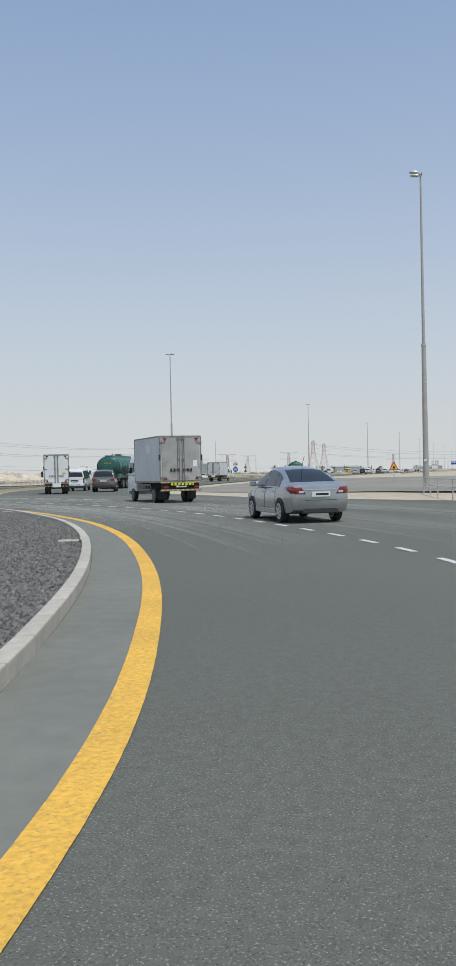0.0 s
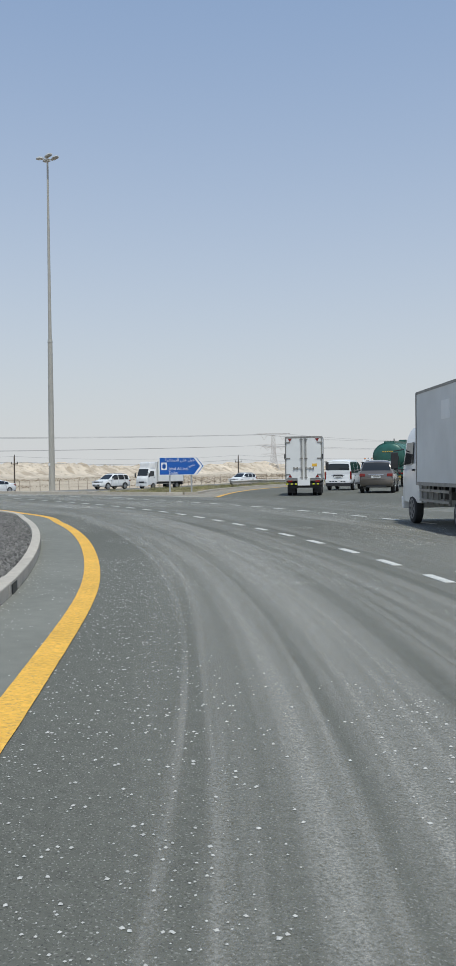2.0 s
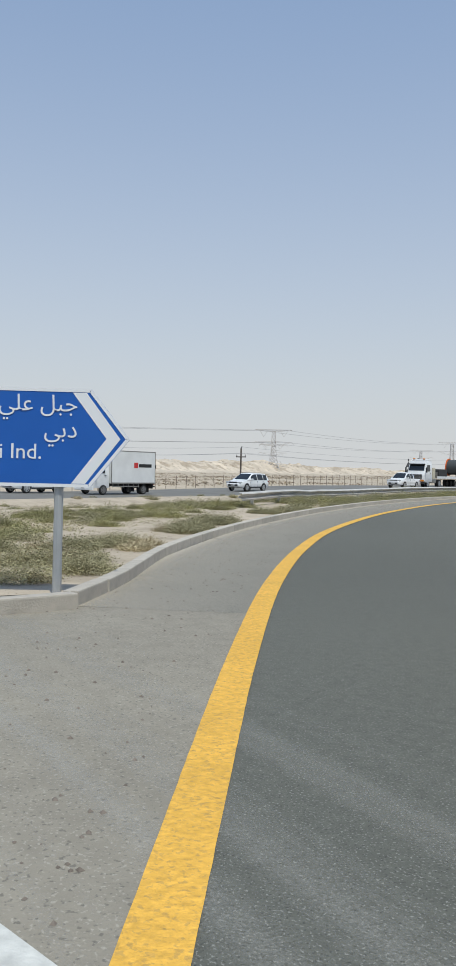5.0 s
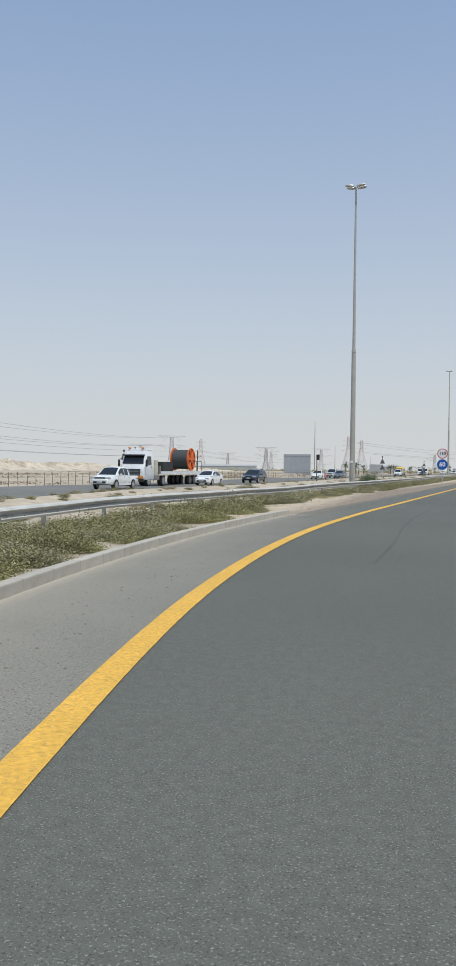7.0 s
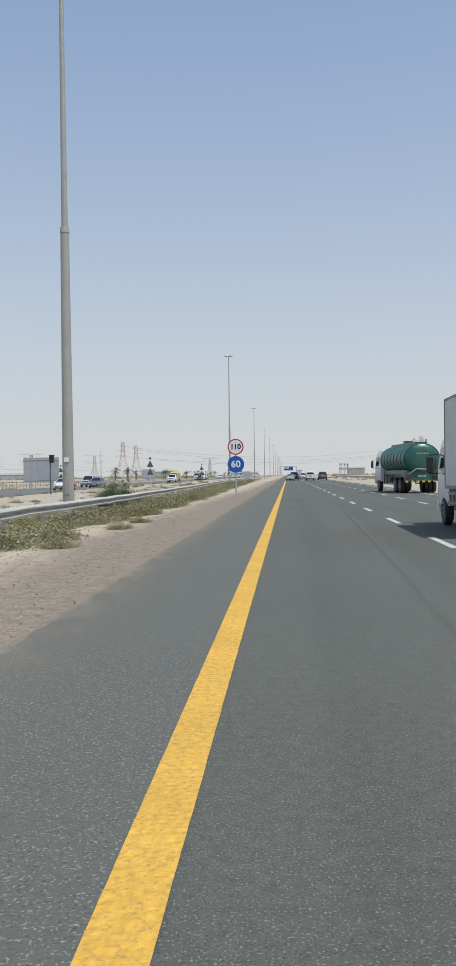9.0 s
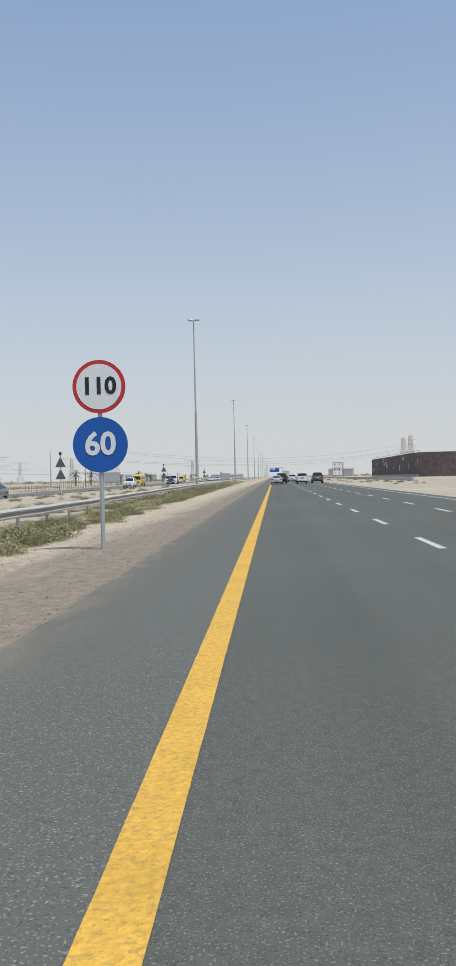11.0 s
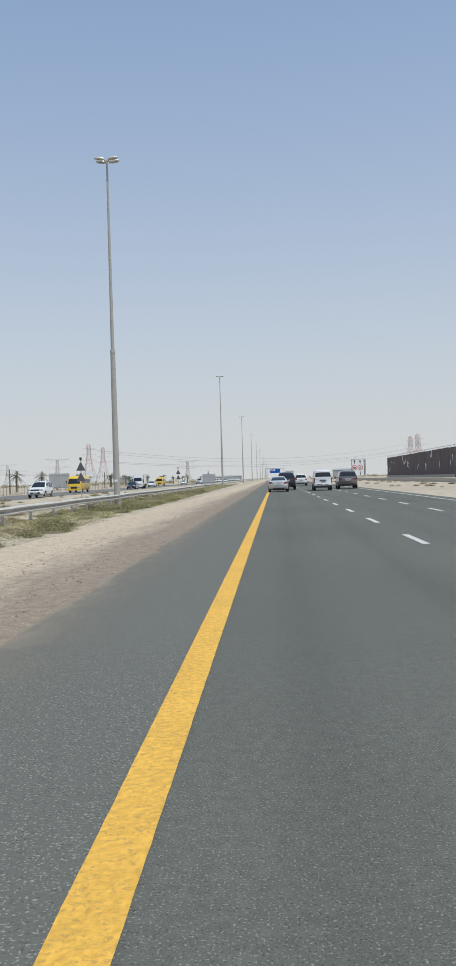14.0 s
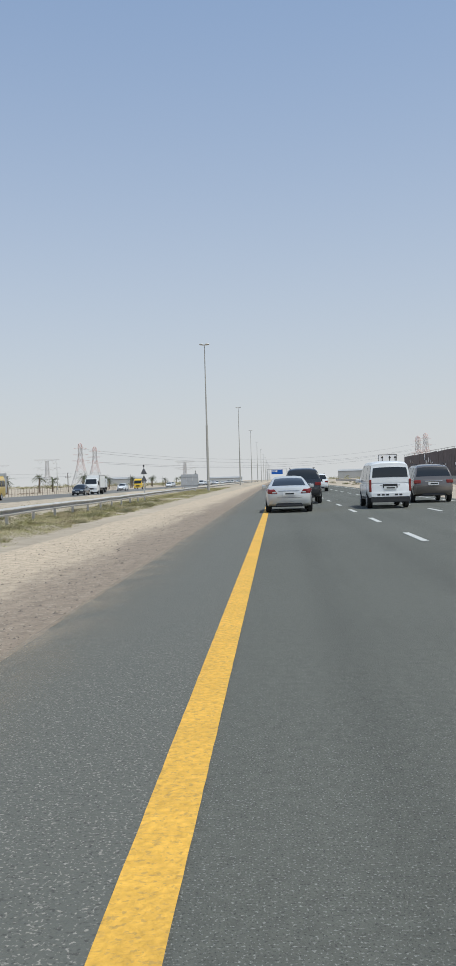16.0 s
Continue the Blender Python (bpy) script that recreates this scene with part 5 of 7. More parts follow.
    truck_cab(v, 5.2, 2.45, WHITEP, 0.75, 2.25, 2.0)
    return v


def flatbed_truck(label, m):
    """A tractor and flat trailer; its origin is under the front axle."""
    v = thing("flatbed_truck", label, "truck", m)
    truck_cab(v, -1.1, 2.45, WHITEP, 0.62, 2.75, 2.35)
    part("roof_deflector", boxes((-1.05, 1.05, -1.0, 0.3, 3.3, 3.55), bevel=0.1), WHITEP, v)
    part("bumper_band", boxes((-1.15, 1.15, 1.28, 1.33, 0.75, 0.95)), AMBER, v, "yellowish bumper lamps")
    g = part("wide_grille", boxes((-0.85, 0.85, 1.22, 1.30, 1.02, 1.62), bevel=0.02), TRIM, v)
    for k in range(4):
        part("grille_slat", boxes((-0.80, 0.80, 1.30, 1.325, 1.08 + k * 0.135, 1.13 + k * 0.135)), BOXFRAME, g)
    part("sun_visor", boxes((-1.1, 1.1, 0.78, 1.12, 2.86, 2.98), bevel=0.03), TRIM, v, "dark sun visor")
    part("step_bumper", boxes((-1.2, 1.2, 1.05, 1.36, 0.42, 0.74), bevel=0.04), CHASSIS, v, "dark lower bumper")
    for s in (-1, 1):
        part("roof_lamp", boxes((*sorted((s * 0.55, s * 0.8)), 0.2, 0.42, 3.55, 3.66), bevel=0.02), AMBER, v)
        part("fuel_tank", boxes((*sorted((s * 0.62, s * 1.15)), -2.6, -1.25, 0.55, 1.05), bevel=0.08), BOXFRAME, v)
    part("chassis", boxes((-0.5, -0.36, -5.5, 1.0, 0.7, 1.0), (0.36, 0.5, -5.5, 1.0, 0.7, 1.0)), CHASSIS, v)
    part("exhaust_stack", tubes(((0.9, -1.35, 1.0), (0.9, -1.35, 3.7), 0.07)), CHASSIS, v)
    part("tool_box", boxes((-1.1, 1.1, -2.3, -1.5, 1.05, 2.5), bevel=0.03), mat("cream_box_paint", (0.55, 0.5, 0.38), 0.6, var=0.1), v)
    part("trailer_deck", boxes((-1.25, 1.25, -14.5, -2.6, 1.25, 1.42), bevel=0.02), BOXFRAME, v)
    part("side_board", boxes((1.25, 1.28, -14.5, -2.6, 1.12, 1.42), (-1.28, -1.25, -14.5, -2.6, 1.12, 1.42)), WHITEP, v)
    part("headboard", boxes((-1.2, 1.2, -2.75, -2.65, 1.42, 1.95)), BOXFRAME, v)
    part("crate", boxes((-0.9, 0.9, -6.6, -4.0, 1.42, 2.35), bevel=0.03), CHASSIS, v, "dark steel crate")
    part("end_stakes", tubes(*[((x, -14.3, 1.42), (x, -14.3, 2.5), 0.03) for x in (-1.1, -0.5, 0, 0.5, 1.1)], ((-1.1, -14.3, 2.5), (1.1, -14.3, 2.5), 0.03), ((-1.1, -14.3, 1.95), (1.1, -14.3, 1.95), 0.03)), BOXFRAME, v)
    for s in (-1, 1):
        wheel(v, s * 1.02, 0, 0.5, 0.3, RIM)
        for y in (-3.4,):
            wheel(v, s * 0.98, y, 0.5, 0.5, RIM)
        for y in (-10.6, -11.9, -13.2):
            wheel(v, s * 0.98, y, 0.5, 0.5, TRUCKRIM)
    return v


def cable_drum(m):
    v = thing("cable_drum", "orange steel cable drum wound with black cable on the trailer", "cable drum", m)
    for s in (-1, 1):
        bm = bmesh.new()
        n = 32
        rings = []
        for r, x in ((1.1, -0.05), (1.2, -0.05), (1.2, 0.05), (1.1, 0.05)):
            rings.append([(s * 0.95 + x, math.cos(2 * math.pi * i / n) * r, math.sin(2 * math.pi * i / n) * r + 1.2) for i in range(n)])
        loft(bm, rings + [rings[0]], cap=False)
        fl = part("flange", bm, DRUMORANGE, v)
        for k in range(6):
            a = math.pi * k / 3
            part("spoke", tubes(((s * 0.97, 0, 1.2), (s * 0.97, math.cos(a) * 1.12, 1.2 + math.sin(a) * 1.12), 0.09), n=6), DRUMORANGE, fl)
        part("hub", disc(bmesh.new(), (s * 0.95, 0, 1.2), 0.3, (1, 0, 0), 0.24) , DRUMORANGE, fl)
        part("web_plate", disc(bmesh.new(), (s * 0.90, 0, 1.2), 1.12, (1, 0, 0), 0.03, 32), DRUMORANGE, fl)
    bm = bmesh.new()
    disc(bm, (0, 0, 1.2), 1.02, (1, 0, 0), 1.78, 32)
    part("wound_cable", bm, WOUND, v)


def bus(label, m, group=""):
    v = thing("minibus", label, "bus", m, group)
    w = 1.05
    bm = bmesh.new()
    rings = []
    for y, zt, zb, k in ((-3.5, 2.45, 0.5, 0.95), (-3.4, 2.62, 0.4, 1), (2.6, 2.62, 0.38, 1), (3.15, 2.3, 0.4, 0.98), (3.45, 1.35, 0.42, 0.95), (3.52, 1.1, 0.5, 0.9)):
        half = [(w * k * 0.95, zb), (w * k, zb + 0.2), (w * k, zb + (zt - zb) * 0.5), (w * k * 0.96, zb + (zt - zb) * 0.85), (w * k * 0.82, zt)]
        rings.append([(x, y, z) for x, z in half] + [(-x, y, z) for x, z in half[::-1]])
    loft(bm, rings)
    part("body", bm, BUSYELLOW, v, smooth=True)
    part("windscreen", pane(bmesh.new(), (-0.95, 3.42, 1.4), (0.95, 3.42, 1.4), (0.82, 3.12, 2.25), (-0.82, 3.12, 2.25), (0, 1, 0.3), 0.04), GLASS, v)
    for s in (-1, 1):
        for k in range(5):
            y = -3.2 + k * 1.18
            part("side_window", pane(bmesh.new(), (s * w, y, 1.5), (s * w, y + 1.08, 1.5), (s * w * 0.975, y + 1.08, 2.15), (s * w * 0.975, y, 2.15), (s, 0, 0.05), 0.02), GLASS, v)
        lamp_block(v, "head_lamp", *sorted((s * 0.55, s * 0.88)), 3.4, 3.54, 0.75, 0.98, CLEAR)
        for y in (-2.0, 2.0):
            wheel(v, s * 0.95, y, 0.39, 0.24)
        part("mirror", boxes((*sorted((s * 1.12, s * 1.28)), 3.3, 3.36, 1.5, 1.9), bevel=0.02), TRIM, v)
    part("grille", boxes((-0.5, 0.5, 3.48, 3.54, 0.62, 0.95), bevel=0.02), TRIM, v)
    part("bumper", boxes((-1.0, 1.0, 3.4, 3.6, 0.36, 0.6), bevel=0.04), BUSYELLOW, v)
    return v


# the junction
NW = (-0.54, 0.842)
silver_saloon = sedan("silver saloon car with hubcaps and red tail lamps", turned(46.3, -93.9, 0, NW), SILVER, 4.46, 1.70, 1.50)
part("aerial", tubes(((0, -0.75, 1.47), (0.0, -1.0, 1.78), 0.006)), TRIM, silver_saloon)
box_truck("box truck with stained aluminium doors and chevron board", turned(36.6, -78.8, 0, (-0.643, 0.766)), 2.06, 4.3, 0.96, 2.2, BOXPANEL, BOXDIRTY, BOXFRAME, WHITEP)
box_truck("small white box truck with yellow striped bumper", turned(18.2, -57.4, 0, (-0.5, 0.866)), 1.90, 3.9, 0.82, 2.25, BOXWHITE, BOXWHITE, BOXFRAME, WHITEP, worn=False)
suv("dark brown SUV on the slip road", turned(19.3, -51.0, 0, (-0.38, 0.925)), BROWNP)
suv("white SUV with a spare wheel on its tailgate", turned(22.6, -47.3, 0, (-0.33, 0.94)), WHITEP, 4.7, 1.88, 1.85, spare=True)
van("white panel van on the slip road", turned(14.0, -45.8, 0, (-0.33, 0.94)), WHITEP)
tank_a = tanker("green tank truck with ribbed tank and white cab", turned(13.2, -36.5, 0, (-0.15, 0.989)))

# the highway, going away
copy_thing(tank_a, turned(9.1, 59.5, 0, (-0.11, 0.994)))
box_truck("white box truck in the second lane", turned(5.45, 18.6, 0, (0, 1)), 2.1, 4.4, 0.96, 2.2, BOXPANEL, BOXPANEL, BOXFRAME, WHITEP, worn=False)
lead = sedan("pale silver luxury saloon car ahead in the lane", turned(0.95, 182.5, 0, (0, 1)), PALESILVER, 5.05, 1.86, 1.46)
suv("large black SUV in the fast lane", turned(1.85, 193.5, 0, (0, 1)), BLACKP, 5.1, 1.97, 1.9, 0.40)
suv("white SUV further ahead in the second lane", turned(4.55, 232, 0, (0, 1)), WHITEP, 4.7, 1.88, 1.75)
van("white passenger van with arrow reflector board", turned(5.15, 184.0, 0, (0, 1)), WHITEP)
suv("brown-grey SUV in the third lane", turned(8.0, 190.0, 0, (0, 1)), BROWNP, 5.0, 1.95, 1.85)
sedan("white saloon car far ahead", turned(5.0, 262, 0, (0, 1)), WHITEP)
sedan("grey saloon car far ahead", turned(1.8, 330, 0, (0, 1)), GREYP)
box_truck("red-topped lorry far ahead", turned(5.0, 350, 0, (0, 1)), 2.1, 4.4, 0.96, 2.2, BOXWHITE, BOXWHITE, BOXFRAME, WHITEP, worn=False)

# the opposite carriageway, coming nearer
S_ = (0, -1)


def taxi_paint():
    """White paint that turns red over the rear half of the body."""
    m = paint("taxi_paint", (0.78, 0.77, 0.72), 0.3)
    nt = m.node_tree
    b = nt.nodes["Principled BSDF"]
    tc, sp = nt.nodes.new("ShaderNodeTexCoord"), nt.nodes.new("ShaderNodeSeparateXYZ")
    nt.links.new(tc.outputs["Object"], sp.inputs[0])
    mr = nt.nodes.new("ShaderNodeMapRange")
    mr.inputs["From Min"].default_value, mr.inputs["From Max"].default_value = 0.12, 0.08
    nt.links.new(sp.outputs["Y"], mr.inputs["Value"])
    mx = nt.nodes.new("ShaderNodeMix")
    mx.data_type = "RGBA"
    nt.links.new(mr.outputs[0], mx.inputs["Factor"])
    nt.links.new(b.inputs["Base Color"].links[0].from_socket, mx.inputs["A"])
    mx.inputs["B"].default_value = (0.55, 0.04, 0.03, 1)
    nt.links.new(mx.outputs["Result"], b.inputs["Base Color"])
    return m


def oncoming(x, y):
    return turned(x, y, far_z(y), S_)


suv("white compact SUV on the far carriageway", oncoming(-29.5, 1.5), WHITEP, 4.6, 1.85, 1.68, 0.35)
box_truck("white delivery truck with a red mark on its side", oncoming(-30.0, -13.2), 2.2, 4.9, 0.85, 2.5, BOXWHITE, BOXWHITE, BOXFRAME, WHITEP, worn=False, marks=True)
suv("large white SUV on the far carriageway", oncoming(-33.4, -20.5), WHITEP, 5.1, 1.97, 1.92, 0.4)
pickup("white pickup truck with four doors", oncoming(-26.0, 27.0), WHITEP)
flatbed_truck("white lorry with a flat trailer", oncoming(-29.5, 39.0))
cable_drum(pose(-29.5, 50.5, far_z(50) + 1.42))
sedan("white saloon car on the far carriageway", oncoming(-25.4, 47.5), WHITEP)
suv("dark blue coupe SUV on the far carriageway", oncoming(-25.6, 64), NAVYP, 4.8, 1.95, 1.62, 0.38)
sedan("white saloon car near the blue sign", oncoming(-33.5, -38), WHITEP, 4.8, 1.84, 1.46)
sedan("white saloon car passing the junction", oncoming(-30.2, -52), WHITEP, 4.8, 1.84, 1.46)
taxi = sedan("white taxi saloon with red rear flanks and roof sign", oncoming(-26.0, 101), taxi_paint(), 4.85, 1.84, 1.46)
part("roof_sign", boxes((-0.28, 0.28, -0.12, 0.06, 1.45, 1.58), bevel=0.02), BUSYELLOW, taxi)
sedan("grey saloon car on the far carriageway", oncoming(-26.5, 121), GREYP)
pickup("silver pickup truck on the far carriageway", oncoming(-30.0, 131), PALESILVER)
suv("white SUV nearing on the far carriageway", oncoming(-26, 197), WHITEP, 4.8, 1.9, 1.85)
bus_a = bus("yellow school minibus on the far carriageway", oncoming(-30.5, 236), "yellow minibuses")
sedan("dark saloon car beside the minibus", oncoming(-26.2, 262), NAVYP)
box_truck("white light lorry on the far carriageway", oncoming(-26.5, 252 + 22), 2.0, 3.8, 0.9, 1.9, BOXWHITE, BOXWHITE, BOXFRAME, WHITEP, worn=False)
box_truck("small white lorry with a low load box", oncoming(-30.5, 296), 2.0, 3.6, 0.9, 1.6, BOXWHITE, BOXWHITE, BOXFRAME, WHITEP, worn=False)
sedan("white hatchback on the far carriageway", oncoming(-30.5, 318), WHITEP)
copy_thing(bus_a, oncoming(-34.5, 365))
far_car = sedan("white saloon car far off on the highway", oncoming(-30, 390), WHITEP, group="distant cars")
far_suv = suv("white SUV far off on the highway", oncoming(-26.5, 410), WHITEP, group="distant cars")
for i, (x, y) in enumerate([(-34, 430), (-26.5, 455), (-30, 470), (-34, 500), (-26, 530), (-30, 560), (-34, 600), (-27, 640), (-30, 447), (-26.3, 487), (-30.2, 515), (-34, 540), (-26.5, 575), (-33.8, 622), (-30, 655), (-26.4, 672), (-34, 690), (-30, 712), (-26.5, 735), (-30.4, 760), (-34, 790), (-27, 815), (-30, 850), (-34, 900)]):
    copy_thing((far_car, far_suv)[i % 2], oncoming(x, y))

# ---- signs ----
def text_mesh(name, body, size, material, align="CENTER", bold=0.0):
    cu = bpy.data.curves.new(name, "FONT")
    cu.body, cu.size, cu.align_x, cu.align_y = body, size, align, "CENTER"
    cu.extrude, cu.offset = 0.003, bold
    cu.resolution_u = 3
    ob = bpy.data.objects.new(name, cu)
    scene.collection.objects.link(ob)
    bpy.context.view_layer.update()
    me = bpy.data.meshes.new_from_object(ob.evaluated_get(bpy.context.evaluated_depsgraph_get()))
    bpy.data.objects.remove(ob)
    me.name = name
    me.materials.clear()
    me.materials.append(material)
    return me


def lettering(parent, name, body, size, material, x, y, z, align="CENTER"):
    """Upright lettering on a face that looks towards -y."""
    return share(name, text_mesh(name, body, size, material, align), parent, pose(x, y, z, 90, 0, 0))


def poly_plate(pts, y0, y1):
    bm = bmesh.new()
    a = [bm.verts.new((x, y0, z)) for x, z in pts]
    b = [bm.verts.new((x, y1, z)) for x, z in pts]
    bm.faces.new(a)
    bm.faces.new(b[::-1])
    n = len(pts)
    for i in range(n):
        j = (i + 1) % n
        bm.faces.new((a[j], a[i], b[i], b[j]))
    return bm


def direction_sign():
    s = thing("direction_sign", "blue arrow-shaped direction sign with white lettering", "road sign", pose(8.60, -58.25, 0.06, 0, 0, 40))
    W, z0, z1 = 2.66, 1.06, 2.12
    zm = (z0 + z1) / 2
    board = [(0, z0), (W - 0.42, z0), (W, zm), (W - 0.42, z1), (0, z1)]
    part("panel", poly_plate(board, -0.02, 0.02), SIGNBLUE, s, "blue panel")
    rim = bmesh.new()
    e = 0.035
    for (xa, za), (xb, zb) in zip(board, board[1:] + board[:1]):
        d = Vector((xb - xa, 0, zb - za)).normalized() * e
        nx, nz = -d.z, d.x
        pane(rim, (xa, -0.02, za), (xb, -0.02, zb), (xb + nx - d.x * 0.6, -0.02, zb + nz - d.z * 0.6), (xa + nx + d.x * 0.6, -0.02, za + nz + d.z * 0.6), (0, -1, 0), 0.004)
    part("border", rim, SIGNWHITE, s)
    chev = bmesh.new()
    for sg in (1, -1):
        pane(chev, (W - 0.62, -0.02, zm + sg * (zm - z0 - 0.04)), (W - 0.47, -0.02, zm + sg * (zm - z0 - 0.04)), (W - 0.10, -0.02, zm), (W - 0.25, -0.02, zm), (0, -1, 0), 0.004)
    part("chevron", chev, SIGNWHITE, s, "white chevron")
    part("emblem", boxes((0.12, 0.46, -0.027, -0.021, zm - 0.22, zm + 0.22)), SIGNWHITE, s, "white square emblem")
    part("emblem_bars", boxes((0.19, 0.39, -0.032, -0.028, zm - 0.10, zm + 0.10), (0.25, 0.33, -0.032, -0.028, zm - 0.16, zm + 0.16)), SIGNBLUE, s)
    lettering(s, "lettering", "Jabal Ali Ind.", 0.235, SIGNWHITE, 0.56, -0.024, zm - 0.16, "LEFT")
    lettering(s, "lettering", "Dubai", 0.235, SIGNWHITE, 0.56, -0.024, zm - 0.40, "LEFT")
    # Arabic in joined letter shapes, written from its last letter to its first
    def arabic(codes):
        return "".join(chr(c) for c in reversed(codes))
    jabal_ali = arabic([0xFE9F, 0xFE92, 0xFEDE, 0x20, 0xFECB, 0xFEE0, 0xFEF2, 0x20, 0xFE8D, 0xFEDF, 0xFEBC, 0xFEE8, 0xFE8E, 0xFECB, 0xFEF4, 0xFE94])
    dubai = arabic([0xFEA9, 0xFE91, 0xFEF2])
    lettering(s, "lettering", jabal_ali, 0.245, SIGNWHITE, 2.10, -0.024, zm + 0.36, "RIGHT")
    lettering(s, "lettering", dubai, 0.245, SIGNWHITE, 2.10, -0.024, zm + 0.08, "RIGHT")
    for x in (0.62, 1.9):
        part("post", tubes(((x, 0.06, -0.4), (x, 0.06, z1 - 0.1), 0.05)), GALV, s, smooth=True)
    part("bracket", boxes((0.1, W - 0.6, 0.02, 0.05, z0 + 0.2, z0 + 0.26), (0.1, W - 0.6, 0.02, 0.05, z1 - 0.26, z1 - 0.2)), GALV, s)


direction_sign()


def speed_sign(x, y, rz=0.0):
    s = thing("speed_sign", "round speed signs, red-ringed 110 above blue 60", "road sign", pose(x, y, ground_z(x, y), 0, 0, rz))
    zt, zb, r = 3.25, 2.12, 0.52
    bm = bmesh.new()
    disc(bm, (0, 0, zt), r, (0, 1, 0), 0.02, 36)
    a = part("upper_disc", bm, SIGNRED, s, "red ring")
    bm = bmesh.new()
    disc(bm, (0, -0.014, zt), r * 0.85, (0, 1, 0), 0.006, 36)
    part("upper_face", bm, SIGNWHITE, a)
    share("lettering", text_mesh("lettering", "110", 0.46, SIGNBLACK, bold=0.014), a, pose(0, -0.021, zt, 90, 0, 0))
    bm = bmesh.new()
    disc(bm, (0, 0, zb), r + 0.02, (0, 1, 0), 0.02, 36)
    b = part("lower_disc", bm, SIGNBLUE, s, "blue disc")
    share("lettering", text_mesh("lettering", "60", 0.62, SIGNWHITE, bold=0.016), b, pose(0, -0.015, zb, 90, 0, 0))
    part("post", tubes(((0, 0.05, -0.4), (0, 0.05, 3.6), 0.045)), GALV, s, smooth=True)
    return s


speed_sign(-2.85, 55.7)


def lane_sign(x, y):
    s = thing("lane_sign", "white lane sign with two red rings and black arrows", "road sign", pose(x, y, ground_z(x, y)))
    W, z0, z1 = 3.1, 1.2, 5.0
    part("panel", boxes((-W / 2, W / 2, -0.04, 0.04, z0, z1), bevel=0.02), SIGNWHITE, s)
    part("border", boxes((-W / 2, W / 2, -0.05, -0.041, z0, z0 + 0.08), (-W / 2, W / 2, -0.05, -0.041, z1 - 0.08, z1), (-W / 2, -W / 2 + 0.08, -0.05, -0.041, z0 + 0.08, z1 - 0.08), (W / 2 - 0.08, W / 2, -0.05, -0.041, z0 + 0.08, z1 - 0.08)), SIGNBLACK, s)
    for x in (-0.9, 0.35):
        bm = bmesh.new()
        disc(bm, (x, -0.045, 3.1), 0.58, (0, 1, 0), 0.02, 32)
        a = part("ring", bm, SIGNRED, s)
        bm = bmesh.new()
        disc(bm, (x, -0.06, 3.1), 0.46, (0, 1, 0), 0.012, 32)
        part("ring_face", bm, SIGNWHITE, a)
        part("ring_bars", boxes((x - 0.3, x + 0.3, -0.072, -0.067, 3.1, 3.26), (x - 0.26, x + 0.26, -0.072, -0.067, 2.88, 3.02)), SIGNBLACK, a)
        bm = boxes((x - 0.07, x + 0.07, -0.05, -0.041, 3.95, 4.5), (x - 0.07, x + 0.07, -0.05, -0.041, 1.4, 2.25))
        pane(bm, (x - 0.22, -0.041, 4.4), (x + 0.22, -0.041, 4.4), (x + 0.01, -0.041, 4.82), (x - 0.01, -0.041, 4.82), (0, -1, 0))
        part("arrow", bm, SIGNBLACK, s)
    bm = boxes((1.18, 1.32, -0.05, -0.041, 1.4, 4.5))
    pane(bm, (1.03, -0.041, 4.4), (1.47, -0.041, 4.4), (1.26, -0.041, 4.82), (1.24, -0.041, 4.82), (0, -1, 0))
    part("arrow", bm, SIGNBLACK, s)
    for x in (-1.1, 1.1):
        part("post", tubes(((x, 0.1, -0.5), (x, 0.1, z1 - 0.2), 0.08)), GALV, s)


lane_sign(19.2, 292)


def warning_sign(x, y, z, k=0.8):
    """Two warning triangles, seen from behind, one above the other on a post with a lamp."""
    s = thing("warning_sign", "two triangular warning signs on a post seen from behind", "road sign", pose(x, y, z), "warning signs")
    for z0 in (1.75, 2.75):
        part("triangle", poly_plate([(-0.55 * k, z0), (0.55 * k, z0), (0.06, z0 + 0.95 * k), (-0.06, z0 + 0.95 * k)], -0.02, 0.02), DARKBACK, s, "dark back of a triangle")
    part("post", tubes(((0, 0.05, -0.5), (0, 0.05, 3.95), 0.05)), GALV, s)
    part("beacon", boxes((-0.1, 0.1, -0.06, 0.1, 3.75, 4.0), bevel=0.03), TRIM, s)
    return s


w0 = warning_sign(-17.1, 109.6, ground_z(-17.1, 109.6))
for x, y in ((-17.6, 180.6), (-39.5, 150), (-17.5, 262), (-18.2, 345), (-41, 60)):
    copy_thing(w0, pose(x, y, ground_z(x, y)))


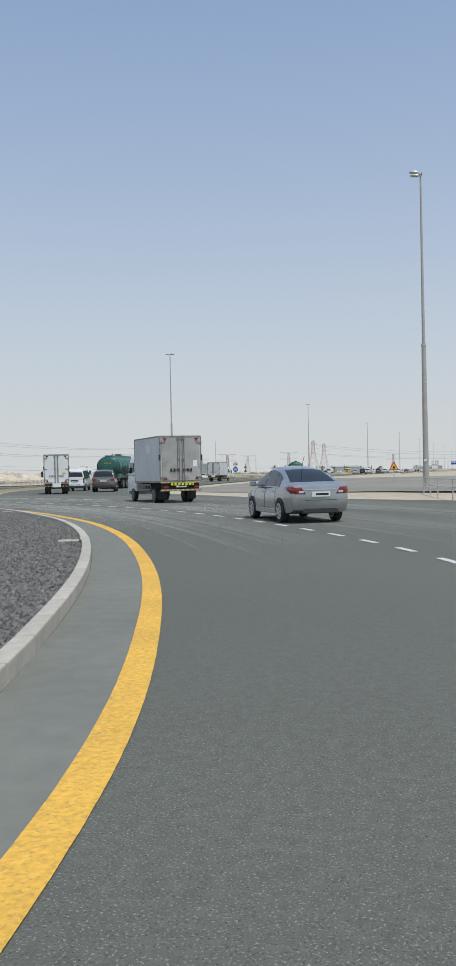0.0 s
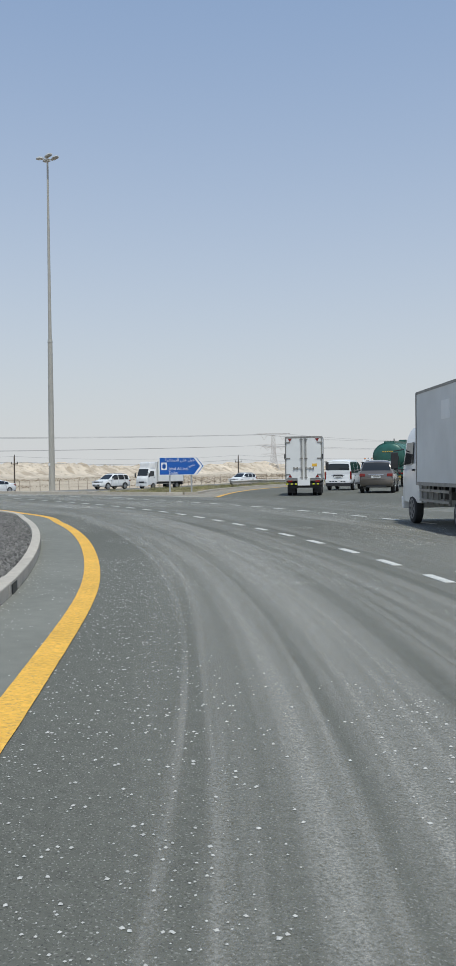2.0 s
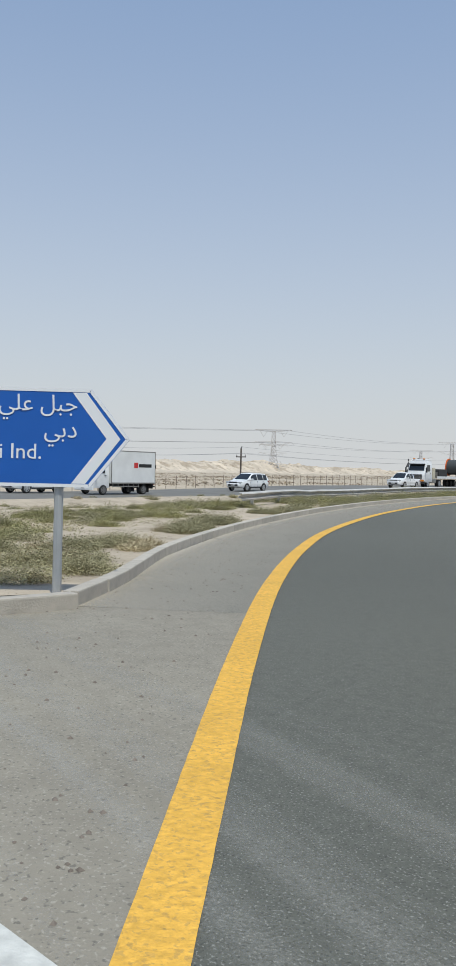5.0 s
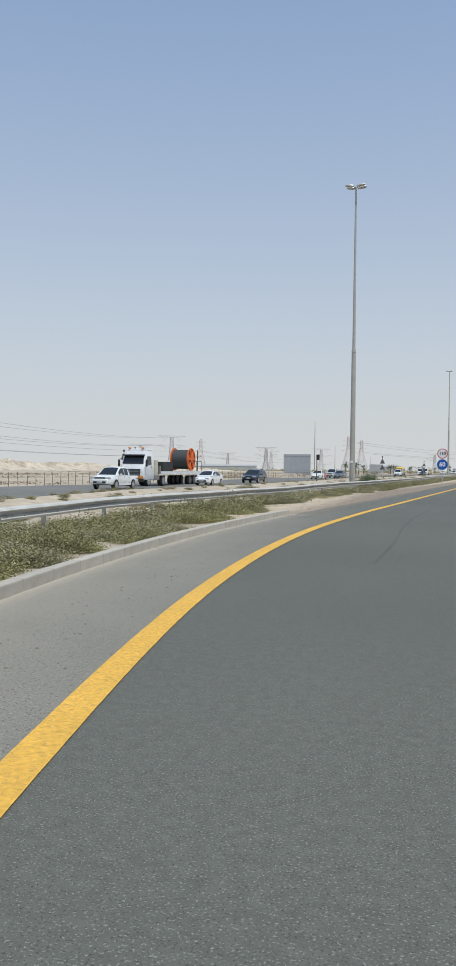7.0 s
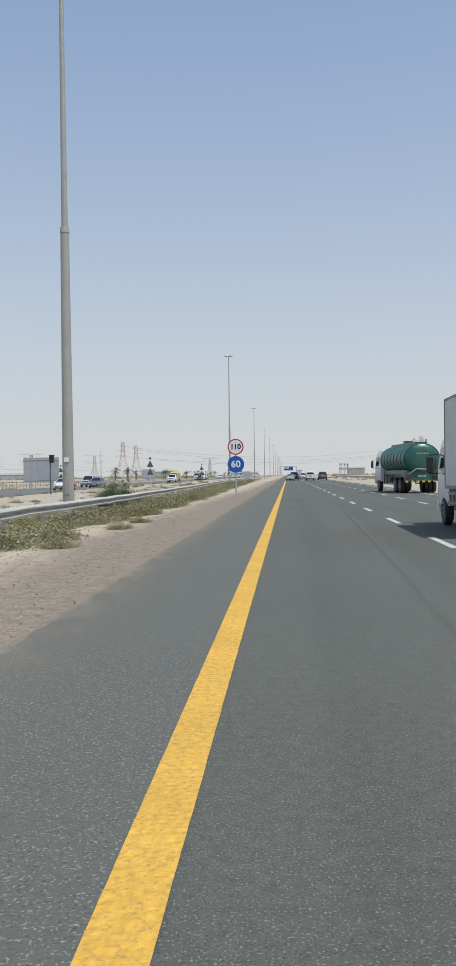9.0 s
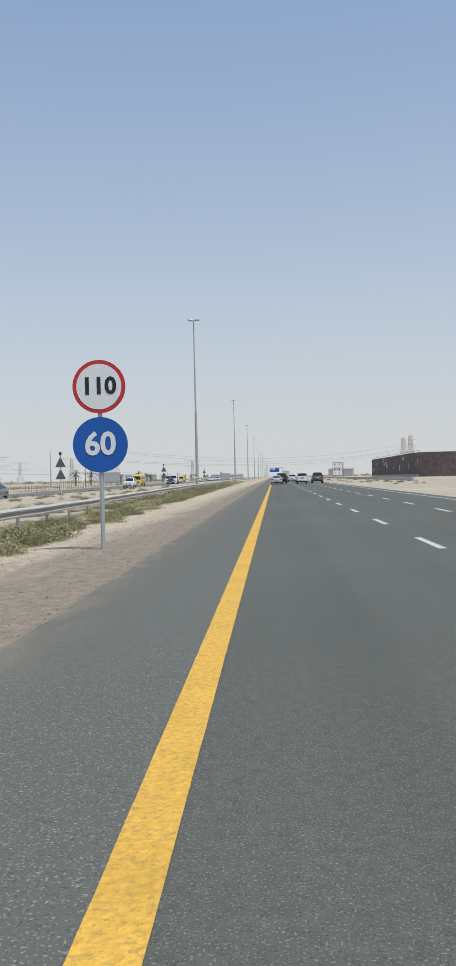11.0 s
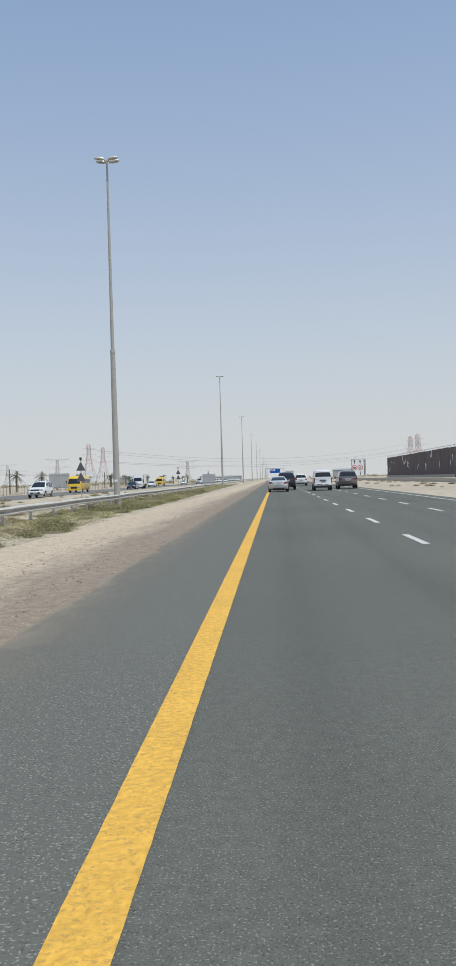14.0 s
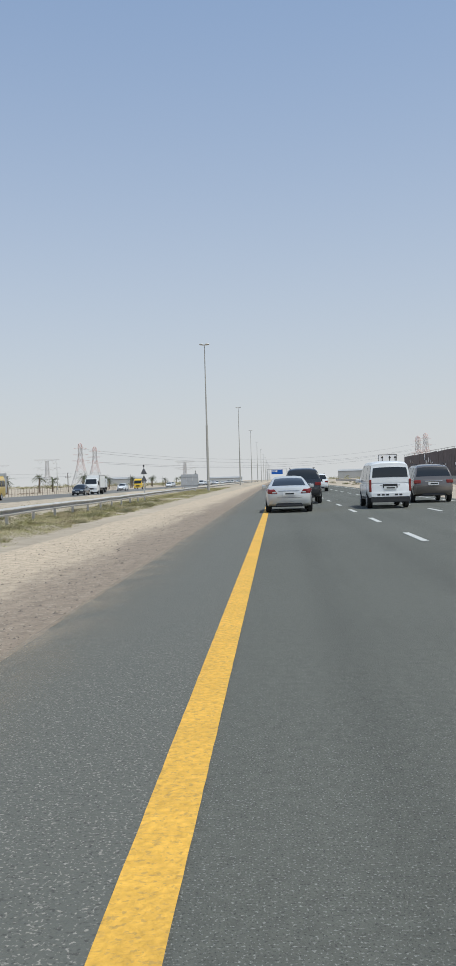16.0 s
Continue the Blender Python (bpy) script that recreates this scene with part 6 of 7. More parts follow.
def board_back(x, y, w, z0, z1, rz=0, label="grey back of a large road board on posts"):
    s = thing("sign_board", label, "sign board", pose(x, y, ground_z(x, y), 0, 0, rz), "road boards seen from behind")
    n = max(3, int(w / 0.9))
    for i in range(n):
        part("board_panel", boxes((-w / 2 + i * w / n + 0.01, -w / 2 + (i + 1) * w / n - 0.01, -0.03, 0.03, z0, z1)), SIGNBACK, s)
    part("stiffener", boxes((-w / 2, w / 2, -0.07, -0.031, z0 + 0.3, z0 + 0.38), (-w / 2, w / 2, -0.07, -0.031, z1 - 0.4, z1 - 0.32)), GALV, s)
    for x in (-w * 0.3, w * 0.3):
        part("post", tubes(((x, 0.1, -0.5), (x, 0.1, z1 - 0.1), 0.09)), GALV, s)
    return s


board_back(-34.9, 122, 5.2, 1.0, 4.6)
board_back(-13.0, 279, 2.7, 0.7, 2.7, label="grey back of a road board beside the rail")
board_back(-46, 285, 4.5, 0.6, 3.8)


def overhead_sign(y):
    s = thing("gantry_sign", "blue and white direction board over the highway, far off", "road sign", pose(1.0, y, 0), "distant boards")
    part("panel", boxes((-4, 4, -0.1, 0.1, 4.8, 8.0)), SIGNBLUE, s)
    part("border", boxes((-3.8, 0.2, -0.14, -0.11, 6.5, 7.8)), SIGNWHITE, s)
    part("panel_bars", boxes((-3.4, -0.4, -0.17, -0.15, 7.25, 7.55), (-3.4, -1.2, -0.17, -0.15, 6.75, 7.0)), SIGNBLUE, s)
    part("post", tubes(((-7, 0.3, -0.3), (-7, 0.3, 8.7), 0.2), ((7, 0.3, -0.3), (7, 0.3, 8.7), 0.2), ((-7, 0.3, 8.4), (7, 0.3, 8.4), 0.2)), GALV, s)


overhead_sign(760)


# ---- power lines ----
def lattice(bm, levels, r):
    """Four legs with crossed bracing through square levels (z, half width)."""
    def corners(z, w):
        return [(w, w, z), (-w, w, z), (-w, -w, z), (w, -w, z)]
    for (z0, w0), (z1, w1) in zip(levels, levels[1:]):
        a, b = corners(z0, w0), corners(z1, w1)
        for i in range(4):
            j = (i + 1) % 4
            tube(bm, a[i], b[i], r * 1.5, n=4, caps=False)
            tube(bm, a[i], b[j], r, n=3, caps=False)
            tube(bm, a[j], b[i], r, n=3, caps=False)
            tube(bm, b[i], b[j], r, n=3, caps=False)
    return bm


def wide_pylon(x, y, H, span, rz, r=0.10, group="wide pylons"):
    """A pylon with one long top arm and a spread pair of lower arms."""
    p = thing("pylon", "grey steel lattice pylon with a long top arm", "pylon", pose(x, y, -0.6, 0, 0, rz), group)
    b = H * 0.18
    bm = lattice(bmesh.new(), [(0, b), (H * 0.12, b * 0.78), (H * 0.22, b * 0.60), (H * 0.32, b * 0.47), (H * 0.42, b * 0.38), (H * 0.52, b * 0.32), (H * 0.62, b * 0.28), (H * 0.72, b * 0.26), (H * 0.84, b * 0.24), (H * 0.96, b * 0.22)], r)
    # a stiff ring where the legs spread
    for sg in (-1, 1):
        tube(bm, (-b * 1.15, sg * b * 0.6, H * 0.22), (b * 1.15, sg * b * 0.6, H * 0.22), r, n=4)
        tube(bm, (sg * b * 1.15, 0, H * 0.22), (sg * b * 0.8, 0, H * 0.30), r, n=4)
    part("tower", bm, HAZYPYLON, p)
    bm = bmesh.new()
    zt, s = H * 0.97, span / 2
    for k in range(10):
        x0, x1 = -s + k * span / 10, -s + (k + 1) * span / 10
        h0, h1 = 0.05 * H * (1 - abs(x0) / s * 0.8), 0.05 * H * (1 - abs(x1) / s * 0.8)
        tube(bm, (x0, 0, zt + 0.03 * H), (x1, 0, zt + 0.03 * H), r * 1.2, n=4)
        tube(bm, (x0, 0, zt + 0.03 * H - h0), (x1, 0, zt + 0.03 * H - h1), r, n=4)
        tube(bm, (x0, 0, zt + 0.03 * H - h0), (x1, 0, zt + 0.03 * H), r * 0.8, n=3)
        tube(bm, (x0, 0, zt + 0.03 * H), (x0, 0, zt + 0.03 * H - h0), r * 0.8, n=3)
    for sg in (-1, 1):
        for u, v in (((0.0, 0.62), (1.0, 0.72)), ((0.0, 0.74), (1.0, 0.72)), ((1.0, 0.72), (1.08, 0.66)), ((0.35, 0.97), (0.55, 0.84)), ((0.75, 0.97), (0.55, 0.84)), ((0.06, 0.70), (0.45, 0.62)), ((0.45, 0.62), (0.62, 0.70)), ((0.62, 0.70), (0.80, 0.62))):
            tube(bm, (sg * s * u[0], 0, H * u[1]), (sg * s * v[0], 0, H * v[1]), r * 1.1, n=4)
    part("cross_arm", bm, HAZYPYLON, p)
    return p


def mast_pylon(x, y, H, group="red and white pylons"):
    """A tall tapering pylon painted in red and pale bands."""
    p = thing("pylon", "tall lattice pylon in red and pale bands", "pylon", pose(x, y, -0.6, 0, 0, 25), group)
    b = H * 0.20
    lv = [(0, b), (H * 0.2, b * 0.70), (H * 0.36, b * 0.5)], [(H * 0.36, b * 0.5), (H * 0.52, b * 0.34), (H * 0.66, b * 0.24)], [(H * 0.66, b * 0.24), (H * 0.78, b * 0.2), (H * 0.88, b * 0.2)], [(H * 0.88, b * 0.22), (H * 0.96, b * 0.18), (H, b * 0.03)]
    for k, l in enumerate(lv):
        part("tower_stage", lattice(bmesh.new(), l, H * 0.0032), HAZYPYLONRED if k % 2 else HAZYPYLON, p)
    bm = bmesh.new()
    for z, s in ((0.58, 0.21), (0.72, 0.18), (0.86, 0.15)):
        for sg in (-1, 1):
            tube(bm, (0, 0, H * z), (sg * H * s, 0, H * (z + 0.015)), H * 0.0032, n=4)
            tube(bm, (0, 0, H * (z + 0.04)), (sg * H * s, 0, H * (z + 0.015)), H * 0.0032, n=4)
    part("cross_arm", bm, HAZYPYLONRED, p)
    return p


wide_pylon(-206, 267, 20.5, 17, 35)
for x, y, H, span in ((-256, 596, 27.5, 22), (-155.5, 517, 16.5, 15), (-281, 808, 18.5, 20), (-330, 700, 24, 22), (-210, 930, 26, 24), (-310, 420, 19, 18), (-360, 1250, 30, 28), (-90, 1000, 22, 22)):
    wide_pylon(x, y, H, span, 35)
for x, y, H in ((-177, 922, 40), (-157, 890, 35), (203, 1325, 58), (187, 1290, 53), (-420, 1100, 44)):
    mast_pylon(x, y, H)


def wire(name, label, spans, r, sag, group):
    line = thing(name, label, "cable", None, group)
    for a, b in spans:
        bm = bmesh.new()
        a, b = Vector(a), Vector(b)
        n = 14
        pts = [a.lerp(b, i / n) - Vector((0, 0, sag * 4 * (i / n) * (1 - i / n))) for i in range(n + 1)]
        loft(bm, [[p + Vector((r * math.cos(k * 2.094), 0, r * math.sin(k * 2.094))) for k in range(3)] for p in pts])
        part("strand", bm, CABLE, line)


wire("power_cable", "sagging overhead power cables between pylons", [((-177 + d, 922, z), (203 + d, 1325, z + 12)) for d, z in ((0, 34), (14, 30))], 0.11, 16, "power cables")
wire("power_cable", "sagging overhead power cables between pylons", [((-157 + d, 890, z), (187 + d, 1290, z + 14)) for d, z in ((0, 21), (10, 19))], 0.11, 11, "power cables")
wire("power_cable", "thin high cables from pylon to pylon", [((-206 + d, 267, z), (-330 + d, -60, z - 3)) for d, z in ((-7, 19.5), (7, 19.5), (-7, 14), (7, 14))] + [((-206 + d, 267, z), (-256 + d, 596, z + 6)) for d, z in ((-7, 19.5), (7, 19.5), (-7, 14), (7, 14))], 0.07, 2.2, "power cables")


def utility_pole(x, y, z, H=7.0):
    p = thing("utility_pole", "dark wooden utility pole with cross arm and insulators", "utility pole", pose(x, y, z), "utility poles")
    part("pole", tubes(((0, 0, -0.6), (0, 0, H), 0.10, 0.08)), WOOD, p, smooth=True)
    part("cross_arm", boxes((-0.62, 0.62, -0.05, 0.05, H - 0.95, H - 0.85)), WOOD, p)
    for x in (-0.55, 0.55):
        part("insulator", tubes(((x, 0, H - 0.86), (x, 0, H - 0.66), 0.05, 0.03)), TRIM, p)
    part("cap", tubes(((0, 0, H), (0.12, 0, H + 0.22), 0.04)), TRIM, p)
    return p


u0 = utility_pole(-36.6, 10.1, -0.75, 4.3)
UT = [(-42, -70), (-40, -30), (-36.6, 10.1), (-40.5, 84), (-43, 160), (-46, 250), (-47, 340), (-48, 430), (-49, 520)]
for x, y in UT:
    if y != 10.1:
        copy_thing(u0, pose(x, y, ground_z(x, y)))
wire("utility_wire", "thin wires strung along the utility poles", [((a[0] + d, a[1], ground_z(*a) + 3.64), (b[0] + d, b[1], ground_z(*b) + 3.64)) for a, b in zip(UT, UT[1:]) for d in (-0.55, 0.55)] + [((a[0], a[1], ground_z(*a) + 4.3), (b[0], b[1], ground_z(*b) + 4.3)) for a, b in zip(UT, UT[1:])], 0.014, 0.5, "utility wires")


def slim_mast(x, y, H):
    p = thing("slim_mast", "tall slim grey steel mast", "mast", pose(x, y, ground_z(x, y)), "slim masts")
    part("shaft", tubes(((0, 0, -0.3), (0, 0, H), 0.16, 0.05)), POLE, p)
    part("tip", tubes(((0, 0, H), (0, 0, H + 0.5), 0.02)), POLE, p)
    return p


slim_mast(-35.0, 137, 11.5)
m0 = slim_mast(-52, 240, 9)
copy_thing(m0, pose(-70, 420, -0.5))


# ---- fence, spoil heap, far buildings ----
FENCEPOST = mat("rusty_fence_steel", (0.21, 0.165, 0.13), 0.85, var=0.2, scale=4)


def fence():
    f = thing("fence", "rusty steel post fence with wires beside the far carriageway", "fence")
    post = mesh_of("fence_post", tubes(((0, 0, -0.4), (0, 0, 1.3), 0.03)), FENCEPOST)
    ys = [-75 + 1.55 * i for i in range(288)]
    for y in ys:
        share("fence_post", post, f, pose(-39.0, y, ground_z(-39.0, y), random.uniform(-2, 2), random.uniform(-3, 3)))
    bm = bmesh.new()
    for a, b in zip(ys[::3], ys[3::3]):
        for h in (0.45, 0.8, 1.15):
            tube(bm, (-39.0, a, ground_z(-39.0, a) + h), (-39.0, b, ground_z(-39.0, b) + h), 0.009, n=3, caps=False)
    part("fence_wire", bm, FENCEPOST, f)


fence()


def spoil_heap():
    """A long uneven bank of pale spoil."""
    verts, faces = [], []
    nu, nv = 950, 40
    for i in range(nu + 1):
        u = i / nu
        y = -190 + 760 * u
        cx = -165 - 30 * math.sin(u * 3.0) - 40 * u
        hgt = 4.8 * smoothstep(0, 0.06, u) * (1 - smoothstep(0.62, 0.97, u) * 0.75) * (0.82 + 0.35 * noise.noise((u * 14, 0, 2)))
        for j in range(nv + 1):
            v = 0.4 * (j / 26) if j <= 26 else 0.4 + 0.6 * (j - 26) / 14
            prof = (0.25 * smoothstep(0, 0.12, v) + 0.75 * smoothstep(0.10, 0.26, v)) * (1 - smoothstep(0.7, 1, v))
            gully = 1 - abs(noise.noise((u * 150, v * 1.5, 9))) * 2
            rough = 0.9 * noise.noise((u * 70, v * 5, 1)) * prof + 1.1 * noise.noise((u * 170, v * 4, 4)) * prof + 0.7 * noise.noise((u * 330, v * 14, 6)) * prof + 0.5 * noise.noise((u * 700, v * 40, 3)) * prof - 0.7 * max(0, gully) * prof * (1 - prof) * 4
            verts.append((cx + 26 - 60 * v, y, -0.9 + (hgt + rough) * prof * 1.15))
    for i in range(nu):
        for j in range(nv):
            a = i * (nv + 1) + j
            faces.append((a, a + 1, a + nv + 2, a + nv + 1))
    tagged(new("spoil_heap", raw("spoil_heap", verts, faces, SPOIL)), "long pale heap of sandy spoil", "spoil heap", kind="structure")


spoil_heap()
CLADG = mat("grey_cladding", (0.38, 0.38, 0.37), 0.6, var=0.06, scale=0.2)
DARKCLAD = speckle(mat("dark_brown_cladding", (0.092, 0.070, 0.070), 0.75, var=0.25, scale=0.6, var2=0.15, scale2=0.1), (0.16, 0.115, 0.105), 1.1, 0.62, 0.6)


def warehouse(x, y, w, d, h, m, rz=0, group="distant warehouses"):
    s = thing("warehouse", "low pale warehouse far across the desert", "building", pose(x, y, -0.7, 0, 0, rz), group)
    part("wall", boxes((-w / 2, w / 2, -d / 2, d / 2, 0, h)), m, s)
    bm = bmesh.new()
    r = [bm.verts.new(p) for p in ((-w / 2 - 0.3, -d / 2 - 0.3, h), (w / 2 + 0.3, -d / 2 - 0.3, h), (w / 2 + 0.3, 0, h + d * 0.05), (-w / 2 - 0.3, 0, h + d * 0.05), (w / 2 + 0.3, d / 2 + 0.3, h), (-w / 2 - 0.3, d / 2 + 0.3, h))]
    bm.faces.new((r[0], r[1], r[2], r[3])), bm.faces.new((r[3], r[2], r[4], r[5])), bm.faces.new((r[0], r[3], r[5])), bm.faces.new((r[1], r[4], r[2]))
    part("roof", bm, CLADG, s)
    n = max(2, int(w / 14))
    for i in range(n):
        xx = -w / 2 + (i + 0.5) * w / n
        part("loading_door", boxes((xx - 2, xx + 2, -d / 2 - 0.06, -d / 2 + 0.0, 0, min(h * 0.7, 4.2))), CLADG, s)
        part("vent_band", boxes((xx - 4, xx + 4, -d / 2 - 0.05, -d / 2, h * 0.8, h * 0.92)), CLADG, s)


for x, y, w, d, h, m, rz in ((-250, 720, 50, 30, 4.5, CLADG, 15), (-130, 880, 30, 30, 6, CLADG, 10), (-60, 1150, 40, 30, 5, CLADG, 5),
                            (75, 1000, 26, 30, 8, CLADG, -8), (230, 560, 70, 30, 7, CLADG, -35), (180, 330, 40, 20, 6, CLADG, -40)):
    warehouse(x, y, w, d, h, m, rz)


def dark_hall():
    """A long dark wall of cladding beside the highway, with pale patches and a steel rail on top."""
    s = thing("dark_hall", "long dark brown clad hall with pale patches, unfinished top", "building", pose(52, 423, -0.2))
    L, H = 146.0, 8.9
    part("core", boxes((0.3, 14, -L / 2 + 0.2, L / 2 - 0.2, 0, H - 0.4)), CLADG, s)
    rnd = random.Random(3)
    n = 36
    for i in range(n):
        y0 = -L / 2 + i * L / n
        top = H + rnd.uniform(-0.12, 0.12)
        part("cladding_panel", boxes((0.0 + rnd.uniform(-0.03, 0.03), 0.28, y0 + 0.03, y0 + L / n - 0.03, 1.0, top)), DARKCLAD, s)
        if rnd.random() < 0.45:
            z = rnd.uniform(3, 7.3)
            for _ in range(rnd.choice((1, 2, 3))):
                yy, zz = y0 + rnd.uniform(0.2, 2.8), z + rnd.uniform(-0.9, 0.9)
                part("pale_patch", boxes((-0.06, 0.0, yy, yy + rnd.uniform(0.3, 0.9), zz, zz + rnd.uniform(0.4, 1.6))), SIGNWHITE, s)
    part("end_wall", boxes((0.0, 14.2, -L / 2 - 0.1, -L / 2 + 0.18, 0, H)), DARKCLAD, s)
    part("plinth", boxes((-0.2, 0.28, -L / 2, L / 2, -0.3, 1.0)), KERB, s)
    part("top_rail", tubes(((0.1, -L / 2 - 3.5, H + 0.55), (0.1, L / 2, H + 0.7), 0.07), *[((0.1, -L / 2 + k * L / 30, H - 0.2), (0.1, -L / 2 + k * L / 30, H + 0.7), 0.05) for k in range(31)], n=4), BOXFRAME, s)


dark_hall()


def low_wall():
    w = thing("low_wall", "low pale concrete edge beyond the highway verge", "wall", kind="structure")
    part("coping", boxes((26, 26.4, 200, 520, -0.2, 0.55)), KERB, w)


low_wall()


def concrete_block(x, y, rz):
    b = thing("concrete_block", "squat weathered concrete block on the sandy verge", "concrete block", pose(x, y, ground_z(x, y) - 0.03, 0, 0, rz), "concrete blocks")
    part("block", boxes((-0.21, 0.21, -0.32, 0.32, 0, 0.46), bevel=0.03), LOT, b)


concrete_block(41.45, -71.2, 35)
concrete_block(42.75, -71.6, 28)


def hand_rail():
    """A low pipe rail on posts behind the sandy verge of the junction."""
    r = thing("pipe_rail", "low weathered galvanised pipe rail on posts beside the junction", "railing", kind="structure")
    line = [(47.2, -64.5), (47.9, -68.2), (48.6, -72.0), (49.6, -76.0), (51.4, -79.6), (53.9, -83.2)]
    for x, y in line:
        part("post", tubes(((x, y, ground_z(x, y) - 0.3), (x, y, 0.86), 0.035)), GALV, r)
    for z in (0.45, 0.84):
        part("rail", tubes(*[((*a, z), (*b, z), 0.03) for a, b in zip(line, line[1:])]), GALV, r)


hand_rail()


def works_sign(x, y, rz):
    """A roadworks triangle on a thin post."""
    s = thing("works_sign", "yellow roadworks triangle with a red border on a post", "road sign", pose(x, y, ground_z(x, y), 0, 0, rz))
    part("post", tubes(((0, 0.04, -0.4), (0, 0.04, 2.25), 0.04)), GALV, s)
    part("border", poly_plate([(-0.52, 1.40), (0.52, 1.40), (0.05, 2.30), (-0.05, 2.30)], -0.02, 0.02), SIGNRED, s)
    part("face", poly_plate([(-0.40, 1.47), (0.40, 1.47), (0, 2.18)], -0.03, -0.022), WORKSYELLOW, s)
    part("symbol", poly_plate([(-0.13, 1.55), (0.15, 1.55), (0.06, 1.85), (-0.04, 1.85)], -0.038, -0.032), SIGNBLACK, s)


works_sign(40.0, -21.6, 7)


def roadside_board(x, y, z0, w, h, m, label, rz=0):
    s = thing("roadside_board", label, "sign board", pose(x, y, -0.1, 0, 0, rz), "roadside boards")
    part("panel", boxes((-w / 2, w / 2, -0.05, 0.05, z0, z0 + h)), m, s)
    part("bars", boxes((-w * 0.4, w * 0.1, -0.07, -0.052, z0 + h * 0.6, z0 + h * 0.8), (-w * 0.4, w * 0.35, -0.07, -0.052, z0 + h * 0.25, z0 + h * 0.42)), SIGNWHITE, s)
    for x in (-w * 0.35, w * 0.35):
        part("post", tubes(((x, 0.1, -0.3), (x, 0.1, z0 + h), 0.07)), GALV, s)


roadside_board(44, 105, 2.2, 5.0, 1.6, SIGNRED, "red roadside board with pale bars", -8)
roadside_board(58, 85, 2.0, 2.4, 1.6, SIGNBACK, "grey roadside board on posts", -12)

# ---- palms and scrub ----
PEBBLE = mat("pebble_stone", (0.19, 0.157, 0.128), 0.9, var=0.3, scale=9)
FROND = mat("palm_frond", (0.085, 0.10, 0.045), 0.7, var=0.2, scale=2)
BARK = mat("palm_bark", (0.17, 0.13, 0.09), 0.9, var=0.2, scale=5)
LEAF = mat("scrub_leaf", (0.262, 0.245, 0.108), 0.8, island=0.5, var=0.25, scale=1.2, rand=0.2, var2=0.25, scale2=0.3)
LEAFDRY = mat("dry_scrub", (0.44, 0.37, 0.23), 0.85, var=0.2, scale=1.5, rand=0.15, var2=0.2, scale2=0.3)
BUSHLEAF = mat("bush_leaf", (0.13, 0.165, 0.07), 0.7, var=0.25, scale=1.5)
DRYTUFT = mat("brown_tufts", (0.27, 0.215, 0.145), 0.9, island=0.4, var=0.25, scale=0.3)
LEAFGREY = mat("grey_scrub", (0.30, 0.275, 0.155), 0.85, island=0.35, var=0.2, scale=1.5, rand=0.15)


def palm(x, y, z, H):
    p = thing("palm_tree", "date palm with ringed trunk and drooping fronds", "tree", pose(x, y, z, 0, 0, random.uniform(0, 360)), "date palms")
    bm = bmesh.new()
    rings = []
    for k in range(9):
        u = k / 8
        r = 0.24 - 0.07 * u + (0.03 if k % 2 else 0)
        rings.append([(math.cos(i * math.pi / 4) * r + 0.12 * u * u, math.sin(i * math.pi / 4) * r, H * u) for i in range(8)])
    loft(bm, rings)
    part("trunk", bm, BARK, p)
    rnd = random.Random(int(x * 7 + y))
    bm = bmesh.new()
    for k in range(34):
        a, el, L = rnd.uniform(0, 6.28), rnd.uniform(-0.5, 1.25), rnd.uniform(1.7, 2.5)
        pts = []
        for i in range(7):
            u = i / 6
            d = L * u
            pts.append(Vector((0.12 + math.cos(a) * d * math.cos(el) , math.sin(a) * d * math.cos(el), H + d * math.sin(el) - 0.75 * u * u * L * 0.6)))
        side = Vector((-math.sin(a), math.cos(a), 0))
        for i in range(6):
            q0, q1 = pts[i], pts[i + 1]
            w = 0.42 * math.sin(math.pi * min(1, (i + 0.8) / 6.5))
            for s in (-1, 1):
                for f in (0.0, 0.5):
                    q = q0.lerp(q1, f)
                    tip = q + side * s * w + (q1 - q0) * 0.9 - Vector((0, 0, 0.16))
                    bm.faces.new((bm.verts.new(q), bm.verts.new(q.lerp(q1, 0.35)), bm.verts.new(tip)))
    part("crown", bm, FROND, p)
    return p


pal = [palm(-58, 330, -0.6, 3.4), palm(-60, 322, -0.6, 4.3), palm(-57, 352, -0.6, 3.8)]
for k, (x, y) in enumerate([(-59, 372), (-56, 395), (-60, 418), (-57, 440), (-61, 455), (-56, 480), (-60, 505), (-55, 530), (-60, 560), (-57, 590), (-52, 620), (-58, 650), (-50, 690), (-60, 300)]):
    copy_thing(pal[k % 3], pose(x, y, -0.6, 0, 0, k * 53))


